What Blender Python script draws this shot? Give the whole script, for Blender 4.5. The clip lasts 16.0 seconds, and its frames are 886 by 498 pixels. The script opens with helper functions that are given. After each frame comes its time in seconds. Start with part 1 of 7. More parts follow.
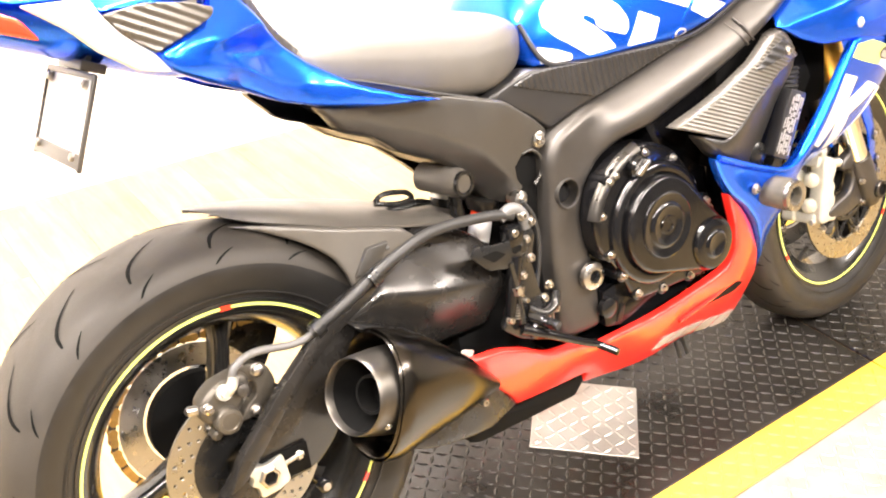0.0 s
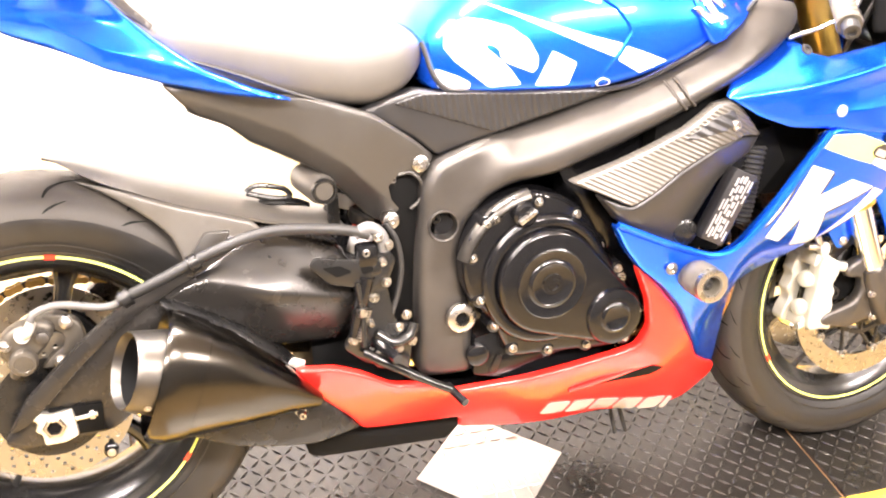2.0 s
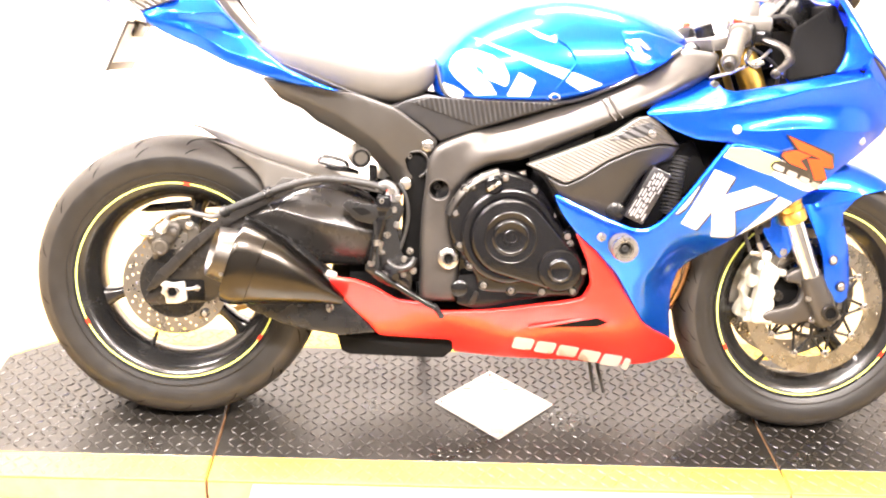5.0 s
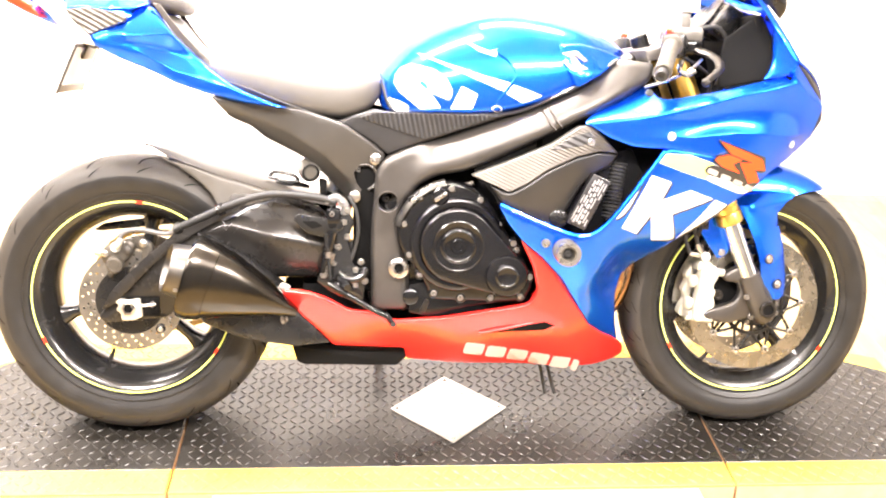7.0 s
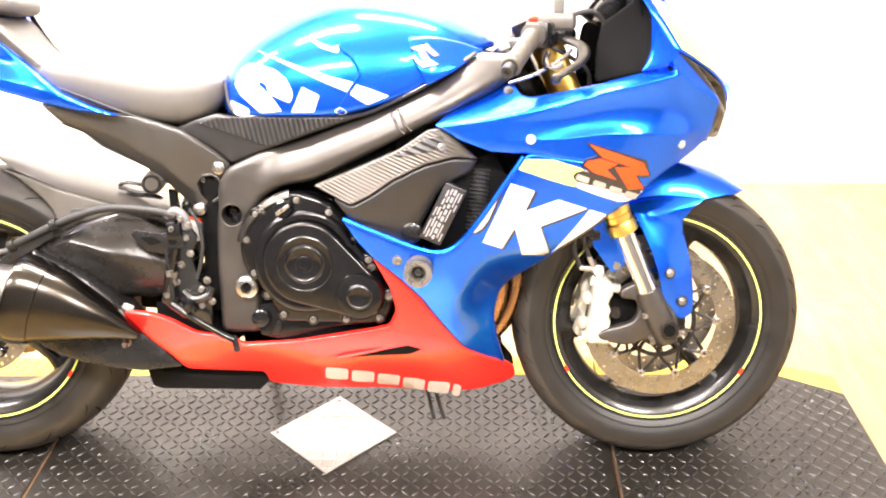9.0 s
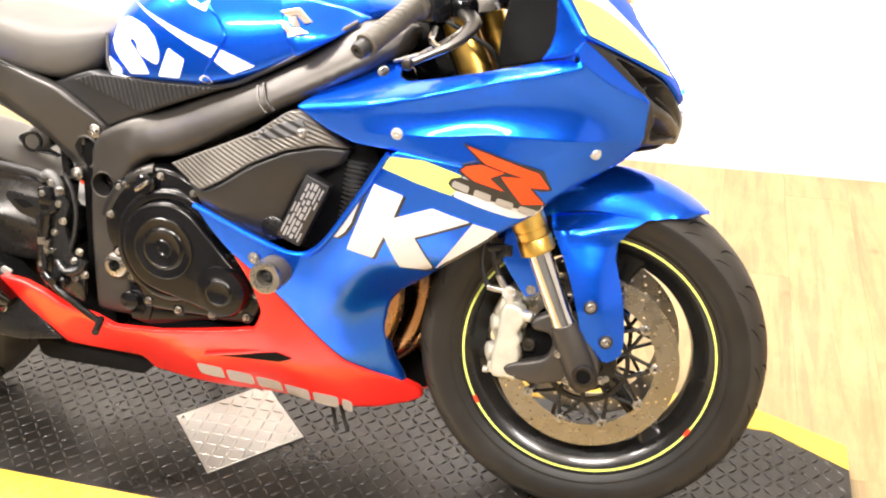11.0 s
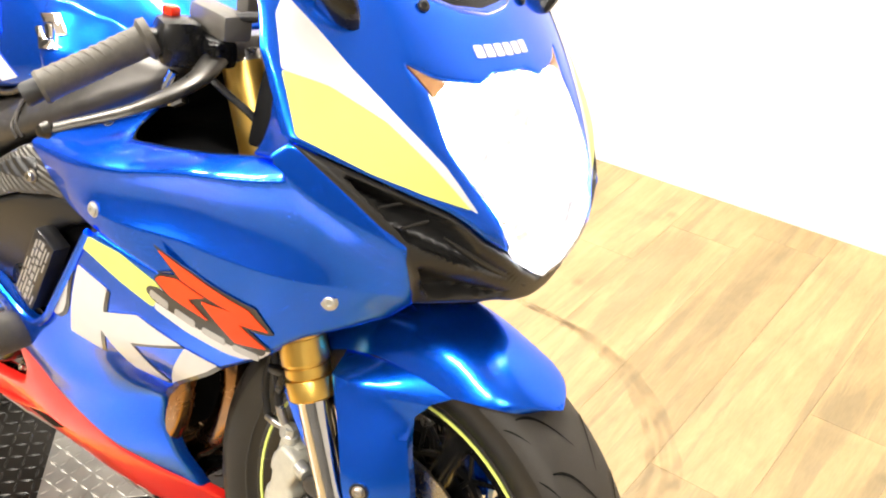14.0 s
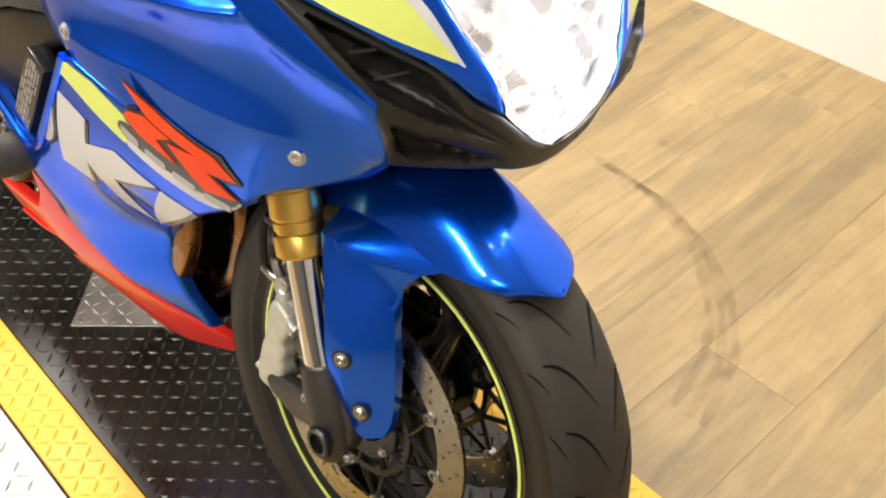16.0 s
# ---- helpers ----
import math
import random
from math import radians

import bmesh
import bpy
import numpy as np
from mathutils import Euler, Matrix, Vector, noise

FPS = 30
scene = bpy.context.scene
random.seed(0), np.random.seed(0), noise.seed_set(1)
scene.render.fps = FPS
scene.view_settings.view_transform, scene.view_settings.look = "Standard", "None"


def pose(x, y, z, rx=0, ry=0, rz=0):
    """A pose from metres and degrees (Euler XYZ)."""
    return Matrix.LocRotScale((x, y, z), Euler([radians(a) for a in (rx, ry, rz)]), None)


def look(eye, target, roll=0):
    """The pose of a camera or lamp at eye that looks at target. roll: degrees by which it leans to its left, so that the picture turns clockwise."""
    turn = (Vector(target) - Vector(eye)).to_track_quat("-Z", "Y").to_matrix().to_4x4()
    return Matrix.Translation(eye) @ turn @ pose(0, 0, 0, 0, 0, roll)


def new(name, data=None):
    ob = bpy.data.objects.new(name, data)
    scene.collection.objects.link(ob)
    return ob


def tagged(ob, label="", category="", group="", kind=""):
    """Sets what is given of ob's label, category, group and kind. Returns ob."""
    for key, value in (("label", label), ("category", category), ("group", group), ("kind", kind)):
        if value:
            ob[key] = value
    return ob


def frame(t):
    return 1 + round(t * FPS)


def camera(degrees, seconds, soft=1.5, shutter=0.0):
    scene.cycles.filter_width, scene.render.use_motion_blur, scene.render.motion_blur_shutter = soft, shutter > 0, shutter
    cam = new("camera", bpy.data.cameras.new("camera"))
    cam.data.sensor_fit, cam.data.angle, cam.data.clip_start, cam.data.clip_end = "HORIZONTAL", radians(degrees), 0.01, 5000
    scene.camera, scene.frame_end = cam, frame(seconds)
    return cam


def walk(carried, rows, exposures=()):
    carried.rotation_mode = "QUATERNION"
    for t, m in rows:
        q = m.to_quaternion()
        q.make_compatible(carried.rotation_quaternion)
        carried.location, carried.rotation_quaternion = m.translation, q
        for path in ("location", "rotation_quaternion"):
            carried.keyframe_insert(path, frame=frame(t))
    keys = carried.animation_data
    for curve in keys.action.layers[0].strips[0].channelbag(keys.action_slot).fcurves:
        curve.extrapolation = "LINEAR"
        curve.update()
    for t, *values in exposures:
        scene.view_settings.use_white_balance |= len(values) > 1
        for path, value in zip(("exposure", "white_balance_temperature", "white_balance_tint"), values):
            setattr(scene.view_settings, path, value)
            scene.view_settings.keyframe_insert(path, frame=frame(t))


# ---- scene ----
cam = camera(47.9, 16.0, 2.0)
PATH = [
    (0, (-0.393, -1.021, 1.269), (0.636, 0.337, 0.223), 0.9),
    (0.5, (-0.296, -1.029, 1.255), (0.631, 0.369, 0.166), 1.3),
    (1, (-0.168, -1.052, 1.259), (0.708, 0.361, 0.147), 3.2),
    (1.5, (-0.038, -1.123, 1.262), (0.814, 0.354, 0.217), 3.1),
    (2, (0.126, -1.226, 1.286), (0.722, 0.361, 0.225), 5.3),
    (2.5, (0.195, -1.337, 1.294), (0.691, 0.328, 0.303), 3.5),
    (3, (0.239, -1.455, 1.302), (0.594, 0.255, 0.328), 3.3),
    (3.5, (0.29, -1.594, 1.32), (0.549, 0.137, 0.352), 2.1),
    (4, (0.406, -1.719, 1.329), (0.545, 0.051, 0.407), 3.0),
    (4.2, (0.481, -1.792, 1.317), (0.539, -0.009, 0.412), 2.9),
    (6.3, (0.484, -2.042, 1.353), (0.629, -0.226, 0.528), 3.5),
    (6.5, (0.482, -2.041, 1.357), (0.631, -0.227, 0.528), 3.6),
    (7, (0.506, -2.034, 1.354), (0.662, -0.225, 0.517), 2.3),
    (7.5, (0.607, -2.012, 1.347), (0.755, -0.186, 0.544), 2.3),
    (8, (0.764, -1.968, 1.354), (0.826, -0.138, 0.55), 2.5),
    (8.5, (0.867, -1.922, 1.33), (0.875, -0.113, 0.477), 0.4),
    (8.7, (0.921, -1.888, 1.344), (0.912, -0.085, 0.478), -0.5),
    (10.8, (1.503, -1.454, 1.326), (1.056, 0.223, 0.332), -0.5),
    (11, (1.548, -1.427, 1.312), (1.073, 0.24, 0.315), -1.6),
    (11.5, (1.653, -1.295, 1.307), (1.156, 0.35, 0.284), -0.7),
    (12, (1.758, -1.161, 1.302), (1.19, 0.434, 0.238), -1.0),
    (12.5, (1.858, -1.017, 1.303), (1.083, 0.487, 0.235), -0.9),
    (13, (1.951, -0.89, 1.291), (1.021, 0.489, 0.18), -1.6),
    (13.5, (1.98, -0.769, 1.286), (0.974, 0.541, 0.159), -3.1),
    (14, (1.987, -0.625, 1.284), (0.931, 0.663, 0.176), -1.1),
    (14.5, (1.985, -0.523, 1.274), (0.852, 0.716, 0.187), -2.0),
    (15, (1.999, -0.453, 1.27), (0.819, 0.632, 0.073), -2.1),
    (15.5, (2.008, -0.438, 1.245), (0.857, 0.575, -0.039), -2.8),
    (16, (2.009, -0.45, 1.229), (0.9, 0.51, -0.13), -2.3),
]
EXPOSURES = [(0, 0.93, 6700, 16), (1.5, 1.35, 6700, 20), (3.5, 1.49, 6650, 20), (7, 1.44, 6550, 18), (8.5, 1.18, 6500, 18), (11, 0.26, 6500, 14), (12.5, 0.0, 6500, 10), (14, -0.08, 6500, 10), (14.5, -0.31, 6500, 10), (15, -0.95, 6500, 10), (15.5, -1.2, 6500, 10), (16, -0.80, 6500, 10)]
walk(cam, [(t, look(eye, target, roll)) for t, eye, target, roll in PATH], EXPOSURES)

from mathutils import geometry

# ---- light and world ----
world = bpy.data.worlds.new("world")
scene.world = world
world.use_nodes = True
world.node_tree.nodes["Background"].inputs[0].default_value = (1.0, 0.95, 0.88, 1)
world.node_tree.nodes["Background"].inputs[1].default_value = 0.25

FLOOR_Z = -0.055        # the planked floor, below the platform's deck at z = 0
WALL_Y = 1.545
ROOM = (-4.6, 6.0, -3.6, WALL_Y, 2.9)   # x0, x1, y0, y1, ceiling
LAMPS = [(-1.9, 0.3), (-0.3, 0.2), (0.9, 0.9), (-1.0, -2.0), (1.0, -2.0), (3.1, -2.2)]
LAMP_WATTS = 120.0


# ---- materials ----
def material(name, color, rough=0.5, metal=0.0, coat=0.0, spec=0.5, vary=0.0, vary_scale=20.0, bump=0.0, bump_scale=200.0,
             wear=0.0, island=0.0, per_object=0.0, coat_rough=0.05):
    """A plain surface with two scales of variation: stains in the colour and the gloss, and a fine relief."""
    m = bpy.data.materials.new(name)
    m.use_nodes = True
    nt = m.node_tree
    n, l = nt.nodes, nt.links
    p = n["Principled BSDF"]
    p.inputs["Base Color"].default_value = (*color, 1)
    p.inputs["Roughness"].default_value = rough
    p.inputs["Metallic"].default_value = metal
    p.inputs["Coat Weight"].default_value = coat
    p.inputs["Coat Roughness"].default_value = coat_rough
    p.inputs["Specular IOR Level"].default_value = spec
    co = n.new("ShaderNodeTexCoord")
    if vary or wear:
        t = n.new("ShaderNodeTexNoise")
        t.inputs["Scale"].default_value = vary_scale
        t.inputs["Detail"].default_value = 6
        t.inputs["Roughness"].default_value = 0.65
        l.new(co.outputs["Object"], t.inputs["Vector"])
        if vary:
            r = n.new("ShaderNodeMapRange")
            r.inputs[1].default_value, r.inputs[2].default_value = 0.3, 0.7
            r.inputs[3].default_value, r.inputs[4].default_value = 1 - vary, 1 + vary
            l.new(t.outputs["Fac"], r.inputs[0])
            h = n.new("ShaderNodeHueSaturation")
            h.inputs["Color"].default_value = (*color, 1)
            l.new(r.outputs[0], h.inputs["Value"])
            l.new(h.outputs[0], p.inputs["Base Color"])
            if per_object or island:
                src = n.new("ShaderNodeObjectInfo" if per_object else "ShaderNodeNewGeometry")
                k = n.new("ShaderNodeMapRange")
                amount = per_object or island
                k.inputs[3].default_value, k.inputs[4].default_value = 1 - amount, 1 + amount
                l.new(src.outputs["Random" if per_object else "Random Per Island"], k.inputs[0])
                mu = n.new("ShaderNodeMath")
                mu.operation = "MULTIPLY"
                l.new(k.outputs[0], mu.inputs[0])
                l.new(r.outputs[0], mu.inputs[1])
                l.new(mu.outputs[0], h.inputs["Value"])
        g = n.new("ShaderNodeMapRange")
        g.inputs[1].default_value, g.inputs[2].default_value = 0.3, 0.7
        g.inputs[3].default_value = max(0.02, rough - wear)
        g.inputs[4].default_value = min(1, rough + wear)
        l.new(t.outputs["Fac"], g.inputs[0])
        if wear:
            l.new(g.outputs[0], p.inputs["Roughness"])
    if bump:
        f = n.new("ShaderNodeTexNoise")
        f.inputs["Scale"].default_value = bump_scale
        f.inputs["Detail"].default_value = 3
        l.new(co.outputs["Object"], f.inputs["Vector"])
        b = n.new("ShaderNodeBump")
        b.inputs["Strength"].default_value = bump
        b.inputs["Distance"].default_value = 0.001
        l.new(f.outputs["Fac"], b.inputs["Height"])
        l.new(b.outputs[0], p.inputs["Normal"])
    return m


def metallic_paint(name, color, metal=0.55):
    """Candy paint: fine flakes under a clear coat."""
    m = material(name, color, 0.2, metal, 0.6, vary=0.05, vary_scale=9, coat_rough=0.02)
    n, l = m.node_tree.nodes, m.node_tree.links
    n["Principled BSDF"].inputs["Specular Tint"].default_value = (0.12, 0.42, 1.0, 1)
    v = n.new("ShaderNodeTexVoronoi")
    v.inputs["Scale"].default_value = 1800
    co = n.new("ShaderNodeTexCoord")
    l.new(co.outputs["Object"], v.inputs["Vector"])
    r = n.new("ShaderNodeMapRange")
    r.inputs[3].default_value, r.inputs[4].default_value = 0.21, 0.28
    l.new(v.outputs["Color"], r.inputs[0])
    l.new(r.outputs[0], n["Principled BSDF"].inputs["Roughness"])
    return m


BLUE = metallic_paint("blue_paint", (0.004, 0.122, 0.94), 0.85)
RED = material("red_paint", (0.74, 0.018, 0.012), 0.32, 0.0, 0.4, vary=0.05, vary_scale=8)
NEON = material("neon_decal", (0.66, 0.75, 0.17), 0.45, 0, 0.15, vary=0.03)
WHITE = material("white_decal", (0.60, 0.60, 0.61), 0.45, 0, 0.15, vary=0.03)
PRINT = material("pale_name_print", (0.42, 0.385, 0.375), 0.45, 0, 0.15, vary=0.05)
SILVERGREY = material("silver_grey_decal", (0.36, 0.36, 0.37), 0.35, 0.4, 0.6, vary=0.04)
ORANGE = material("orange_red_decal", (0.86, 0.065, 0.012), 0.45, 0, 0.0, spec=0.3, vary=0.03)
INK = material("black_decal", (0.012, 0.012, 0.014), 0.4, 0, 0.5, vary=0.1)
FRAME = material("dark_satin_frame", (0.076, 0.071, 0.066), 0.43, 0.75, vary=0.12, vary_scale=14, bump=0.12, bump_scale=900, wear=0.06)
MATT = material("matt_grey_plastic", (0.036, 0.034, 0.031), 0.38, 0.0, vary=0.12, vary_scale=18, bump=0.25, bump_scale=1100, wear=0.07)
TRIM = material("satin_black_trim", (0.017, 0.0165, 0.016), 0.36, 0.0, vary=0.1, vary_scale=18, bump=0.08, bump_scale=900, wear=0.03)
CARBON = material("ribbed_grey_plastic", (0.082, 0.076, 0.067), 0.32, 0.35, vary=0.1, vary_scale=25, wear=0.06)
DARKRIB = material("ribbed_black_plastic", (0.017, 0.017, 0.018), 0.38, 0.0, vary=0.12, vary_scale=25, wear=0.06)
BLACK = material("black_plastic", (0.008, 0.008, 0.008), 0.28, 0.0, spec=0.4, vary=0.2, vary_scale=20, bump=0.1, bump_scale=700, wear=0.08)
GLOSS = material("gloss_black", (0.008, 0.008, 0.008), 0.24, 0.0, 0.25, vary=0.2, vary_scale=20, wear=0.05)
ENGINE = material("black_engine_paint", (0.005, 0.005, 0.0056), 0.15, 0.2, vary=0.2, vary_scale=30, bump=0.1, bump_scale=500, wear=0.08)
# near-black for holes, gaps and cavities: their shade is put into the colour
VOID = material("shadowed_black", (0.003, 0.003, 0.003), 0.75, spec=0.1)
TYRE = material("tyre_rubber", (0.0255, 0.0222, 0.0182), 0.58, vary=0.25, vary_scale=16, bump=0.3, bump_scale=420, wear=0.1, spec=0.4)
SIDEWALL = material("sidewall_rubber", (0.010, 0.0095, 0.009), 0.42, vary=0.25, vary_scale=24, bump=0.15, bump_scale=500, wear=0.08)
RUBBER = material("black_rubber", (0.013, 0.013, 0.013), 0.55, vary=0.2, bump=0.2, bump_scale=300)
SEAT = material("grey_seat_vinyl", (0.064, 0.059, 0.052), 0.52, vary=0.08, vary_scale=30, bump=0.35, bump_scale=1300, wear=0.05)
GOLD = material("gold_anodised", (0.86, 0.56, 0.13), 0.33, 1.0, vary=0.03, wear=0.01)
CHROME = material("chrome", (0.78, 0.77, 0.75), 0.1, 1.0, vary=0.03, wear=0.03)
STEEL = material("zinc_steel", (0.44, 0.425, 0.40), 0.3, 1.0, vary=0.1, vary_scale=60, wear=0.08)
DISC = material("brake_disc_steel", (0.37, 0.35, 0.30), 0.27, 1.0, vary=0.14, vary_scale=22, wear=0.1)
RDISC = material("bright_disc_steel", (0.31, 0.305, 0.29), 0.30, 1.0, vary=0.06, vary_scale=22, wear=0.08)
CAST = material("cast_alloy", (0.58, 0.575, 0.53), 0.40, 0.75, vary=0.12, vary_scale=40, bump=0.2, bump_scale=500, wear=0.08)
CALIPER = material("dusty_cast_caliper", (0.50, 0.485, 0.41), 0.48, 0.35, vary=0.14, vary_scale=45, bump=0.25, bump_scale=500, wear=0.08)
RCAL = material("dusty_bronze_alloy", (0.075, 0.067, 0.055), 0.46, 0.5, vary=0.2, vary_scale=50, bump=0.25, bump_scale=500, wear=0.1)
DIRTY = material("dusty_caliper", (0.055, 0.050, 0.044), 0.55, 0.45, vary=0.25, vary_scale=50, bump=0.3, bump_scale=500, wear=0.1)
TITAN = material("dark_brushed_metal", (0.056, 0.051, 0.044), 0.22, 1.0, vary=0.05, vary_scale=12, wear=0.03)
PLATE_TRIM = material("dark_plate_frame", (0.06, 0.055, 0.05), 0.38, 0.3, vary=0.1, vary_scale=40)
CREAM = material("cream_plastic_cup", (0.78, 0.74, 0.66), 0.35, vary=0.06, vary_scale=40)
HUGGER = material("grey_hugger_plastic", (0.088, 0.082, 0.073), 0.36, 0.0, vary=0.15, vary_scale=12, bump=0.2, bump_scale=900, wear=0.07)
PALEWALL = material("unseen_wall_pale", (0.6, 0.59, 0.57), 0.7, vary=0.03, vary_scale=1.5, bump=0.1, bump_scale=60)
TIPMETAL = material("satin_exhaust_tip", (0.10, 0.093, 0.084), 0.40, 1.0, vary=0.08, vary_scale=30, wear=0.05)
SWING = material("satin_black_alloy", (0.022, 0.0205, 0.019), 0.26, 0.4, vary=0.15, vary_scale=12, wear=0.07)
LEVER = material("dark_lever_alloy", (0.055, 0.052, 0.048), 0.32, 0.9, vary=0.12, vary_scale=40, wear=0.08)
GRIP = material("worn_grip_rubber", (0.070, 0.063, 0.050), 0.62, vary=0.25, vary_scale=50, bump=0.4, bump_scale=600)
BRONZE = material("heat_bronzed_steel", (0.34, 0.20, 0.11), 0.24, 1.0, vary=0.25, vary_scale=24, wear=0.1)
CHAIN = material("gold_chain", (0.55, 0.36, 0.12), 0.4, 0.9, vary=0.2, vary_scale=60)
HOSE = material("grey_brake_hose", (0.10, 0.10, 0.10), 0.45, 0.0, vary=0.1)
PLATE_FACE = material("white_number_plate", (0.85, 0.85, 0.84), 0.4, vary=0.05)
LENS_RED = material("red_lens", (0.8, 0.035, 0.01), 0.12, 0, 1.0, vary=0.05)
AMBER = material("amber_lens", (0.30, 0.15, 0.06), 0.2, 0.4, 0.6, vary=0.35, vary_scale=120)
LENS_CLEAR = material("clear_grey_lens", (0.62, 0.60, 0.58), 0.12, 0.2, 1.0, vary=0.1, vary_scale=60)
REFLECTOR = material("headlamp_reflector", (0.80, 0.80, 0.83), 0.16, 0.85, vary=0.04, vary_scale=70)
WALLPAINT = material("white_wall_paint", (0.84, 0.82, 0.79), 0.7, vary=0.02, vary_scale=1.5, bump=0.1, bump_scale=60)
# tones of added, unseen surfaces, set by what the bike reflects
GREYWALL = material("unseen_wall_grey", (0.088, 0.088, 0.088), 0.7, vary=0.03, vary_scale=1.5, bump=0.1, bump_scale=60)
DARKWALL = material("unseen_wall_dark", (0.08, 0.08, 0.08), 0.7, vary=0.03, vary_scale=1.5, bump=0.1, bump_scale=60)
CEILPAINT = material("unseen_ceiling_pale", (0.8, 0.8, 0.79), 0.8, vary=0.02, vary_scale=2)
TREAD = material("black_tread_plate", (0.0155, 0.0138, 0.0115), 0.35, 0.15, vary=0.35, vary_scale=5.5, bump=0.4, bump_scale=160, wear=0.14)
YELLOW = material("yellow_edge_paint", (0.74, 0.46, 0.04), 0.5, vary=0.1, vary_scale=9, bump=0.3, bump_scale=140, wear=0.1)
ALU = material("aluminium_tread_plate", (0.43, 0.415, 0.385), 0.48, 0.8, vary=0.1, vary_scale=14, bump=0.2, bump_scale=240, wear=0.12)
PLY = material("raw_wood_edge", (0.52, 0.34, 0.19), 0.7, vary=0.15, vary_scale=30, bump=0.3, bump_scale=120)


def glass(name, color, rough=0.02):
    m = bpy.data.materials.new(name)
    m.use_nodes = True
    p = m.node_tree.nodes["Principled BSDF"]
    p.inputs["Base Color"].default_value = (*color, 1)
    p.inputs["Transmission Weight"].default_value = 1.0
    p.inputs["Roughness"].default_value = rough
    p.inputs["IOR"].default_value = 1.3
    return m


def lamp_white(name, strength, color=(1, 0.95, 0.88)):
    m = bpy.data.materials.new(name)
    m.use_nodes = True
    p = m.node_tree.nodes["Principled BSDF"]
    p.inputs["Base Color"].default_value = (*color, 1)
    p.inputs["Emission Color"].default_value = (*color, 1)
    p.inputs["Emission Strength"].default_value = strength
    return m


GLASS = glass("clear_headlamp_glass", (0.97, 0.98, 1.0))
SMOKE = glass("smoked_screen", (0.55, 0.45, 0.42))
BULB = lamp_white("lit_headlamp_bulb", 150.0, (1, 0.97, 0.93))
TUBE = lamp_white("ceiling_lamp_diffuser", 6.0)


def wood_floor(joined=False):
    """Light oak planks: long grain, soft cathedral stains, a different tone for each plank."""
    m = bpy.data.materials.new("light_oak_floor" if joined else "light_oak_plank")
    m.use_nodes = True
    nt = m.node_tree
    n, l = nt.nodes, nt.links
    p = n["Principled BSDF"]
    co, info = n.new("ShaderNodeTexCoord"), n.new("ShaderNodeNewGeometry" if joined else "ShaderNodeObjectInfo")
    rnd_out = info.outputs["Random Per Island" if joined else "Random"]
    off = n.new("ShaderNodeVectorMath")
    off.operation = "MULTIPLY_ADD"
    off.inputs[1].default_value = (37, 53, 0)
    l.new(rnd_out, off.inputs[0])
    l.new(co.outputs["Object"], off.inputs[2])
    mp = n.new("ShaderNodeMapping")
    mp.inputs["Scale"].default_value = (11, 1.4, 1)
    l.new(off.outputs[0], mp.inputs["Vector"])
    a, b = n.new("ShaderNodeTexNoise"), n.new("ShaderNodeTexNoise")
    a.inputs["Scale"].default_value, a.inputs["Detail"].default_value, a.inputs["Distortion"].default_value = 2.2, 8, 1.4
    b.inputs["Scale"].default_value, b.inputs["Detail"].default_value = 26, 5
    l.new(mp.outputs[0], a.inputs["Vector"])
    l.new(mp.outputs[0], b.inputs["Vector"])
    ramp = n.new("ShaderNodeValToRGB")
    ramp.color_ramp.elements[0].position, ramp.color_ramp.elements[0].color = 0.3, (0.270, 0.188, 0.086, 1)
    ramp.color_ramp.elements[1].position, ramp.color_ramp.elements[1].color = 0.62, (0.334, 0.242, 0.115, 1)
    l.new(a.outputs["Fac"], ramp.inputs[0])
    fine = n.new("ShaderNodeMapRange")
    fine.inputs[1].default_value, fine.inputs[2].default_value = 0.3, 0.7
    fine.inputs[3].default_value, fine.inputs[4].default_value = 0.93, 1.06
    l.new(b.outputs["Fac"], fine.inputs[0])
    tone = n.new("ShaderNodeMapRange")
    tone.inputs[3].default_value, tone.inputs[4].default_value = 0.90, 1.08
    l.new(rnd_out, tone.inputs[0])
    blot, bl = n.new("ShaderNodeTexNoise"), n.new("ShaderNodeMapRange")
    blot.inputs["Scale"].default_value, blot.inputs["Detail"].default_value, blot.inputs["Distortion"].default_value = 5.5, 5, 0.8
    bl.inputs[1].default_value, bl.inputs[2].default_value, bl.inputs[3].default_value, bl.inputs[4].default_value = 0.35, 0.65, 0.88, 1.08
    l.new(off.outputs[0], blot.inputs["Vector"])
    l.new(blot.outputs["Fac"], bl.inputs[0])
    knot, kr = n.new("ShaderNodeTexVoronoi"), n.new("ShaderNodeMapRange")
    knot.inputs["Scale"].default_value = 4.2
    kr.inputs[1].default_value, kr.inputs[2].default_value, kr.inputs[3].default_value, kr.inputs[4].default_value = 0.02, 0.09, 0.72, 1.0
    l.new(off.outputs[0], knot.inputs["Vector"])
    l.new(knot.outputs["Distance"], kr.inputs[0])
    m1, m2 = n.new("ShaderNodeMath"), n.new("ShaderNodeMath")
    m1.operation = m2.operation = "MULTIPLY"
    l.new(fine.outputs[0], m1.inputs[0])
    l.new(bl.outputs[0], m1.inputs[1])
    l.new(m1.outputs[0], m2.inputs[0])
    l.new(kr.outputs[0], m2.inputs[1])
    mu = n.new("ShaderNodeMath")
    mu.operation = "MULTIPLY"
    l.new(m2.outputs[0], mu.inputs[0])
    l.new(tone.outputs[0], mu.inputs[1])
    # long greyish streaks with one crisp side
    mp2, st, sr, mix = n.new("ShaderNodeMapping"), n.new("ShaderNodeTexNoise"), n.new("ShaderNodeMapRange"), n.new("ShaderNodeMix")
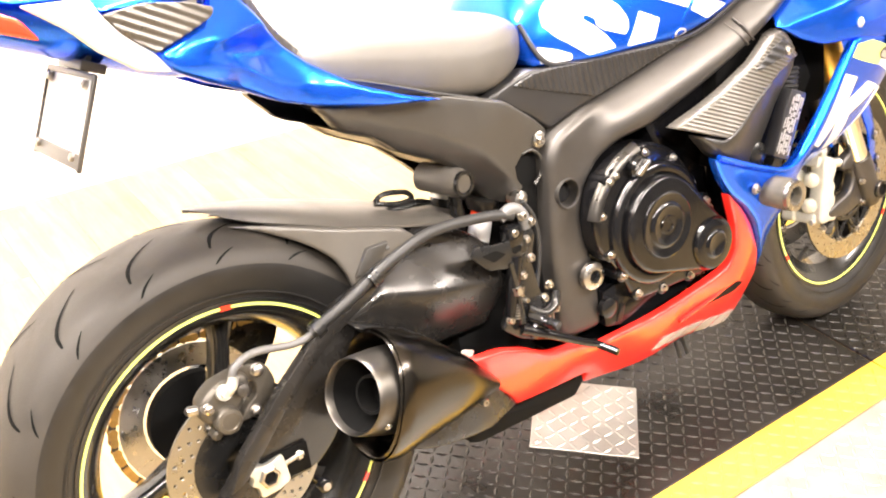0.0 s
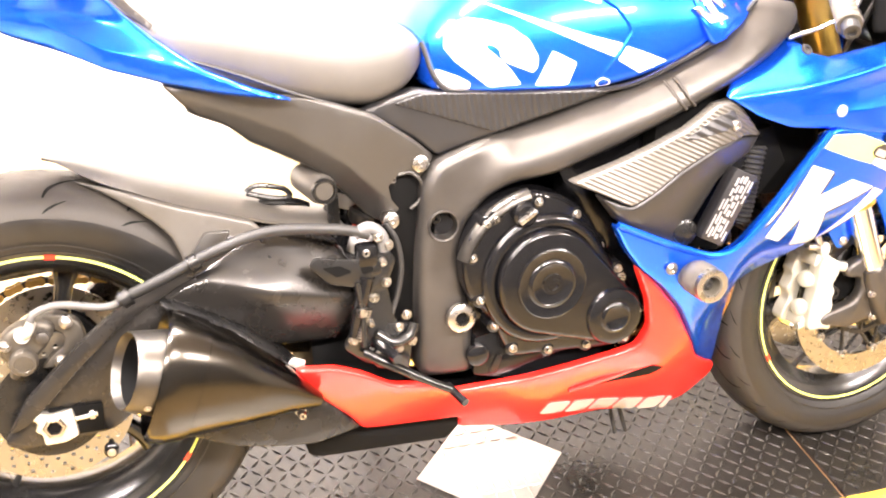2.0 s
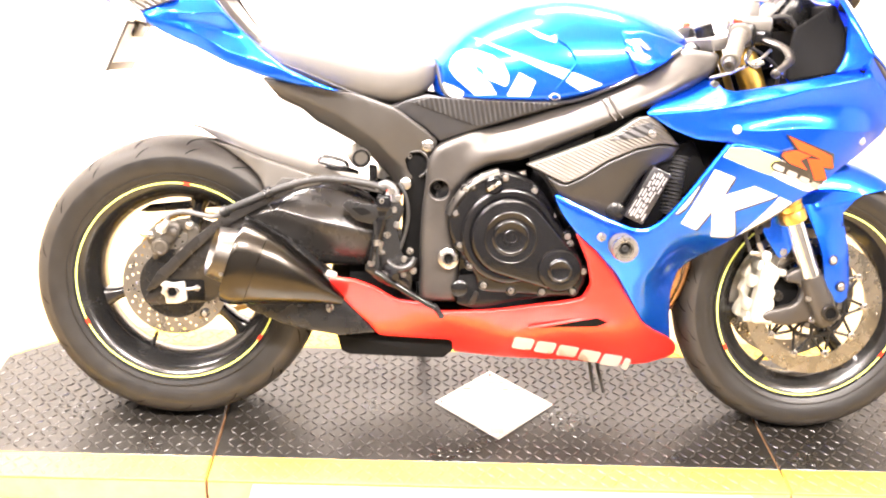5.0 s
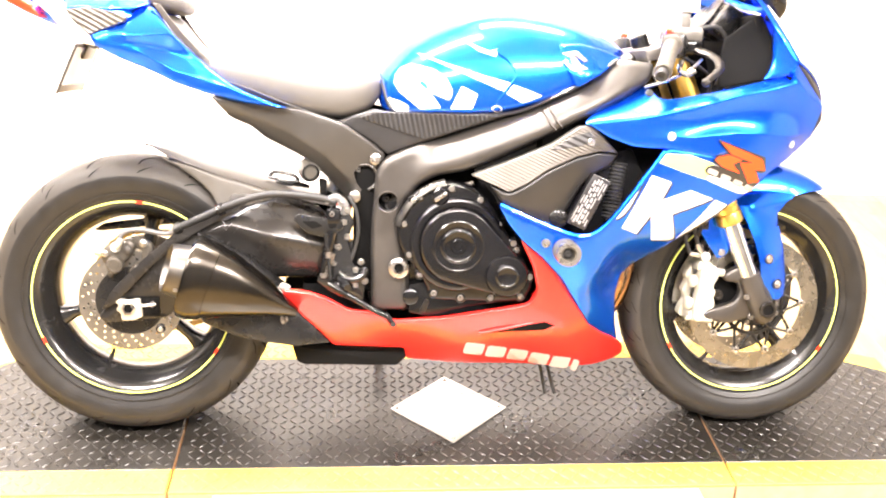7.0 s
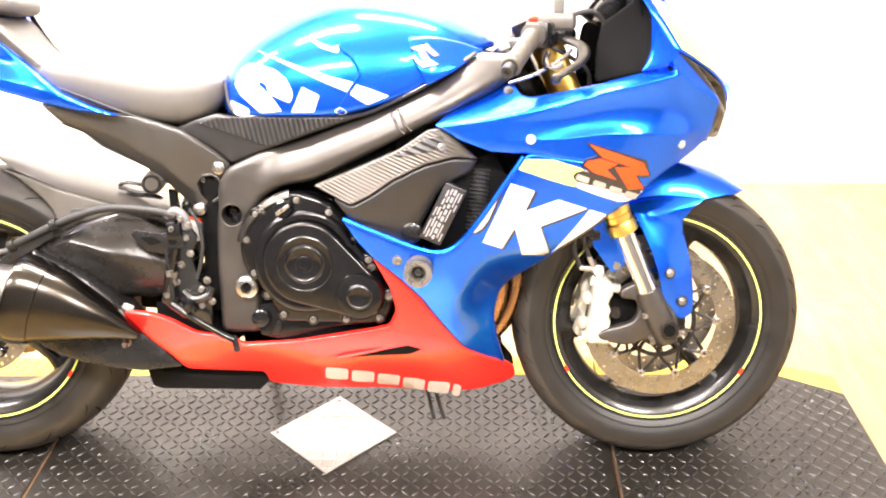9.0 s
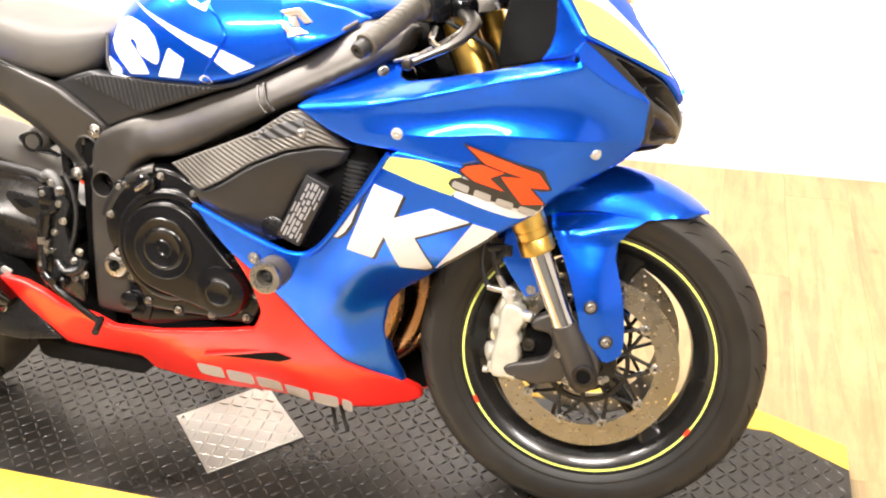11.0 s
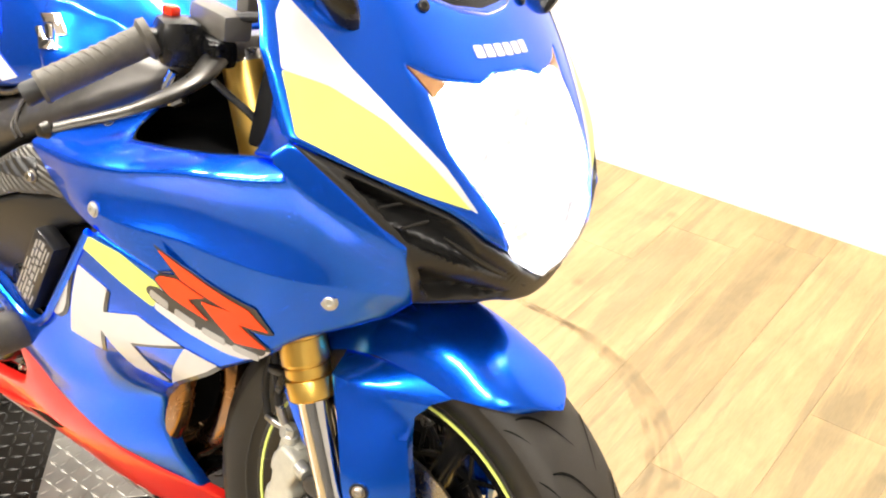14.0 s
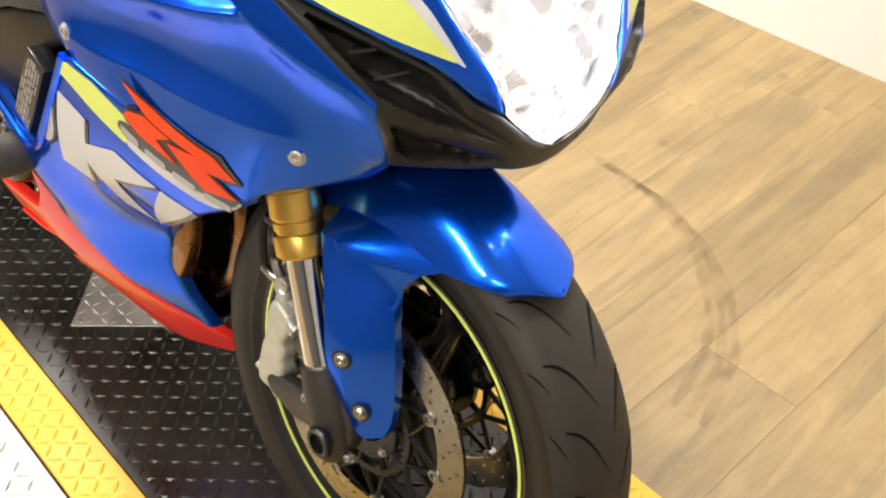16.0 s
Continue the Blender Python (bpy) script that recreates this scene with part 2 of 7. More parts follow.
    mp2.inputs["Scale"].default_value = (15, 1.15, 1)
    mp2.inputs["Location"].default_value = (3.1, 7.7, 0)
    l.new(off.outputs[0], mp2.inputs["Vector"])
    st.inputs["Scale"].default_value, st.inputs["Detail"].default_value, st.inputs["Roughness"].default_value, st.inputs["Distortion"].default_value = 1.3, 7, 0.62, 0.5
    l.new(mp2.outputs[0], st.inputs["Vector"])
    sr.inputs[1].default_value, sr.inputs[2].default_value, sr.inputs[3].default_value, sr.inputs[4].default_value = 0.50, 0.60, 0.0, 0.62
    l.new(st.outputs["Fac"], sr.inputs[0])
    mix.data_type = "RGBA"
    l.new(sr.outputs[0], mix.inputs[0])
    l.new(ramp.outputs[0], mix.inputs[6])
    mix.inputs[7].default_value = (0.192, 0.145, 0.076, 1)
    hsv = n.new("ShaderNodeHueSaturation")
    l.new(mix.outputs[2], hsv.inputs["Color"])
    l.new(mu.outputs[0], hsv.inputs["Value"])
    l.new(hsv.outputs[0], p.inputs["Base Color"])
    p.inputs["Roughness"].default_value = 0.42
    bp = n.new("ShaderNodeBump")
    bp.inputs["Strength"].default_value, bp.inputs["Distance"].default_value = 0.15, 0.001
    l.new(b.outputs["Fac"], bp.inputs["Height"])
    l.new(bp.outputs[0], p.inputs["Normal"])
    return m


def rubber_mark():
    m = material("faint_rubber_mark", (0.16, 0.10, 0.05), 0.6)
    n, l = m.node_tree.nodes, m.node_tree.links
    co, t, r = n.new("ShaderNodeTexCoord"), n.new("ShaderNodeTexNoise"), n.new("ShaderNodeMapRange")
    t.inputs["Scale"].default_value, t.inputs["Detail"].default_value = 22, 6
    r.inputs[1].default_value, r.inputs[2].default_value, r.inputs[3].default_value, r.inputs[4].default_value = 0.35, 0.72, 0.0, 0.32
    l.new(co.outputs["Object"], t.inputs["Vector"])
    l.new(t.outputs["Fac"], r.inputs[0])
    l.new(r.outputs[0], n["Principled BSDF"].inputs["Alpha"])
    return m


MARK = rubber_mark()
OAK, OAK_FAR = wood_floor(), wood_floor(True)


# ---- mesh helpers ----
def finish(bm, name, mat, parent=None, label="", sharp=38.0):
    bm.normal_update()
    lim = radians(sharp)
    for f in bm.faces:
        f.smooth = True
    for e in bm.edges:
        if len(e.link_faces) == 2 and e.calc_face_angle(0) > lim:
            e.smooth = False
    me = bpy.data.meshes.new(name)
    bm.to_mesh(me)
    bm.free()
    me.materials.append(mat)
    ob = new(name, me)
    if parent is not None:
        while parent.parent is not None and parent.parent.parent is not None:
            parent = parent.parent      # no piece deeper than thing > part > piece
        ob.parent = parent
    if label:
        ob["label"] = label
    return ob


def part(name, bm, mat, parent, label="", sharp=38.0):
    return finish(bm, name, mat, parent, label, sharp)


def field(*pts):
    """A smooth depth through a few known places (a, b, depth): thin plate."""
    P = np.array(pts, float)
    n = len(P)
    d = np.linalg.norm(P[:, None, :2] - P[None, :, :2], axis=2)
    K = np.where(d > 0, d * d * np.log(d + 1e-12), 0) + np.eye(n) * 2e-4
    A = np.zeros((n + 3, n + 3))
    A[:n, :n], A[:n, n], A[:n, n + 1:] = K, 1, P[:, :2]
    A[n, :n], A[n + 1:, :n] = 1, P[:, :2].T
    c = np.linalg.solve(A, np.concatenate([P[:, 2], [0, 0, 0]]))

    def depth(a, b):
        a, b = np.asarray(a, float), np.asarray(b, float)
        r = np.sqrt((a[..., None] - P[:, 0]) ** 2 + (b[..., None] - P[:, 1]) ** 2)
        return (np.where(r > 0, r * r * np.log(r + 1e-12), 0) * c[:n]).sum(-1) + c[n] + c[n + 1] * a + c[n + 2] * b
    return depth


def rounded(outline, r):
    """The outline with each corner cut into a short curve."""
    out, n = [], len(outline)
    for i in range(n):
        p, q, s = Vector(outline[i - 1]), Vector(outline[i]), Vector(outline[(i + 1) % n])
        u, v = p - q, s - q
        a, b = min(r, u.length * 0.4), min(r, v.length * 0.4)
        A, B = q + u.normalized() * a, q + v.normalized() * b
        for k in (0, 0.5, 1):
            out.append(tuple(A * (1 - k) ** 2 + q * 2 * k * (1 - k) + B * k * k))
    return out


def along(pts, step):
    """The closed outline with its edges cut to steps of even length."""
    out = []
    for p, q in zip(pts, pts[1:] + pts[:1]):
        n = max(1, int(round(math.dist(p, q) / step)))
        out += [(p[0] + (q[0] - p[0]) * k / n, p[1] + (q[1] - p[1]) * k / n) for k in range(n)]
    return out


def gap_to(P, O):
    """How far each point lies from the outline, and whether inside it."""
    A, B = np.array(O), np.roll(np.array(O), -1, 0)
    d = B - A
    t = np.clip(((P[:, None] - A) * d).sum(2) / np.maximum((d * d).sum(1), 1e-12), 0, 1)
    dist = np.sqrt((((A + t[..., None] * d) - P[:, None]) ** 2).sum(2)).min(1)
    up = (A[:, 1] > P[:, None, 1]) != (B[:, 1] > P[:, None, 1])
    xs = A[:, 0] + (P[:, None, 1] - A[:, 1]) * d[:, 0] / np.where(np.abs(d[:, 1]) < 1e-12, 1e-12, d[:, 1])
    return dist, ((up & (P[:, None, 0] < xs)).sum(1) % 2) == 1


def panel(name, outline, depth, mat, parent, label="", lip=0.012, curl=0.003, cell=0.016, rnd=0.008, ins=0.005, axis="y", side=-1, sharp=50.0, creases=(), holes=()):
    """A shell in a side (axis y) or front (axis x) outline, bent to the depth, its edges turned in by the lip."""
    pts = rounded(outline, rnd) if rnd else list(outline)
    ring_pts = along(pts, min(cell, 0.012))
    O = np.array(ring_pts)
    n = len(O)
    inner = []
    if curl and ins:
        tang = np.roll(O, -1, 0) - np.roll(O, 1, 0)
        nor = np.stack([-tang[:, 1], tang[:, 0]], 1) / np.maximum(np.linalg.norm(tang, axis=1), 1e-9)[:, None]
        for f in (0.3, 0.65, 1.0):
            for s in (-1, 1):
                Q = O + nor * s * ins * f
                d, ok = gap_to(Q, ring_pts)
                inner.append(Q[ok & (d > ins * f * 0.93)])
    lo, hi = O.min(0), O.max(0)
    gx, gy = np.meshgrid(np.arange(lo[0] + cell / 2, hi[0], cell), np.arange(lo[1] + cell / 2, hi[1], cell))
    G = np.stack([gx.ravel(), gy.ravel()], 1)
    if len(G):
        d, ok = gap_to(G, ring_pts)
        keep = ok & (d > (ins if curl and ins else 0) + cell * 0.35)
        for line in creases:
            seg = np.concatenate([np.linspace(p, q, max(2, int(math.dist(p, q) / 0.003))) for p, q in zip(line, line[1:])])
            keep &= np.sqrt(((G[:, None] - seg) ** 2).sum(2)).min(1) > cell * 0.75
        for o in holes:
            d, ok = gap_to(G, o)
            keep &= ~ok & (d > cell * 0.3)
        inner.append(G[keep])
    for line in creases:        # rows of points along the fold and close to either side
        total = sum(math.dist(p, q) for p, q in zip(line, line[1:]))
        at = np.linspace(0, 1, max(3, int(total / (cell * 0.8))))
        run = np.concatenate([[0], np.cumsum([math.dist(p, q) for p, q in zip(line, line[1:])])]) / total
        C = np.stack([np.interp(at, run, [p[0] for p in line]), np.interp(at, run, [p[1] for p in line])], 1)
        tn = np.gradient(C, axis=0)
        nn = np.stack([-tn[:, 1], tn[:, 0]], 1) / np.maximum(np.linalg.norm(tn, axis=1), 1e-9)[:, None]
        for off in (-0.005, -0.002, 0.0, 0.002, 0.005):
            Q = C + nn * off
            d, ok = gap_to(Q, ring_pts)
            inner.append(Q[ok & (d > ins * 1.1)])
    allp = [Vector(p) for p in ring_pts] + [Vector(p) for Q in inner for p in Q]
    edges = [(i, (i + 1) % n) for i in range(n)]
    for o in holes:         # openings cut through the shell
        o, k = along(o, 0.006), len(allp)
        allp += [Vector(p) for p in o]
        edges += [(k + i, k + (i + 1) % len(o)) for i in range(len(o))]
    vs2, _, fs, *_ = geometry.delaunay_2d_cdt(allp, edges, [], 1, 1e-6)
    P = np.array([tuple(v) for v in vs2])
    for o in holes:
        mid_pts = np.array([P[list(f)].mean(0) for f in fs])
        fs = [f for f, gone in zip(fs, gap_to(mid_pts, o)[1]) if not gone]
    near, _ = gap_to(P, ring_pts)
    d = np.asarray(depth(P[:, 0], P[:, 1]), float) + np.zeros(len(P))
    if curl and ins:
        d = d - curl * np.clip(1 - near / ins, 0, 1) ** 2
    bm = bmesh.new()
    vs = [bm.verts.new((a, side * w, b) if axis == "y" else (w, a * side, b)) for (a, b), w in zip(P, d)]
    for f in fs:
        bm.faces.new([vs[k] for k in f])
    out = Vector((0, side, 0)) if axis == "y" else Vector((1, 0, 0))
    bmesh.ops.recalc_face_normals(bm, faces=bm.faces[:])
    bm.normal_update()
    if sum(g.normal.dot(out) * g.calc_area() for g in bm.faces) < 0:
        bmesh.ops.reverse_faces(bm, faces=bm.faces[:])
    rim = [e for e in bm.edges if e.is_boundary]
    if lip:
        for v in bmesh.ops.extrude_edge_only(bm, edges=rim)["geom"]:
            if isinstance(v, bmesh.types.BMVert):
                v.co -= out * lip
    return part(name, bm, mat, parent, label, sharp)


def both(name, outline, depth, mat, parent, label="", far_depth=None, **k):
    """The panel on the right side and its mirror on the left."""
    a = panel(name, outline, depth, mat, parent, label, **k)
    panel(name, outline, far_depth or depth, mat, parent, label, side=1, **k)
    return a


def prism(outline, y0, y1, bevel=0.003, rnd=0.004, seg=2):
    """A plate cut to a side outline, from y0 to y1, with softened edges."""
    bm = bmesh.new()
    pts = rounded(outline, rnd) if rnd else outline
    f = bm.faces.new([bm.verts.new((a, y0, b)) for a, b in pts])
    g = bmesh.ops.extrude_face_region(bm, geom=[f])["geom"]
    for v in g:
        if isinstance(v, bmesh.types.BMVert):
            v.co.y = y1
    bmesh.ops.recalc_face_normals(bm, faces=bm.faces[:])
    if bevel:
        es = [e for e in bm.edges if abs(e.verts[0].co.y - e.verts[1].co.y) < 1e-6]
        bmesh.ops.bevel(bm, geom=es, offset=bevel, segments=seg, profile=0.5, affect="EDGES", clamp_overlap=True)
    return bm


def box(size, at=(0, 0, 0), turn=(0, 0, 0), bevel=0.003, seg=2):
    bm = bmesh.new()
    bmesh.ops.create_cube(bm, size=1, matrix=Matrix.Diagonal((*size, 1)))
    if bevel:
        bmesh.ops.bevel(bm, geom=bm.edges[:], offset=min(bevel, min(size) * 0.4), segments=seg, profile=0.5, affect="EDGES")
    bmesh.ops.transform(bm, matrix=pose(*at, *turn), verts=bm.verts)
    return bm


def join(*bms):
    out = bmesh.new()
    for b in bms:
        me = bpy.data.meshes.new("scratch")
        b.to_mesh(me)
        b.free()
        out.from_mesh(me)
        bpy.data.meshes.remove(me)
    return out


def lathe(profile, at=(0, 0, 0), axis=(0, -1, 0), n=32, arc=(0, 360)):
    """Turns a profile of (along, radius) about an axis through at."""
    bm = bmesh.new()
    q = Vector((0, 0, 1)).rotation_difference(Vector(axis).normalized()).to_matrix()
    full = abs(arc[1] - arc[0]) >= 360
    rings = []
    for i in range(n if full else n + 1):
        a = radians(arc[0] + (arc[1] - arc[0]) * i / n)
        rings.append([bm.verts.new(Vector(at) + q @ Vector((r * math.cos(a), r * math.sin(a), s))) for s, r in profile])
    for i in range(n):
        A, B = rings[i], rings[(i + 1) % len(rings)]
        for k in range(len(profile) - 1):
            if profile[k][1] < 1e-6 and profile[k + 1][1] < 1e-6:
                continue
            bm.faces.new((A[k], A[k + 1], B[k + 1], B[k]))
    bmesh.ops.remove_doubles(bm, verts=bm.verts[:], dist=1e-6)
    bmesh.ops.recalc_face_normals(bm, faces=bm.faces[:])
    return bm


def ring(r0, r1, y0, y1, at, n=48, arc=(0, 360), bevel=0.0):
    """A flat ring about the y axis through at, from angle to angle (0 ahead, 90 up)."""
    bm = bmesh.new()
    full = abs(arc[1] - arc[0]) >= 360
    loops = []
    for i in range(n if full else n + 1):
        a = radians(arc[0] + (arc[1] - arc[0]) * i / n)
        c, s = math.cos(a), math.sin(a)
        loops.append([bm.verts.new((at[0] + r * c, at[1] + y, at[2] + r * s)) for r, y in ((r0, y0), (r1, y0), (r1, y1), (r0, y1))])
    for i in range(n):
        A, B = loops[i], loops[(i + 1) % len(loops)]
        for k in range(4):
            bm.faces.new((A[k], A[(k + 1) % 4], B[(k + 1) % 4], B[k]))
    if not full:
        bm.faces.new(loops[0])
        bm.faces.new(loops[-1][::-1])
    bmesh.ops.recalc_face_normals(bm, faces=bm.faces[:])
    return bm


def spline(pts, n=8):
    """Points along a smooth curve through pts."""
    P = [Vector(p) for p in pts]
    P = [P[0] * 2 - P[1]] + P + [P[-1] * 2 - P[-2]]
    out = []
    for i in range(1, len(P) - 2):
        a, b, c, d = P[i - 1:i + 3]
        for k in range(n):
            t = k / n
            out.append(0.5 * (2 * b + (c - a) * t + (2 * a - 5 * b + 4 * c - d) * t * t + (3 * b - a - 3 * c + d) * t ** 3))
    return out + [P[-2]]


def tube(pts, r, n=10, smooth=8, flat=1.0):
    """A round bar or hose along a curve; r may be one radius or a list along the way."""
    bm = bmesh.new()
    C = spline(pts, smooth) if len(pts) > 2 or smooth == 0 else [Vector(p) for p in pts]
    R = np.interp(np.linspace(0, 1, len(C)), np.linspace(0, 1, len(r)), r) if isinstance(r, (list, tuple)) else [r] * len(C)
    up = Vector((0, 0, 1)) if abs((C[-1] - C[0]).normalized().z) < 0.9 else Vector((0, 1, 0))
    rings = []
    for i, c in enumerate(C):
        t = (C[min(i + 1, len(C) - 1)] - C[max(i - 1, 0)]).normalized()
        s = t.cross(up).normalized()
        u = s.cross(t).normalized()
        up = u
        rings.append([bm.verts.new(c + s * (math.cos(a) * R[i]) + u * (math.sin(a) * R[i] * flat)) for a in np.arange(n) * math.tau / n])
    for A, B in zip(rings, rings[1:]):
        for k in range(n):
            bm.faces.new((A[k], A[(k + 1) % n], B[(k + 1) % n], B[k]))
    bm.faces.new(rings[0])
    bm.faces.new(rings[-1])
    bmesh.ops.recalc_face_normals(bm, faces=bm.faces[:])
    return bm


def loft(loops, caps=True, closed=True):
    bm = bmesh.new()
    R = [[bm.verts.new(p) for p in lp] for lp in loops]
    n = len(R[0])
    for A, B in zip(R, R[1:]):
        for k in range(n if closed else n - 1):
            bm.faces.new((A[k], A[(k + 1) % n], B[(k + 1) % n], B[k]))
    if caps:
        bm.faces.new(R[0])
        bm.faces.new(R[-1])
    bmesh.ops.recalc_face_normals(bm, faces=bm.faces[:])
    return bm


def body_loft(stations, n=28, power=2.4, steps=4, belly=0.5, low_power=None):
    """A rounded body along x: stations of (x, z low, z high, half width); widest at the share belly of its height."""
    S = [tuple(p) for p in spline([(s[0], s[1], s[2]) for s in stations], steps)]
    W = [p[0] for p in spline([(s[3], 0, 0) for s in stations], steps)]
    loops = []
    for (x, lo, hi), w in zip(S, W):
        mid, lp = lo + (hi - lo) * belly, []
        for a in np.arange(n) * math.tau / n:
            c, s = math.cos(a), math.sin(a)
            pw = power if s >= 0 else (low_power or power)
            h = hi - mid if s >= 0 else mid - lo
            lp.append((x, w * math.copysign(abs(c) ** (2 / pw), c), mid + h * math.copysign(abs(s) ** (2 / pw), s)))
        loops.append(lp)
    return loft(loops)


def bolt(at, r=0.006, h=0.005, axis=(0, -1, 0)):
    """A socket-head bolt on a washer."""
    r = r * 0.84
    return lathe([(0, r * 1.35), (0.001, r * 1.35), (0.001, r), (h * 0.8, r), (h, r * 0.8), (h, r * 0.45), (h * 0.5, r * 0.42), (h * 0.5, 0)], at, axis, 12)


def R(x, w, z):
    """A place on the motorcycle's right side."""
    return (x, -w, z)


# ---- the room ----
x0, x1, y0, y1, zc = ROOM
# south, west and east walls are unseen, added to shape reflections
for nm, size, at in (
        ("wall_north", (x1 - x0 + 0.3, 0.15, zc - FLOOR_Z), ((x0 + x1) / 2, y1 + 0.075, (zc + FLOOR_Z) / 2)),
        ("wall_south", (x1 - x0 + 0.3, 0.15, zc - FLOOR_Z), ((x0 + x1) / 2, y0 - 0.075, (zc + FLOOR_Z) / 2)),
        ("wall_west", (0.15, y1 - y0, zc - FLOOR_Z), (x0 - 0.075, (y0 + y1) / 2, (zc + FLOOR_Z) / 2)),
        ("wall_east", (0.15, y1 - y0, zc - FLOOR_Z), (x1 + 0.075, (y0 + y1) / 2, (zc + FLOOR_Z) / 2))):
    white = nm == "wall_north"
    tagged(finish(box(size, at, bevel=0), nm, WALLPAINT if white else DARKWALL if nm == "wall_west" else PALEWALL if nm == "wall_east" else GREYWALL), "smooth white painted studio wall" if white else "added unseen wall, toned for the bike's reflections", "wall", kind="structure")
tagged(finish(box((x1 - x0 + 0.3, y1 - y0 + 0.3, 0.1), ((x0 + x1) / 2, (y0 + y1) / 2, zc + 0.05), bevel=0), "ceiling", CEILPAINT),
       "added unseen ceiling, pale for the sheen it gives the bike", "ceiling", kind="structure")
floor = tagged(finish(box((x1 - x0 + 0.3, y1 - y0 + 0.3, 0.1), ((x0 + x1) / 2, (y0 + y1) / 2, FLOOR_Z - 0.056), bevel=0), "floor", PLY),
               "light oak plank floor with fine dark joints", "floor", kind="structure")

for lx, ly in LAMPS:
    lamp = new("ceiling_light")
    lamp.location = (lx, ly, zc)
    tagged(lamp, "long white ceiling light with a glowing diffuser", "ceiling light", "ceiling lights")
    part("housing", box((1.24, 0.32, 0.05), (0, 0, -0.026), bevel=0.008), WALLPAINT, lamp)
    part("diffuser", box((1.18, 0.26, 0.012), (0, 0, -0.056), bevel=0.003), TUBE, lamp)
    light = bpy.data.lights.new("ceiling_lamp", "AREA")
    light.shape, light.size, light.size_y, light.energy, light.color = "RECTANGLE", 1.16, 0.24, LAMP_WATTS, (1.0, 0.95, 0.87)
    src = new("ceiling_lamp", light)
    src.location = (lx, ly, zc - 0.07)


# ---- the display platform ----
def lug_mesh(name, places, mat, parent, length=0.025, width=0.0075, height=0.0022):
    """Raised tread lugs, each a low lens with four slopes."""
    V, Fc = [], []
    for x, y, z, a in places:
        c, s = math.cos(a), math.sin(a)
        i = len(V)
        for u, v, h in ((-length / 2, 0, 0), (0, -width / 2, 0), (length / 2, 0, 0), (0, width / 2, 0),
                        (-length * 0.22, 0, height), (length * 0.22, 0, height)):
            V.append((x + u * c - v * s, y + u * s + v * c, z + h))
        Fc += [(i, i + 1, i + 4), (i + 1, i + 5, i + 4), (i + 1, i + 2, i + 5), (i + 2, i + 3, i + 5), (i + 3, i + 4, i + 5), (i + 3, i, i + 4)]
    me = bpy.data.meshes.new(name)
    me.from_pydata(V, [], Fc)
    me.materials.append(mat)
    ob = new(name, me)
    ob.parent = parent
    ob["kind"] = "stuff"
    return ob


def lug_grid(xa, xb, ya, yb, pitch, keep, z=0.0):
    out = []
    for i in range(int((xb - xa) / pitch) + 1):
        for j in range(int((yb - ya) / pitch) + 1):
            x, y = xa + i * pitch, ya + j * pitch
            if keep(x, y):
                out.append((x, y, z, radians(45 if (i + j) % 2 else -45)))
    return out


SEAMS = (0.095, 1.317)
FAR_IN, FAR_OUT, NEAR_IN, NEAR_OUT, REAR, FRONT = 0.212, 0.292, -0.245, -0.325, -0.47, 1.885
CH = 0.14     # the cut-off corners of the platform's far side


def slab(pts, z_low, z_high, bevel=0.002):
    bm = bmesh.new()
    f = bm.faces.new([bm.verts.new((x, y, z_low)) for x, y in pts])
    for v in bmesh.ops.extrude_face_region(bm, geom=[f])["geom"]:
        if isinstance(v, bmesh.types.BMVert):
            v.co.z = z_high
    bmesh.ops.recalc_face_normals(bm, faces=bm.faces[:])
    if bevel:
        es = [e for e in bm.edges if e.verts[0].co.z > z_high - 1e-6 and e.verts[1].co.z > z_high - 1e-6]
        bmesh.ops.bevel(bm, geom=es, offset=bevel, segments=1, profile=0.5, affect="EDGES")
    return bm


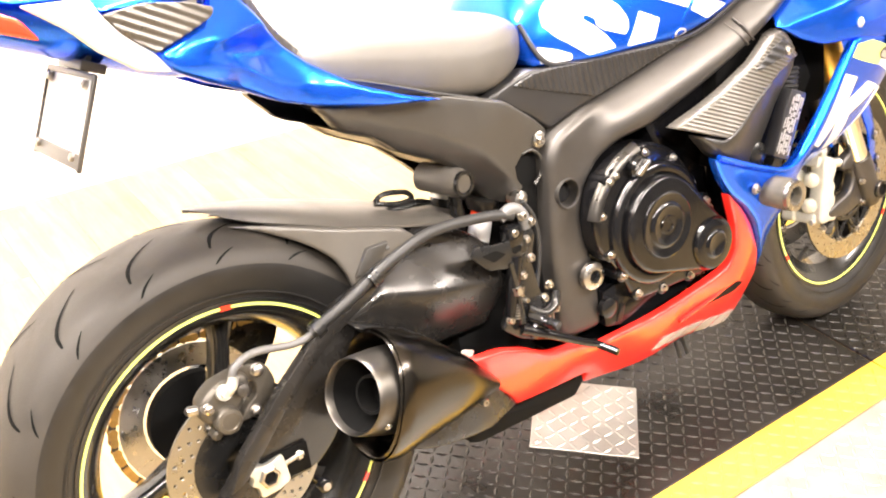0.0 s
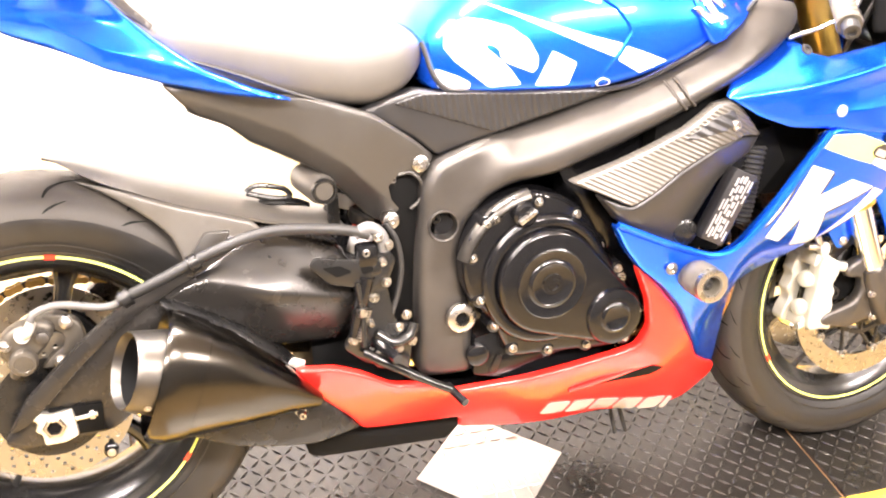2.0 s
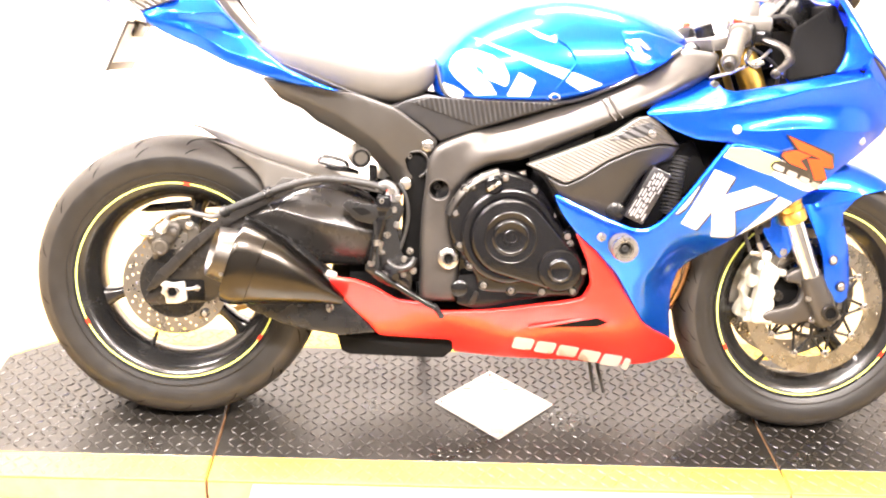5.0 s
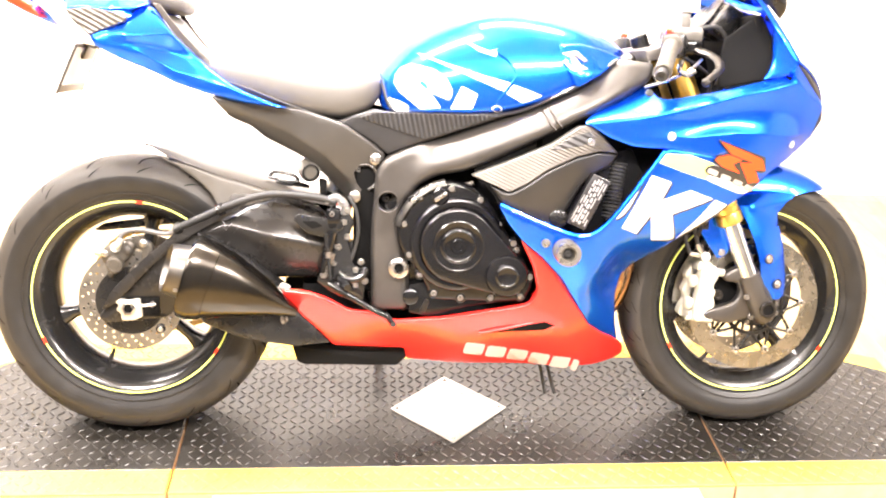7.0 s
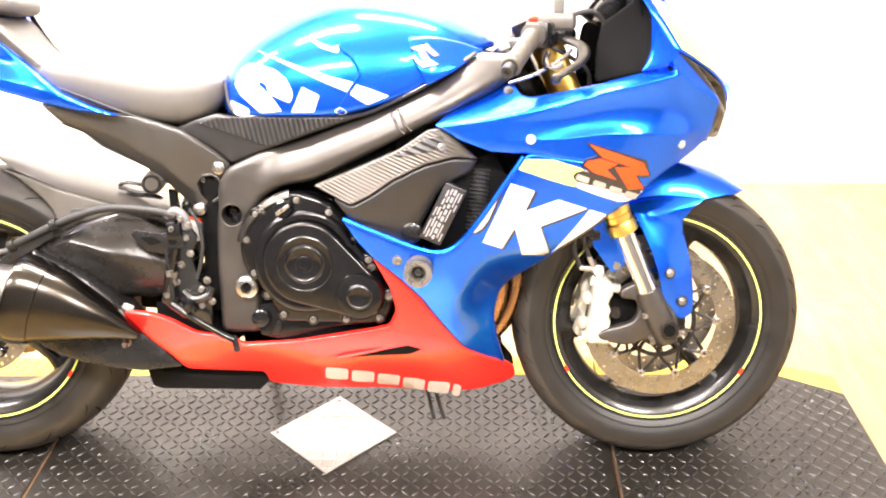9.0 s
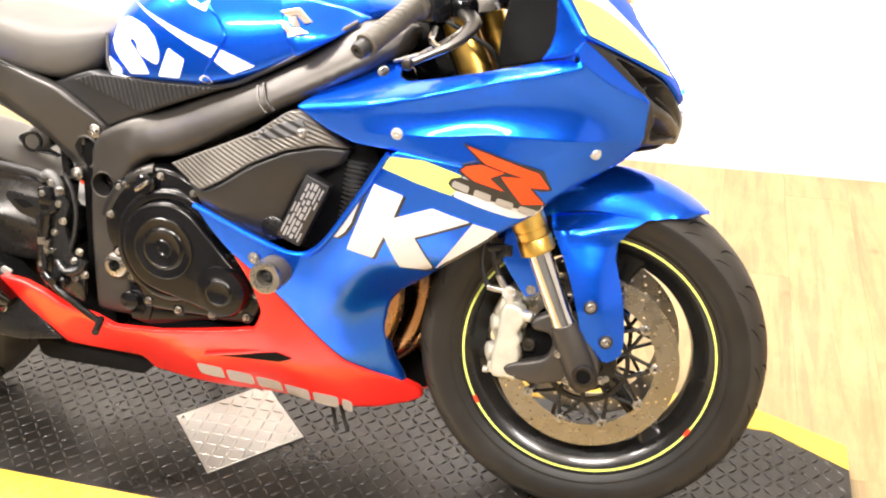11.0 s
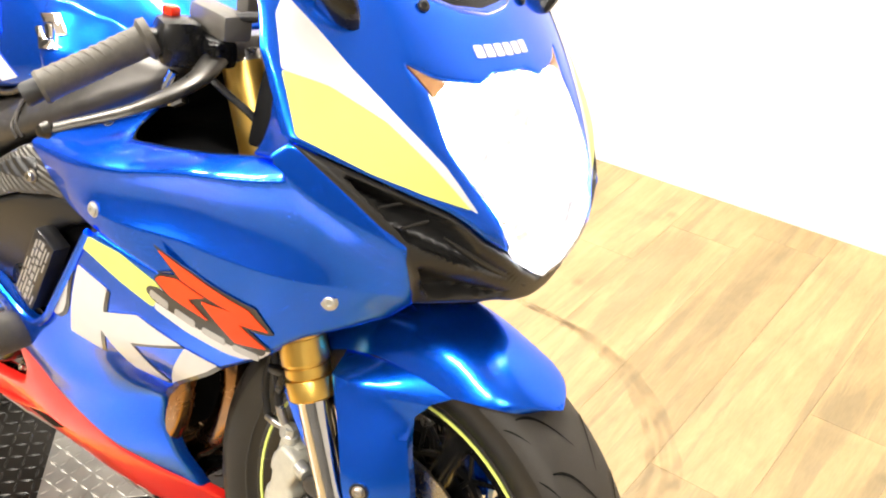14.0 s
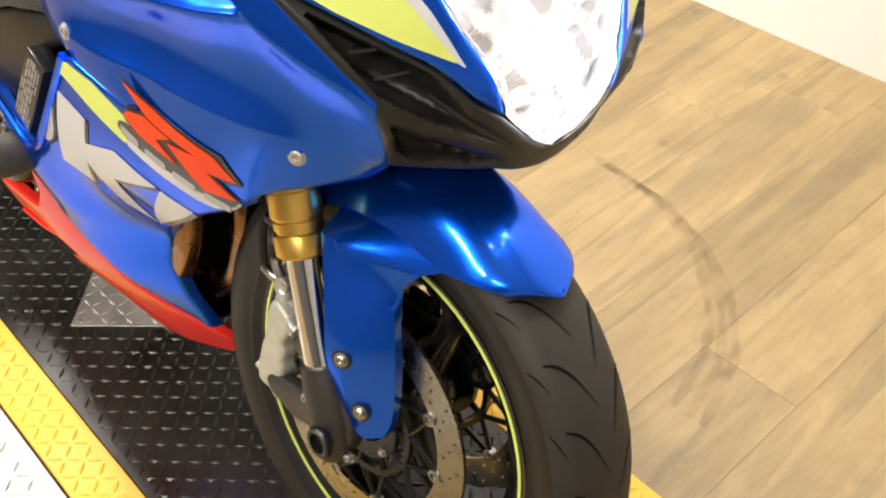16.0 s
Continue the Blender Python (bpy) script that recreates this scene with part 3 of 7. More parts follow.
platform = new("display_platform")
tagged(platform, "low wooden platform topped with black tread plate and yellow edges", "platform")
gap = 0.003
cuts = (REAR, *SEAMS, FRONT)
for i in range(3):
    a, b = cuts[i] + (gap if i else 0), cuts[i + 1] - (gap if i < 2 else 0)
    deck = [(a, NEAR_IN), (b, NEAR_IN)]
    far = [(a, FAR_IN), (a, FAR_OUT), (b, FAR_OUT), (b, FAR_IN)]
    full = [(a, NEAR_OUT), (b, NEAR_OUT), (b, FAR_OUT), (a, FAR_OUT)]
    if i == 0:
        deck += [(b, FAR_IN), (a + 0.1, FAR_IN), (a, FAR_IN - 0.08)]
        far = [(a, FAR_IN - 0.08), (a + 0.1, FAR_IN), (b, FAR_IN), (b, FAR_OUT), (a + 0.2, FAR_OUT), (a, FAR_OUT - CH)]
        full = [(a, NEAR_OUT), (b, NEAR_OUT), (b, FAR_OUT), (a + 0.2, FAR_OUT), (a, FAR_OUT - CH)]
    elif i == 2:
        deck += [(b, FAR_IN - 0.08), (b - 0.14, FAR_IN), (a, FAR_IN)]
        far = [(a, FAR_IN), (b - 0.14, FAR_IN), (b, FAR_IN - 0.08), (b, FAR_OUT - CH + 0.05), (b - 0.2, FAR_OUT), (a, FAR_OUT)]
        full = [(a, NEAR_OUT), (b, NEAR_OUT), (b, FAR_OUT - CH + 0.05), (b - 0.2, FAR_OUT), (a, FAR_OUT)]
    else:
        deck += [(b, FAR_IN), (a, FAR_IN)]
    part("wooden_base", slab(full, FLOOR_Z, -0.006, 0), PLY, platform, "raw plywood base")
    part("tread_plate", slab(deck, -0.0055, 0.0), TREAD, platform, "worn black tread plate")
    part("yellow_edge", slab([(a, NEAR_OUT), (b, NEAR_OUT), (b, NEAR_IN), (a, NEAR_IN)], -0.0055, 0.0), YELLOW, platform, "yellow painted edge")
    part("yellow_edge", slab(far, -0.0055, 0.0), YELLOW, platform, "yellow painted edge")


def on_deck(x, y):
    if min(abs(x - s) for s in SEAMS) < 0.012:
        return False
    return y > NEAR_IN + 0.006 and y < FAR_IN - 0.008 - max(0, (x - FRONT + 0.15) * 0.57, (REAR + 0.11 - x) * 0.8)


def on_yellow(x, y):
    if min(abs(x - s) for s in SEAMS) < 0.012:
        return False
    return NEAR_OUT + 0.006 < y < NEAR_IN - 0.004 or (FAR_IN + 0.01 < y < FAR_OUT - 0.008 and REAR + 0.2 < x < FRONT - 0.2)


PITCH = 0.0215
lug_mesh("tread_pattern", lug_grid(REAR + 0.015, FRONT - 0.01, NEAR_IN - 0.066, FAR_OUT, PITCH, on_deck), TREAD, platform)
lug_mesh("tread_pattern", lug_grid(REAR + 0.015, FRONT - 0.01, NEAR_IN - 0.066, FAR_OUT, PITCH, on_yellow), YELLOW, platform)

# the silver plate screwed onto the deck, turned by half a right angle
inlay = new("silver_tread_plate")
inlay.location = (0.708, -0.025, 0.0015)
inlay.rotation_euler = (0, 0, radians(45.5))
tagged(inlay, "square silver aluminium tread plate screwed onto the deck", "metal plate")
HALF = 0.0995
part("sheet", slab([(-HALF, -HALF), (HALF, -HALF), (HALF, HALF), (-HALF, HALF)], 0, 0.0028, 0.0008), ALU, inlay)
lug_mesh("tread_pattern", [(x, y, z, a + radians(0)) for x, y, z, a in lug_grid(-HALF + 0.012, HALF - 0.008, -HALF + 0.012, HALF - 0.008, 0.0215, lambda x, y: True, 0.0028)], ALU, inlay, height=0.0015)
for cx, cy in ((-1, -1), (1, -1), (1, 1), (-1, 1)):
    part("screw", bolt((cx * (HALF - 0.012), cy * (HALF - 0.012), 0.0028), 0.0045, 0.003, (0, 0, 1)), STEEL, inlay)

# the silver side plate along the platform's near edge
apron = new("side_plate")
tagged(apron, "long silver aluminium tread plate beside the platform", "metal plate")
part("sheet", slab([(0.19, NEAR_OUT - 0.42), (1.232, NEAR_OUT - 0.42), (1.232, NEAR_OUT - 0.003), (0.19, NEAR_OUT - 0.003)], FLOOR_Z, -0.004), ALU, apron)
lug_mesh("tread_pattern", lug_grid(0.205, 1.22, NEAR_OUT - 0.41, NEAR_OUT - 0.014, 0.0235, lambda x, y: True, -0.004), ALU, apron, height=0.0016)
for bx in (0.25, 0.75, 1.18):
    for by in (NEAR_OUT - 0.05, NEAR_OUT - 0.37):
        part("screw", bolt((bx, by, -0.004), 0.006, 0.004, (0, 0, 1)), STEEL, apron)


# ---- the motorcycle ----
LEAN_LEFT = 14.0
bike = new("motorcycle")
bike.matrix_basis = pose(0, -0.058, 0.0, -LEAN_LEFT)
tagged(bike, "blue, red and neon sport motorcycle leaning on its stand", "motorcycle")

RW, FW = Vector((0.0, 0.0, 0.308)), Vector((1.398, 0.0, 0.294))
FRONT_TURN = 2.6


def wheel(name, centre, tyre_r, half, rim_half, spokes_at, marks_at, disc_r, n_spokes=3, turn=0.0, front=False):
    """A cast wheel: rim, tyre with grooves, three hollow spokes, hub, rim stripes with red marks."""
    sp = centre
    rim_bm = lathe([(-rim_half, 0.206), (-rim_half - 0.003, 0.2225), (-rim_half + 0.004, 0.2235), (-rim_half + 0.010, 0.212), (-rim_half * 0.62, 0.2),
                    (-rim_half * 0.3, 0.19), (rim_half * 0.3, 0.19), (rim_half * 0.62, 0.2), (rim_half - 0.010, 0.212), (rim_half - 0.004, 0.2235),
                    (rim_half + 0.003, 0.2225), (rim_half, 0.206), (rim_half - 0.012, 0.195), (rim_half * 0.45, 0.178), (0, 0.174), (-rim_half * 0.45, 0.178),
                    (-rim_half + 0.012, 0.195), (-rim_half, 0.206)], (0, 0, 0), (0, -1, 0), 72)
    w = part(name, rim_bm, GLOSS, bike, "gloss black cast wheel with a neon rim stripe")
    w.location = sp
    w.rotation_euler = (0, 0, radians(turn))
    prof = []
    for k in range(25):
        u = -1 + 2 * k / 24
        y = half * math.sin(u * 1.52) / math.sin(1.52)
        r = tyre_r - (tyre_r - 0.262) * abs(u) ** 2.35
        prof.append((y, r))
    side_in = [(-rim_half - 0.001, 0.2225), (-half * 0.94, 0.243)]
    tyre = part("tyre", lathe(prof[1:-1], (0, 0, 0), (0, -1, 0), 96), TYRE, w, "dusty black sport tyre")
    for s in (-1, 1):       # smooth black sidewalls below the dusty tread
        part("sidewall", lathe([(y * s, r) for y, r in (side_in + prof[:1] + [(prof[1][0], prof[1][1])])][::s], (0, 0, 0), (0, -1, 0), 96), SIDEWALL, tyre, "clean black sidewall")
    # tread grooves: near-black strips on the rubber draw the shade of shoulder cuts
    V, Fc = [], []

    def at(u, ang, lift):
        y = half * math.sin(u * 1.52) / math.sin(1.52)
        r = tyre_r - (tyre_r - 0.262) * abs(u) ** 2.35 + lift
        return (r * math.cos(ang), -y, r * math.sin(ang))

    count = 26 if front else 17
    for sgn in (-1, 1):
        for i in range(count):
            base = math.tau * (i + (0.5 if sgn > 0 else 0)) / count
            for (u0, a0, u1, a1, bow, wid) in ((0.08, 0.0, 0.62, 0.20, 0.05, 0.0052 if front else 0.0075), (0.66, 0.10, 0.86, 0.20, 0.01, 0.0045 if front else 0.006)):
                prev = None
                for k in range(9):
                    t = k / 8
                    u = (u0 + (u1 - u0) * t) * sgn
                    a = base + a0 + (a1 - a0) * t + bow * math.sin(math.pi * t)
                    wd = wid * (0.35 + 0.65 * math.sin(math.pi * min(0.97, max(0.03, t)))) / tyre_r / 2
                    i0 = len(V)
                    V.extend([at(u, a - wd, 0.0009), at(u, a + wd, 0.0009)])
                    if prev is not None:
                        Fc.append((prev, prev + 1, i0 + 1, i0))
                    prev = i0
    me = bpy.data.meshes.new("tread_pattern")
    me.from_pydata(V, [], Fc)
    me.materials.append(VOID)
    g = new("tread_pattern", me)
    g.parent = w
    g["kind"] = "stuff"
    # moulded rings on the sidewall
    for s in (-1, 1):
        part("sidewall_ring", ring(0.2315, 0.2335, s * half * 0.955, s * (half * 0.90 + 0.0035), (0, 0, 0), 72), SIDEWALL, w)
    for a in spokes_at:
        ca, sa = math.cos(radians(a)), math.sin(radians(a))
        loops = []
        for r, wt, dp in ((0.03, 0.026, 0.034), (0.07, 0.017, 0.026), (0.115, 0.0125, 0.02), (0.15, 0.0135, 0.02), (0.172, 0.02, 0.024), (0.19, 0.04, 0.03)):
            lp = []
            for th in np.arange(14) * math.tau / 14:
                c, s = math.cos(th), math.sin(th)
                u, v = wt * math.copysign(abs(c) ** 0.6, c), dp * math.copysign(abs(s) ** 0.6, s)
                lp.append((r * ca - u * sa, v, r * sa + u * ca))
            loops.append(lp)
        part("spoke", loft(loops), GLOSS, w)
    part("hub", lathe([(-0.06, 0.0), (-0.06, 0.032), (-0.05, 0.04), (-0.02, 0.046), (0.02, 0.046), (0.05, 0.04), (0.06, 0.032), (0.06, 0)], (0, 0, 0), (0, -1, 0), 32), GLOSS, w)
    for s in (-1, 1):
        yy = s * (rim_half + 0.0032)
        for k, m in enumerate(marks_at):
            nxt = marks_at[(k + 1) % 3] + (360 if k == 2 else 0)
            part("rim_stripe", ring(0.2125, 0.2162, yy - s * 0.004, yy, (0, 0, 0), 40, (m + 2.0, nxt - 2.0)), NEON, w, "neon yellow rim stripe")
            part("rim_mark", ring(0.2108, 0.2172, yy - s * 0.004, yy + s * 0.0002, (0, 0, 0), 4, (m - 2.0, m + 2.0)), LENS_RED, w, "red rim mark")
    va = radians(spokes_at[1] + 48)
    part("valve", tube([(0.176 * math.cos(va), -0.01, 0.176 * math.sin(va)), (0.16 * math.cos(va), -0.014, 0.16 * math.sin(va)), (0.142 * math.cos(va), -0.022, 0.142 * math.sin(va))], [0.006, 0.0045, 0.004], 8, 4), RUBBER, w)
    return w


rear_wheel = wheel("rear_wheel", RW, 0.310, 0.089, 0.076, (78, 198, 318), (84, 206, 326), 0.11)
front_wheel = wheel("front_wheel", FW, 0.2985, 0.061, 0.0445, (70, 190, 310), (88, 209, 327), 0.155, turn=FRONT_TURN, front=True)


def drilled(r_in, r_out, n_holes, y, hole=0.0024):
    """A flat ring with rows of holes cut right through it."""
    pts, edges, cuts = [], [], []
    loops = [(0, 0, r_out, 96), (0, 0, r_in, 72)]
    for j in range(3):
        for k in range(n_holes):
            a = math.tau * (k + j * 0.33) / n_holes
            r = r_in + (r_out - r_in) * (0.25 + 0.26 * j)
            loops.append((r * math.cos(a), r * math.sin(a), hole, 8))
            cuts.append((r * math.cos(a), r * math.sin(a)))
    for cx, cz, r, n in loops:
        k = len(pts)
        pts += [Vector((cx + r * math.cos(math.tau * i / n), cz + r * math.sin(math.tau * i / n))) for i in range(n)]
        edges += [(k + i, k + (i + 1) % n) for i in range(n)]
    vs2, _, fs, *_ = geometry.delaunay_2d_cdt(pts, edges, [], 1, 1e-6)
    C = np.array(cuts)
    bm = bmesh.new()
    V = [bm.verts.new((v.x, y - 0.0022, v.y)) for v in vs2]
    for f in fs:
        m = np.mean([tuple(vs2[i]) for i in f], axis=0)
        if math.hypot(*m) > r_in * 0.998 and ((C - m) ** 2).sum(1).min() > (hole * 0.8) ** 2:
            bm.faces.new([V[i] for i in f])
    bmesh.ops.delete(bm, geom=[v for v in bm.verts if not v.link_faces], context="VERTS")
    bmesh.ops.solidify(bm, geom=bm.faces[:], thickness=0.0044)
    bmesh.ops.recalc_face_normals(bm, faces=bm.faces[:])
    return bm


def disc(parent, y, r_in, r_out, n_holes, spider=True, mat=DISC, hole=0.0024):
    d = part("brake_disc", drilled(r_in, r_out, n_holes, y, hole), mat, parent, "drilled steel brake disc", sharp=30)
    if spider:
        arms = []
        for k in range(10):
            a = math.tau * k / 10
            b = a + math.tau / 10
            e = (r_in + 0.002) * math.cos(b), (r_in + 0.002) * math.sin(b)
            e2 = (r_in + 0.002) * math.cos(a), (r_in + 0.002) * math.sin(a)
            s = 0.070 * math.cos(a + math.pi / 10), 0.070 * math.sin(a + math.pi / 10)
            arms += [tube([(s[0], y, s[1]), (e[0], y, e[1])], 0.0034, 8), tube([(s[0], y, s[1]), (e2[0], y, e2[1])], 0.0034, 8)]
            e = (r_in - 0.001) * math.cos(a), (r_in - 0.001) * math.sin(a)
            part("disc_button", lathe([(-0.006, 0), (-0.006, 0.0055), (-0.005, 0.0082), (0.005, 0.0082), (0.006, 0.0062), (0.006, 0.0045), (0.003, 0.004), (0.003, 0)], (e[0], y, e[1]), (0, -1, 0), 16), STEEL, d, "grey floating disc button")
        plate = part("spider", join(ring(0.03, 0.052, y - 0.004, y + 0.004, (0, 0, 0), 40), ring(0.066, 0.074, y - 0.0035, y + 0.0035, (0, 0, 0), 40)), BLACK, d, "black disc carrier")
        for arm in arms:
            part("carrier_arm", arm, BLACK, d)
        for k in range(10):
            a = math.tau * (k + 0.5) / 10
            part("carrier_arm", tube([(0.048 * math.cos(a), y, 0.048 * math.sin(a)), (0.070 * math.cos(a), y, 0.070 * math.sin(a))], 0.0042, 8), BLACK, d)
        for k in range(5):
            a = math.tau * (k + 0.5) / 5
            part("disc_bolt", bolt((0.045 * math.cos(a), y - math.copysign(0.004, -y), 0.045 * math.sin(a)), 0.005, 0.005, (0, math.copysign(1, y), 0)), STEEL, d)
    else:
        part("spider", join(ring(0.03, r_in + 0.004, y - 0.0035, y + 0.0035, (0, 0, 0), 36)), BLACK, d)
    return d


disc(front_wheel, -0.066, 0.116, 0.155, 24)
disc(front_wheel, 0.066, 0.116, 0.155, 24, True, RDISC)
disc(rear_wheel, -0.092, 0.071, 0.111, 24, False, RDISC, 0.0037)
# sprocket and chain on the far side
part("sprocket", ring(0.078, 0.113, 0.089, 0.094, (0, 0, 0), 42), STEEL, rear_wheel, "grey rear sprocket")
part("carrier", ring(0.03, 0.074, 0.07, 0.088, (0, 0, 0), 36), VOID, rear_wheel)


def chain_links(outer):
    """Drive chain round the sprocket and along its upper and lower runs: its outer or its inner links."""
    path = []
    c, r = Vector((0, 0.0, 0)), 0.122
    f = Vector((0.52, 0, 0.050))
    for k in range(28):
        a = radians(78 + k * (205 / 27))
        path.append((c.x + r * math.cos(a), c.z + r * math.sin(a)))
    top0, bot0 = Vector((path[0][0], 0, path[0][1])), Vector((path[-1][0], 0, path[-1][1]))
    for k in range(1, 34):
        q = top0.lerp(f + Vector((0, 0, 0.045)), k / 33)
        path.insert(0, (q.x, q.z))
        q = bot0.lerp(f - Vector((0, 0, 0.04)), k / 33)
        path.append((q.x, q.z))
    out = []
    for i, (p, q) in enumerate(zip(path, path[1:])):
        a = math.degrees(math.atan2(q[1] - p[1], q[0] - p[0]))
        if i % 2 != outer:
            continue
        mx, mz = (p[0] + q[0]) / 2, (p[1] + q[1]) / 2
        for s in (-1, 1):
            if outer:
                out.append(box((0.0195, 0.0018, 0.0105), (mx, 0.092 + s * 0.0062, mz), (0, -a, 0), 0))
                out += [lathe([(-0.001, 0), (-0.001, 0.0066), (0.001, 0.0066), (0.001, 0)], (e[0], 0.092 + s * 0.0063, e[1]), (0, -1, 0), 8) for e in (p, q)]
            else:
                out.append(box((0.0145, 0.0016, 0.0085), (mx, 0.092 + s * 0.0038, mz), (0, -a, 0), 0))
        out.append(lathe([(-0.007, 0), (-0.007, 0.004), (0.007, 0.004), (0.007, 0)], (p[0], 0.092, p[1]), (0, -1, 0), 6))
    return join(*out)


chain = part("chain", chain_links(1), CHAIN, bike, "gold drive chain")
chain.location = RW
part("inner_links", chain_links(0), DIRTY, chain, "dark greasy inner links")["kind"] = "stuff"

# swingarm, rear brake, exhaust
arm_front = [(0.408, 0.361), (0.44, 0.43), (0.42, 0.50), (0.393, 0.515), (0.321, 0.545), (0.249, 0.525), (0.214, 0.500), (0.149, 0.465), (0.178, 0.446), (0.226, 0.418), (0.275, 0.364)]
swing_plain = field((0.41, 0.36, 0.125), (0.42, 0.50, 0.135), (0.24, 0.53, 0.125), (0.15, 0.465, 0.13), (0.30, 0.45, 0.145), (0.275, 0.364, 0.125))
SWING_FOLD = ([0.15, 0.223, 0.32, 0.437, 0.5], [0.470, 0.482, 0.459, 0.434, 0.42])


def swing_depth(a, b):
    """The arm's side with its long fold: both faces lean in from it."""
    up = np.asarray(b, float) - np.interp(a, *SWING_FOLD)
    return swing_plain(a, b) + 0.008 - 0.55 * 0.003 * np.logaddexp(0, up / 0.003) - 0.22 * 0.003 * np.logaddexp(0, -up / 0.003)


swingarm = panel("swingarm", arm_front, swing_depth, SWING, bike, "satin black braced swingarm", lip=0.07, curl=0.010, ins=0.014, rnd=0.015, cell=0.012, creases=[list(zip(*SWING_FOLD))[:4]])
panel("far_arm", arm_front, swing_depth, SWING, swingarm, lip=0.07, curl=0.014, ins=0.016, rnd=0.015, side=1)
low_arm = [(-0.060, 0.285), (-0.023, 0.322), (0.060, 0.404), (0.132, 0.463), (0.203, 0.494), (0.235, 0.47), (0.178, 0.43), (0.16, 0.37), (0.113, 0.304), (0.083, 0.279), (-0.03, 0.268), (-0.055, 0.272)]
part("arm", prism(low_arm, -0.108, -0.135, 0.006, 0.012), SWING, swingarm, "black cast arm plate")
part("arm", prism(low_arm, 0.105, 0.134, 0.006, 0.012), BLACK, swingarm, "black cast arm plate")
part("brace_bar", prism([(-0.052, 0.300), (-0.025, 0.345), (0.05, 0.418), (0.115, 0.472), (0.17, 0.503), (0.225, 0.532), (0.262, 0.530), (0.215, 0.502), (0.165, 0.473), (0.105, 0.437), (0.055, 0.392), (0.005, 0.340), (-0.028, 0.308)], -0.130, -0.148, 0.006, 0.008), SWING, swingarm, "satin black brace bar")
part("cross_brace", box((0.10, 0.2, 0.06), (0.40, 0, 0.45), bevel=0.012), BLACK, swingarm)
blk = part("chain_adjuster", prism([(-0.025, 0.319), (-0.012, 0.325), (0.004, 0.321), (0.031, 0.325), (0.036, 0.285), (0.018, 0.277), (-0.009, 0.276), (-0.010, 0.292), (-0.020, 0.299), (-0.014, 0.310)], -0.132, -0.146, 0.003), CAST, bike, "bright alloy axle block")
part("axle_end", lathe([(0, 0.0155), (0.004, 0.0155), (0.0055, 0.0135), (0.0055, 0.0105), (-0.004, 0.0098)], R(0.006, 0.146, 0.303), (0, -1, 0), 6), STEEL, blk)
part("axle_bore", lathe([(0.0005, 0.011), (0.0005, 0)], R(0.006, 0.146, 0.303), (0, -1, 0), 16), VOID, blk)
part("adjuster_bolt", tube([R(0.03, 0.139, 0.307), R(0.062, 0.139, 0.311)], 0.0035, 8), STEEL, blk)
part("adjuster_nut", lathe([(-0.003, 0), (-0.003, 0.007), (0.003, 0.007), (0.003, 0)], R(0.055, 0.139, 0.310), (1, 0, 0.12), 6), STEEL, blk)
part("adjuster_window", box((0.07, 0.004, 0.042), R(0.035, 0.1375, 0.305), bevel=0.004), VOID, blk)
part("chain_guard", prism([(-0.125, 0.430), (-0.105, 0.427), (0.02, 0.441), (0.16, 0.452), (0.30, 0.46), (0.30, 0.475), (0.15, 0.470), (0.02, 0.462), (-0.10, 0.446)], 0.10, 0.106, 0.002), BLACK, bike, "black chain guard")
part("spool", lathe([(0, 0.004), (0.02, 0.004), (0.02, 0.010), (0.03, 0.010), (0.033, 0.006), (0.033, 0)], R(0.075, 0.132, 0.262), (0, -1, 0), 16), ENGINE, bike, "black stand spool")
part("spool_bolt", bolt(R(0.075, 0.165, 0.262), 0.005, 0.003), STEEL, bike)

rc = part("rear_caliper", prism([(-0.052, 0.424), (-0.030, 0.441), (0.010, 0.447), (0.022, 0.432), (0.006, 0.405), (-0.018, 0.384), (-0.046, 0.390), (-0.055, 0.404)], -0.084, -0.120, 0.009, 0.010, 3), RCAL, bike, "dusty bronze-grey rear brake caliper")
part("caliper_bracket", prism([(-0.004, 0.372), (0.026, 0.372), (0.052, 0.392), (0.058, 0.412), (0.051, 0.435), (0.026, 0.450), (0.002, 0.449), (0.012, 0.430), (0.030, 0.420), (0.028, 0.402), (0.012, 0.392)], -0.088, -0.108, 0.004, 0.006, 3), RCAL, rc)
part("piston_cap", lathe([(0, 0.0185), (0.012, 0.0185), (0.015, 0.0165), (0.016, 0.012), (0.0145, 0.011), (0.0145, 0)], R(-0.023, 0.117, 0.393), (0, -1, 0), 26), RCAL, rc)
for x, z, w, r in ((0.004, 0.425, 0.118, 0.0085), (0.034, 0.437, 0.106, 0.0075), (0.022, 0.381, 0.106, 0.0075), (-0.044, 0.416, 0.117, 0.0065)):
    part("caliper_pin", lathe([(-0.004, r * 1.25), (0.003, r * 1.25), (0.003, r), (0.010, r), (0.012, r * 0.6), (0.012, 0)], R(x, w, z), (0, -1, 0.05), 14), DIRTY if r > 0.008 else STEEL, rc)
part("slide_pin", lathe([(0, 0.0065), (0.016, 0.0065), (0.02, 0.004), (0.02, 0)], R(-0.050, 0.104, 0.412), (-0.9, -0.2, 0.3), 12), STEEL, rc)
part("slide_pin", lathe([(0, 0.008), (0.012, 0.008), (0.015, 0.005), (0.015, 0)], R(-0.036, 0.098, 0.372), (0, -1, -0.2), 12), RCAL, rc)
part("banjo", lathe([(-0.004, 0), (-0.004, 0.0105), (0.008, 0.0105), (0.008, 0.007), (0.015, 0.0065), (0.015, 0)], R(-0.020, 0.119, 0.430), (0, -1, 0.25), 14), CAST, rc, "bright hose union")
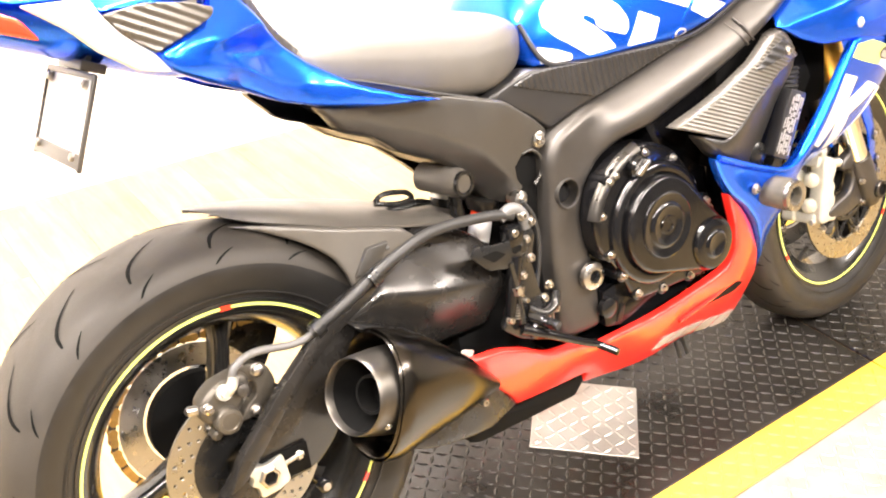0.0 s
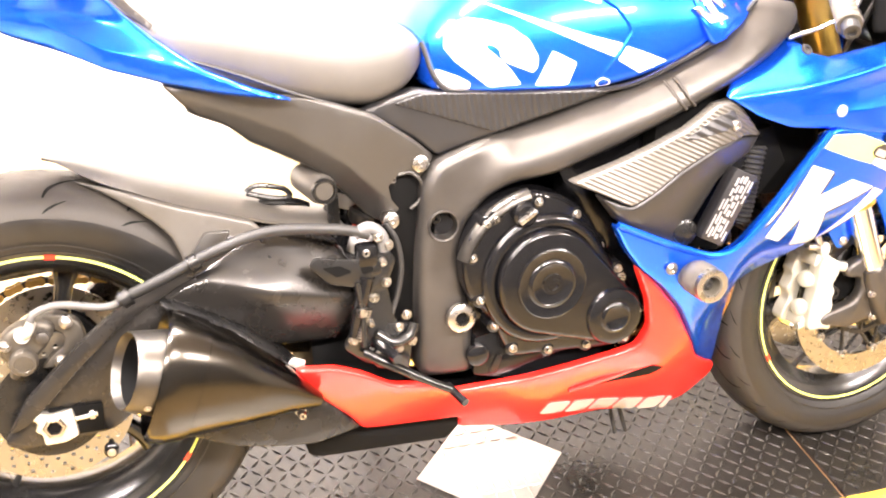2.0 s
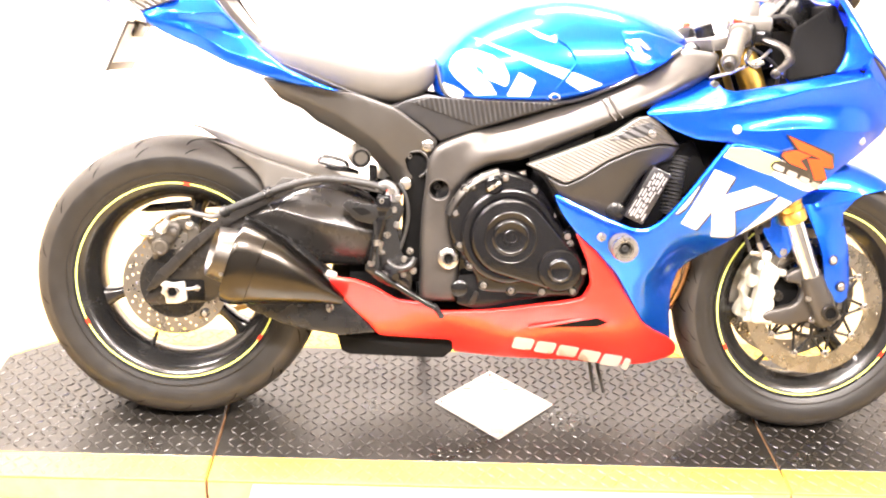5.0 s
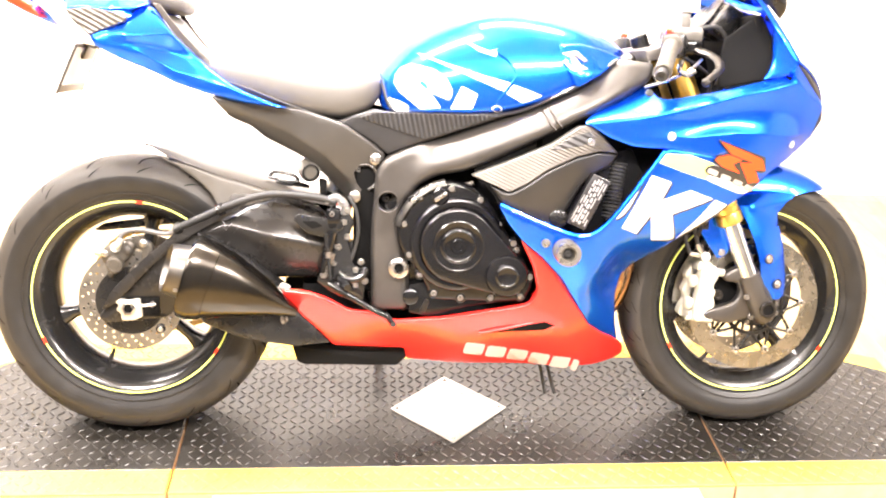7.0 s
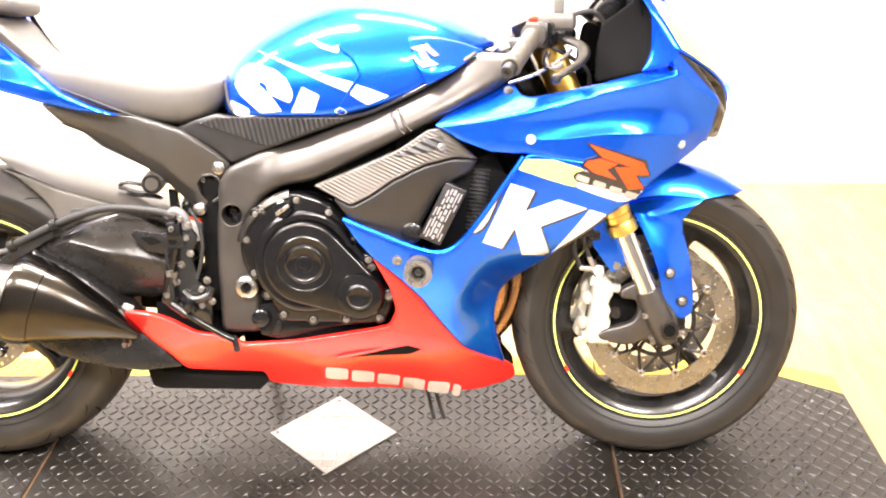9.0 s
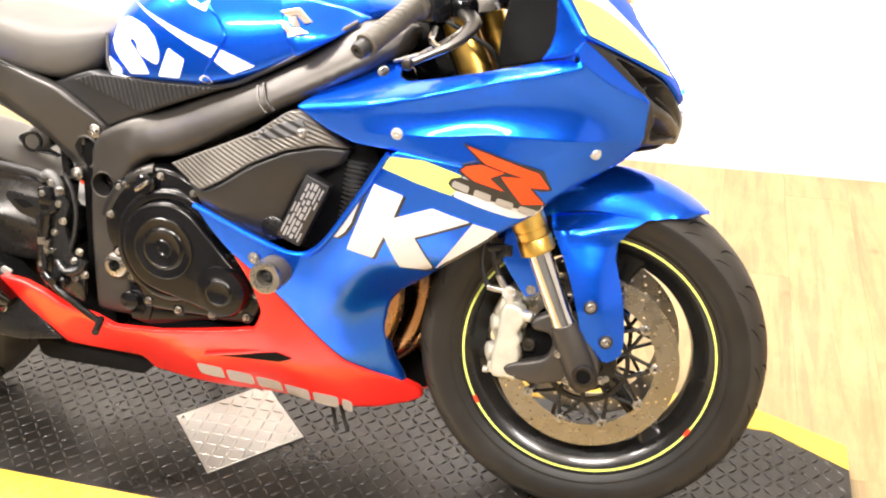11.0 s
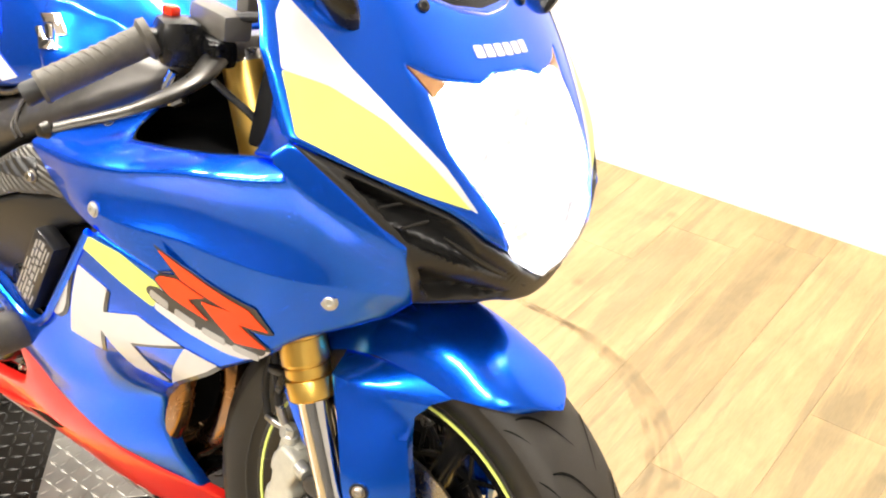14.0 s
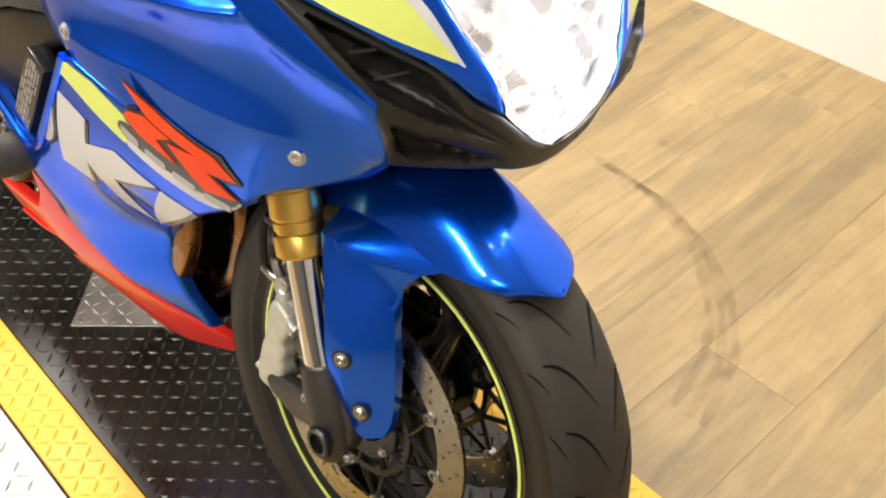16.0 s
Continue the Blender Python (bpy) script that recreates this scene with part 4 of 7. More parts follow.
part("banjo_neck", tube([R(-0.020, 0.128, 0.432), R(-0.012, 0.133, 0.440), R(-0.006, 0.133, 0.452)], [0.008, 0.0075, 0.0065], 12), CAST, rc)
hose = part("brake_hose", tube([R(-0.009, 0.133, 0.446), R(-0.002, 0.132, 0.463), R(0.03, 0.128, 0.470), R(0.085, 0.132, 0.462), R(0.115, 0.142, 0.474), R(0.155, 0.150, 0.498)], 0.0052, 10), HOSE, bike, "grey rear brake hose")
part("hose_sleeve", tube([R(0.105, 0.141, 0.472), R(0.16, 0.149, 0.498), R(0.235, 0.148, 0.531), R(0.31, 0.146, 0.55), R(0.40, 0.150, 0.545), R(0.445, 0.155, 0.535)], 0.008, 12), RUBBER, hose)
for p in (R(0.115, 0.143, 0.476), R(0.205, 0.151, 0.518)):
    part("hose_clip", lathe([(-0.007, 0.0105), (-0.007, 0.0125), (0.007, 0.0125), (0.007, 0.0105)], p, (0.85, 0, 0.42), 14), BLACK, hose)

# hugger over the rear tyre
hug_top = [(0.022, 0.641, 0.010, 0.004), (0.075, 0.633, 0.048, 0.018), (0.135, 0.618, 0.080, 0.020), (0.190, 0.601, 0.096, 0.020), (0.225, 0.590, 0.098, 0.018), (0.30, 0.566, 0.096, 0.016), (0.37, 0.543, 0.075, 0.014), (0.425, 0.527, 0.055, 0.012)]
H = [tuple(p) for p in spline([(a[0], a[1], a[2]) for a in hug_top], 5)]
D = [p[0] for p in spline([(a[3], 0, 0) for a in hug_top], 5)]
top_loops = []
for (x, z, hw), dr in zip(H, D):
    top_loops.append([(x + 0.012 * (abs(u) ** 2), hw * u, z - dr * abs(u) ** 2.6) for u in np.linspace(-1, 1, 17)])
hb = loft(top_loops, caps=False, closed=False)
bmesh.ops.solidify(hb, geom=hb.faces[:], thickness=0.004)
bmesh.ops.recalc_face_normals(hb, faces=hb.faces[:])
hugger = part("rear_hugger", hb, HUGGER, bike, "matt grey tyre hugger")
HUG_SIDE = [(0.062, 0.612), (0.100, 0.606), (0.140, 0.597), (0.190, 0.582), (0.235, 0.570), (0.290, 0.553), (0.310, 0.535), (0.262, 0.520), (0.215, 0.500), (0.197, 0.492), (0.192, 0.515), (0.180, 0.541), (0.160, 0.561), (0.135, 0.579), (0.100, 0.598)]
for s in (-1, 1):
    panel("hugger_side", HUG_SIDE, lambda a, b: np.interp(a, [0.06, 0.10, 0.14, 0.19, 0.23, 0.31], [0.041, 0.063, 0.083, 0.0975, 0.100, 0.0975]) + 0.10 * (0.60 - np.asarray(b)), HUGGER, hugger, lip=0.004, curl=0.003, rnd=0.006, cell=0.010, side=s)
part("hugger_tab", prism([(0.20, 0.51), (0.225, 0.545), (0.26, 0.545), (0.235, 0.505)], -0.098, -0.112, 0.003), MATT, hugger)
part("hugger_rib", tube([R(0.225, 0.104, 0.535), R(0.262, 0.104, 0.533)], 0.004, 6), MATT, hugger)
shock = part("shock_absorber", lathe([(-0.11, 0.022), (-0.05, 0.022), (-0.05, 0.034), (0.05, 0.034), (0.05, 0.024), (0.12, 0.024), (0.12, 0)], (0.445, 0.0, 0.52), (0.25, 0, 1), 24), ENGINE, bike, "black rear shock")
part("shock_band", lathe([(0, 0.0345), (0.022, 0.0345)], (0.449, 0.0, 0.535), (0.25, 0, 1), 24), CAST, shock, "pale label band")
res = part("reservoir", lathe([(-0.045, 0), (-0.045, 0.022), (0.025, 0.022), (0.036, 0.018), (0.036, 0)], R(0.385, 0.085, 0.594), (0.15, -1, -0.02), 24), HUGGER, shock, "grey shock reservoir")
part("reservoir_ring", lathe([(0.034, 0.0185), (0.041, 0.0185), (0.041, 0.0145), (0.036, 0.0145)], R(0.385, 0.085, 0.594), (0.15, -1, -0.02), 24), BLACK, res)
part("reservoir_cap", lathe([(0.036, 0.015), (0.039, 0.013), (0.039, 0)], R(0.385, 0.085, 0.594), (0.15, -1, -0.02), 20), CARBON, res, "grey round end cap")
part("reservoir_bracket", prism([(0.405, 0.575), (0.422, 0.572), (0.425, 0.520), (0.408, 0.522)], -0.052, -0.066, 0.002), BLACK, shock)
part("shock_cap", lathe([(-0.010, 0.021), (-0.002, 0.026), (0.008, 0.026), (0.012, 0.021), (0.012, 0)], R(0.462, 0.062, 0.532), (0.25, -0.1, 1), 22), LEVER, shock, "worn alloy shock cap")
part("shock_label", lathe([(-0.020, 0.0175), (-0.012, 0.0175)], R(0.465, 0.062, 0.532), (0.25, -0.1, 1), 20), ORANGE, shock, "orange paper label")
part("shock_label", lathe([(-0.062, 0.0175), (-0.0202, 0.0175)], R(0.465, 0.062, 0.532), (0.25, -0.1, 1), 20), WHITE, shock, "white paper label")
part("hugger_loop", tube([R(0.294, 0.03, 0.576), R(0.309, 0.03, 0.584), R(0.347, 0.03, 0.577), R(0.357, 0.03, 0.564), R(0.332, 0.03, 0.563), R(0.294, 0.03, 0.574)], 0.0042, 8), BLACK, hugger, "black loop over the hugger")
part("hugger_arm", tube([R(0.31, 0.035, 0.560), R(0.36, 0.038, 0.558), R(0.384, 0.04, 0.552)], [0.006, 0.010, 0.006], 10, flat=0.6), BLACK, hugger)

# muffler
def oval(x, w, z, a, b, tilt, n=28, yaw=0.0):
    """One section of the muffler: half height a, half width b."""
    out = []
    for t in np.arange(n) * math.tau / n:
        c, s = math.cos(t), math.sin(t)
        c, s = math.copysign(abs(c) ** 0.85, c), math.copysign(abs(s) ** 0.85, s)
        u, v = b * c, a * s
        out.append((x + v * math.sin(tilt) + u * yaw, -w + u, z + v * math.cos(tilt)))
    return out


muf = part("muffler", loft([oval(0.185, 0.205, 0.374, 0.066, 0.048, 0.30), oval(0.150, 0.207, 0.386, 0.076, 0.065, 0.30), oval(0.140, 0.207, 0.390, 0.081, 0.070, 0.30), oval(0.146, 0.207, 0.387, 0.085, 0.073, 0.30), oval(0.165, 0.206, 0.380, 0.085, 0.071, 0.32), oval(0.218, 0.203, 0.366, 0.071, 0.058, 0.36),
                            oval(0.258, 0.198, 0.350, 0.055, 0.050, 0.40), oval(0.296, 0.190, 0.334, 0.040, 0.040, 0.45), oval(0.330, 0.182, 0.318, 0.024, 0.028, 0.5), oval(0.362, 0.175, 0.302, 0.009, 0.014, 0.5)]), TITAN, bike, "stubby dark metal muffler")
part("muffler_band", loft([oval(0.1435, 0.207, 0.3885, 0.0862, 0.0742, 0.30), oval(0.1475, 0.207, 0.387, 0.0872, 0.0752, 0.30), oval(0.165, 0.206, 0.380, 0.0868, 0.0728, 0.32), oval(0.190, 0.2046, 0.3736, 0.0806, 0.0672, 0.338), oval(0.191, 0.2046, 0.3733, 0.0780, 0.0646, 0.338)], caps=False), TITAN, muf, "brushed metal end band")
tip_axis = Vector((-0.92, -0.24, 0.31))
part("muffler_tip", lathe([(-0.04, 0.058), (-0.02, 0.0585), (0.0, 0.057), (0.040, 0.0515), (0.046, 0.0505), (0.048, 0.049), (0.046, 0.0475), (0.02, 0.045), (-0.02, 0.036), (-0.02, 0)], R(0.148, 0.217, 0.395), tip_axis, 44), TIPMETAL, muf, "satin grey metal exhaust tip")
# the dark inside the tip is put into a near-black lining
part("bore", lathe([(0.036, 0.0462), (0.015, 0.0435), (-0.018, 0.035), (-0.018, 0)], R(0.148, 0.217, 0.395), tip_axis, 36), VOID, muf, "black lining for the shade in the bore")
part("inner_pipe", lathe([(-0.02, 0.026), (0.012, 0.026), (0.012, 0.022), (-0.018, 0.022), (-0.018, 0)], R(0.142, 0.223, 0.397), tip_axis, 28), VOID, muf)
part("tip_bolt", bolt(R(0.128, 0.265, 0.372), 0.005, 0.004, (0.1, -1, 0)), STEEL, muf)
sh = field((0.15, 0.46, 0.19), (0.31, 0.36, 0.185), (0.42, 0.23, 0.16), (0.13, 0.30, 0.19), (0.335, 0.285, 0.188), (0.33, 0.36, 0.165))
shield = panel("exhaust_shield", [(0.155, 0.470), (0.215, 0.443), (0.268, 0.410), (0.325, 0.356), (0.352, 0.325), (0.432, 0.222), (0.359, 0.222), (0.24, 0.250), (0.17, 0.275), (0.15, 0.30), (0.22, 0.31), (0.30, 0.31)],
               lambda a, b: sh(a, b) - 0.022, BLACK, bike, "black exhaust heat shield", lip=0.05, curl=0.006, rnd=0.006)
part("shield_bolt", bolt(R(0.335, 0.168, 0.285), 0.0075, 0.02), STEEL, shield)
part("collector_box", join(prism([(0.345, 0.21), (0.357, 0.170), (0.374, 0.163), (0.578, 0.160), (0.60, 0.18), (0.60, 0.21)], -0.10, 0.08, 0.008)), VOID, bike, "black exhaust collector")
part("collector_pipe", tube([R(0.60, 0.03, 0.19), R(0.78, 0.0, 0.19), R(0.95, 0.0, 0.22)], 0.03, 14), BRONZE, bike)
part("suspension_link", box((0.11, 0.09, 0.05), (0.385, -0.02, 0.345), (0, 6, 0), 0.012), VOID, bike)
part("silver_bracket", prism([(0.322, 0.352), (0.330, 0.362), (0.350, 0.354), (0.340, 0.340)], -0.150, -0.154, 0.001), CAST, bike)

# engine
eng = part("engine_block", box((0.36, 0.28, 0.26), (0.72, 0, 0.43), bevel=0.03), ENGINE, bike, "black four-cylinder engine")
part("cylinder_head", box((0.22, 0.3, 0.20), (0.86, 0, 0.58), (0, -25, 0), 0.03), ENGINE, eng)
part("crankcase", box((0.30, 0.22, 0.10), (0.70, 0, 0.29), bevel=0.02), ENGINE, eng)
# added near-black block, fills the shaded gap before the swingarm
part("dark_gap_filler", prism([(0.37, 0.24), (0.37, 0.36), (0.50, 0.42), (0.52, 0.24)], -0.085, 0.10, 0.008), VOID, bike)
cl = [(0.573, 0.498), (0.583, 0.528), (0.598, 0.551), (0.621, 0.569), (0.656, 0.583), (0.686, 0.585), (0.715, 0.579), (0.745, 0.565), (0.770, 0.541), (0.788, 0.511), (0.804, 0.481), (0.820, 0.457), (0.846, 0.414), (0.861, 0.384), (0.864, 0.362), (0.854, 0.341), (0.834, 0.329), (0.806, 0.326), (0.763, 0.328), (0.649, 0.332), (0.624, 0.383), (0.603, 0.414), (0.584, 0.432), (0.573, 0.462)]
cover = part("clutch_cover", prism(cl, -0.13, -0.190, 0.009, 0.014, 3), ENGINE, eng, "satin black clutch cover")
C1, C2, HULL = Vector((0.700, 0.453)), Vector((0.803, 0.390)), []
run_a = math.atan2(C2.y - C1.y, C2.x - C1.x)
lean_a = math.acos((0.080 - 0.046) / (C2 - C1).length)
for c, r, a0, a1 in ((C1, 0.080, run_a + lean_a, run_a + math.tau - lean_a), (C2, 0.046, run_a - lean_a, run_a + lean_a)):
    HULL += [(c.x + r * math.cos(a0 + (a1 - a0) * k / 28), c.y + r * math.sin(a0 + (a1 - a0) * k / 28)) for k in range(29)]
part("neck", prism(HULL, -0.186, -0.2145, 0.0085, 0, 4), ENGINE, cover)
part("clutch_rim", lathe([(0.0, 0.1005), (0.008, 0.0995), (0.0125, 0.095), (0.0135, 0.088), (0.0125, 0.082)], R(C1.x, 0.188, C1.y), (0, -1, 0), 64, (20, 300)), ENGINE, cover)
part("clutch_dome", lathe([(0.0, 0.054), (0.0025, 0.0535), (0.0035, 0.0515), (0.0025, 0.0495), (0.0015, 0.038), (0.0045, 0.035), (0.0050, 0.032), (0.0035, 0.0295), (0.0025, 0.0165), (0.0045, 0.0148), (0.0045, 0.0095), (0.0025, 0.008), (0.0025, 0)], R(C1.x, 0.2145, C1.y), (0, -1, 0), 56), ENGINE, cover)
part("starter_dome", lathe([(0.0, 0.0485), (0.022, 0.0475), (0.032, 0.0425), (0.0345, 0.036), (0.0345, 0.025), (0.037, 0.023), (0.038, 0.020), (0.0365, 0.0175), (0.0365, 0)], R(C2.x, 0.188, C2.y), (0, -1, 0), 44), ENGINE, cover)
# a paler strip follows the flange's upper rear edge
part("cover_flange", lathe([(-0.006, 0.1402), (0.0, 0.1392), (0.007, 0.1325), (0.0085, 0.127), (0.004, 0.122)], R(C1.x, 0.186, C1.y), (0, -1, 0), 40, (102, 163)), LEVER, cover, "paler alloy strip along the clutch cover's edge")
part("filler_plug", lathe([(0, 0.018), (0.012, 0.018), (0.016, 0.014), (0.016, 0)], R(0.662, 0.190, 0.556), (0, -1, 0), 20), ENGINE, cover)
part("filler_grip", box((0.03, 0.012, 0.007), R(0.662, 0.208, 0.556), (0, -35, 0), 0.002), STEEL, cover)
for k in range(5):
    part("cast_mark", box((0.0045, 0.0012, 0.006), R(0.678 + 0.007 * k, 0.1904, 0.362), (0, -8, 0), 0.0004), LEVER, cover)
for x, z in ((0.587, 0.496), (0.607, 0.545), (0.620, 0.552), (0.686, 0.571), (0.746, 0.547), (0.786, 0.495), (0.819, 0.455), (0.825, 0.441), (0.856, 0.383), (0.837, 0.340), (0.773, 0.337), (0.709, 0.337), (0.652, 0.347), (0.622, 0.388), (0.599, 0.430)):
    part("bolt_ear", lathe([(-0.03, 0.0115), (0.001, 0.0115), (0.0025, 0.009), (0.0025, 0)], R(x, 0.188, z), (0, -1, 0), 14), ENGINE, cover)
    part("cover_bolt", bolt(R(x, 0.190, z), 0.0058, 0.007), STEEL, cover)
part("lower_case", prism([(0.60, 0.30), (0.60, 0.36), (0.655, 0.37), (0.67, 0.335), (0.86, 0.33), (0.80, 0.305), (0.66, 0.285)], -0.10, -0.165, 0.006), ENGINE, eng)
part("worn_bracket", prism([(0.622, 0.300), (0.636, 0.330), (0.645, 0.326), (0.636, 0.299)], -0.163, -0.168, 0.0015), LEVER, eng)
part("sight_cap", lathe([(0, 0.017), (0.01, 0.017), (0.013, 0.012), (0.013, 0)], R(0.603, 0.165, 0.335), (0, -1, 0), 16), ENGINE, eng)
for yy, dx in ((-0.105, -0.038), (-0.04, 0.0), (0.03, 0.02), (0.10, 0.0)):
    part("exhaust_header", tube([(0.97, yy, 0.50), (1.06 + dx, yy, 0.475), (1.105 + dx, yy * 0.98, 0.40), (1.082 + dx, yy * 0.92, 0.30), (1.0 + dx, yy * 0.75, 0.215), (0.93, yy * 0.4, 0.20)], 0.021, 16), BRONZE, eng, "heat-bronzed exhaust header pipe")
    part("header_clamp", lathe([(-0.008, 0.0225), (-0.008, 0.026), (0.008, 0.026), (0.008, 0.0225)], (1.079 + dx, yy, 0.457), (0.5, 0, -0.85), 18), DIRTY, eng)
# added block whose near-black colour makes the dark behind the headers
part("front_dark_filler", box((0.04, 0.14, 0.20), (1.02, 0, 0.38), bevel=0.01), VOID, bike)
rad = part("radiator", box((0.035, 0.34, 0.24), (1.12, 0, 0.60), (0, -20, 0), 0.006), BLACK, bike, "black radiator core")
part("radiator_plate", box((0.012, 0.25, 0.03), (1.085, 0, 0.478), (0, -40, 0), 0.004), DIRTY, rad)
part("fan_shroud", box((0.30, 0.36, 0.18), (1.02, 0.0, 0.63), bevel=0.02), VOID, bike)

# main frame, rear panels
SPAR_FIT = np.polyfit([0.50, 0.56, 0.62, 0.70, 0.80, 0.885, 0.97, 1.04, 1.11], [0.154, 0.156, 0.164, 0.182, 0.204, 0.219, 0.222, 0.204, 0.168], 4)


def fr(a, b):
    """The spar's side with its long crease: the upper face leans in, the lower one a little."""
    a, b = np.asarray(a, float), np.asarray(b, float)
    up = b - np.interp(a, [0.56, 0.60, 0.65, 0.709, 0.80, 0.889, 0.983, 1.05, 1.11], [0.55, 0.598, 0.622, 0.640, 0.676, 0.714, 0.757, 0.793, 0.822])
    ease = np.clip((a - 0.575) / 0.08, 0, 1) ** 2
    return np.polyval(SPAR_FIT, a) + (0.006 - 0.75 * 0.003 * np.logaddexp(0, up / 0.003) - 0.10 * 0.003 * np.logaddexp(0, -up / 0.003)) * ease


def circle(x, z, r, n=20):
    return [(x + r * math.cos(math.tau * k / n), z + r * math.sin(math.tau * k / n)) for k in range(n)]


frame_out = [(0.552, 0.630), (0.604, 0.653), (0.709, 0.690), (0.803, 0.724), (0.885, 0.752), (0.955, 0.787), (1.001, 0.819), (1.021, 0.843), (1.110, 0.835), (1.10, 0.80), (1.045, 0.765), (0.983, 0.736), (0.889, 0.690), (0.80, 0.645), (0.713, 0.606), (0.654, 0.594), (0.619, 0.574), (0.590, 0.538), (0.578, 0.496), (0.588, 0.43), (0.600, 0.398), (0.601, 0.348), (0.603, 0.300), (0.540, 0.298), (0.520, 0.303), (0.518, 0.432), (0.520, 0.493), (0.526, 0.554), (0.527, 0.591), (0.538, 0.615)]
spar = panel("frame_spar", frame_out, fr, FRAME, bike, "satin black alloy frame spar", lip=0.055, curl=0.010, ins=0.012, rnd=0.012, cell=0.010, holes=[circle(0.554, 0.537, 0.0205)])
panel("frame_spar", frame_out, fr, FRAME, bike, "satin black alloy frame spar", lip=0.055, curl=0.012, ins=0.014, rnd=0.012, cell=0.02, side=1)
for off in (0.0, 0.013):
    part("spar_weld", tube([R(0.868 + off + dx, float(fr(0.868 + off + dx, z)) - 0.0005, z + off * 0.4) for dx, z in ((0.0, 0.735), (0.007, 0.722), (0.014, 0.709), (0.026, 0.697))], 0.0026, 8), FRAME, spar, "worn bare weld line")
socket = part("spar_socket", lathe([(-0.05, 0.0235), (-0.002, 0.0235), (0.0015, 0.0225), (0.0008, 0.0205), (-0.05, 0.0195)], R(0.554, 0.158, 0.537), (0, -1, 0), 32), FRAME, spar)
part("socket_bottom", lathe([(-0.048, 0.022), (-0.045, 0.022), (-0.045, 0)], R(0.554, 0.158, 0.537), (0, -1, 0), 24), VOID, socket)
part("socket_bolt", bolt(R(0.551, 0.122, 0.540), 0.0085, 0.012), LEVER, socket, "dark bolt deep in the socket")
part("pivot_cap", lathe([(0, 0.022), (0.009, 0.022), (0.012, 0.018), (0.012, 0.011), (0.002, 0.010), (0.002, 0)], R(0.578, 0.163, 0.397), (0, -1, 0), 28), STEEL, spar, "bare alloy pivot nut")
part("pivot_hole", lathe([(0.0035, 0.0095), (0.0035, 0)], R(0.578, 0.163, 0.397), (0, -1, 0), 12), VOID, spar)
for x, z, w in ((0.527, 0.625, 0.134), (0.484, 0.544, 0.130)):
    part("spar_bolt", join(lathe([(-0.02, 0.012), (0.002, 0.012), (0.003, 0.010), (0.003, 0)], R(x, w, z), (0, -1, 0), 20), bolt(R(x, w + 0.003, z), 0.0072, 0.005)), STEEL, spar)
# near-black boxes put the dark between the spars into the colour
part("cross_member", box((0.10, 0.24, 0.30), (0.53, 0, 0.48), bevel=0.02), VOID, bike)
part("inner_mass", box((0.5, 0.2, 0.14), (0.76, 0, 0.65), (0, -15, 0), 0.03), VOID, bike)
sub_plain = field((0.184, 0.745, 0.118), (0.36, 0.72, 0.135), (0.50, 0.57, 0.118), (0.55, 0.635, 0.128), (0.30, 0.67, 0.118), (0.42, 0.66, 0.140))
SUB_FOLD = ([0.19, 0.24, 0.34, 0.42, 0.468, 0.478], [0.737, 0.722, 0.683, 0.634, 0.584, 0.555])


def sf(a, b):
    """The cover's side: below its long fold it leans in."""
    low = np.interp(a, *SUB_FOLD) - np.asarray(b, float)
    return sub_plain(a, b) + 0.004 - 0.6 * 0.002 * np.logaddexp(0, low / 0.002) * np.clip((0.50 - np.asarray(a)) / 0.03, 0, 1)


sub_out = [(0.183, 0.752), (0.212, 0.747), (0.347, 0.731), (0.365, 0.730), (0.436, 0.708), (0.460, 0.700), (0.521, 0.658), (0.550, 0.633), (0.530, 0.600), (0.512, 0.590), (0.505, 0.560), (0.498, 0.535), (0.466, 0.535), (0.415, 0.590), (0.379, 0.622), (0.295, 0.663), (0.275, 0.682), (0.262, 0.690), (0.224, 0.705)]
RECESS = [(0.513, 0.611), (0.527, 0.598), (0.5265, 0.574), (0.513, 0.561), (0.498, 0.558), (0.487, 0.572), (0.481, 0.594), (0.494, 0.610)]
both("subframe_cover", sub_out, sf, MATT, bike, "matt dark grey subframe cover", lip=0.02, curl=0.006, rnd=0.008, cell=0.012, holes=[RECESS], creases=[list(zip(*SUB_FOLD))[1:5]])
recess = part("cover_recess", prism([(0.53, 0.63), (0.545, 0.60), (0.53, 0.55), (0.49, 0.545), (0.47, 0.57), (0.47, 0.60), (0.49, 0.62)], -0.070, -0.085, 0.001, 0.006), VOID, bike)
part("recess_rim", tube([R(x, 0.1305, z) for x, z in ((0.494, 0.611), (0.514, 0.612), (0.529, 0.597), (0.528, 0.573), (0.513, 0.559))], 0.0028, 8), MATT, recess)
part("recess_bolt", bolt(R(0.492, 0.112, 0.600), 0.0065, 0.006), STEEL, recess)
part("recess_strap", tube([R(0.484, 0.112, 0.598), R(0.507, 0.116, 0.586), R(0.526, 0.112, 0.578)], 0.0035, 8, flat=0.6), GLOSS, recess)
under = [(0.215, 0.712), (0.262, 0.693), (0.295, 0.666), (0.379, 0.625), (0.412, 0.598)]
part("under_pan", loft([[(x, w, z) for w in np.linspace(-0.112, 0.112, 7)] for x, z in under], caps=False, closed=False), HUGGER, bike, "grey plastic pan under the seat")
part("subframe_core", box((0.30, 0.18, 0.05), (0.40, 0, 0.685), (0, 20, 0), 0.02), VOID, bike)
part("under_tail", prism([(-0.12, 0.893), (-0.05, 0.872), (0.10, 0.816), (0.22, 0.765), (0.36, 0.722), (0.20, 0.80), (-0.10, 0.91)], -0.075, 0.07, 0.01), BLACK, bike, "black undertail tray")


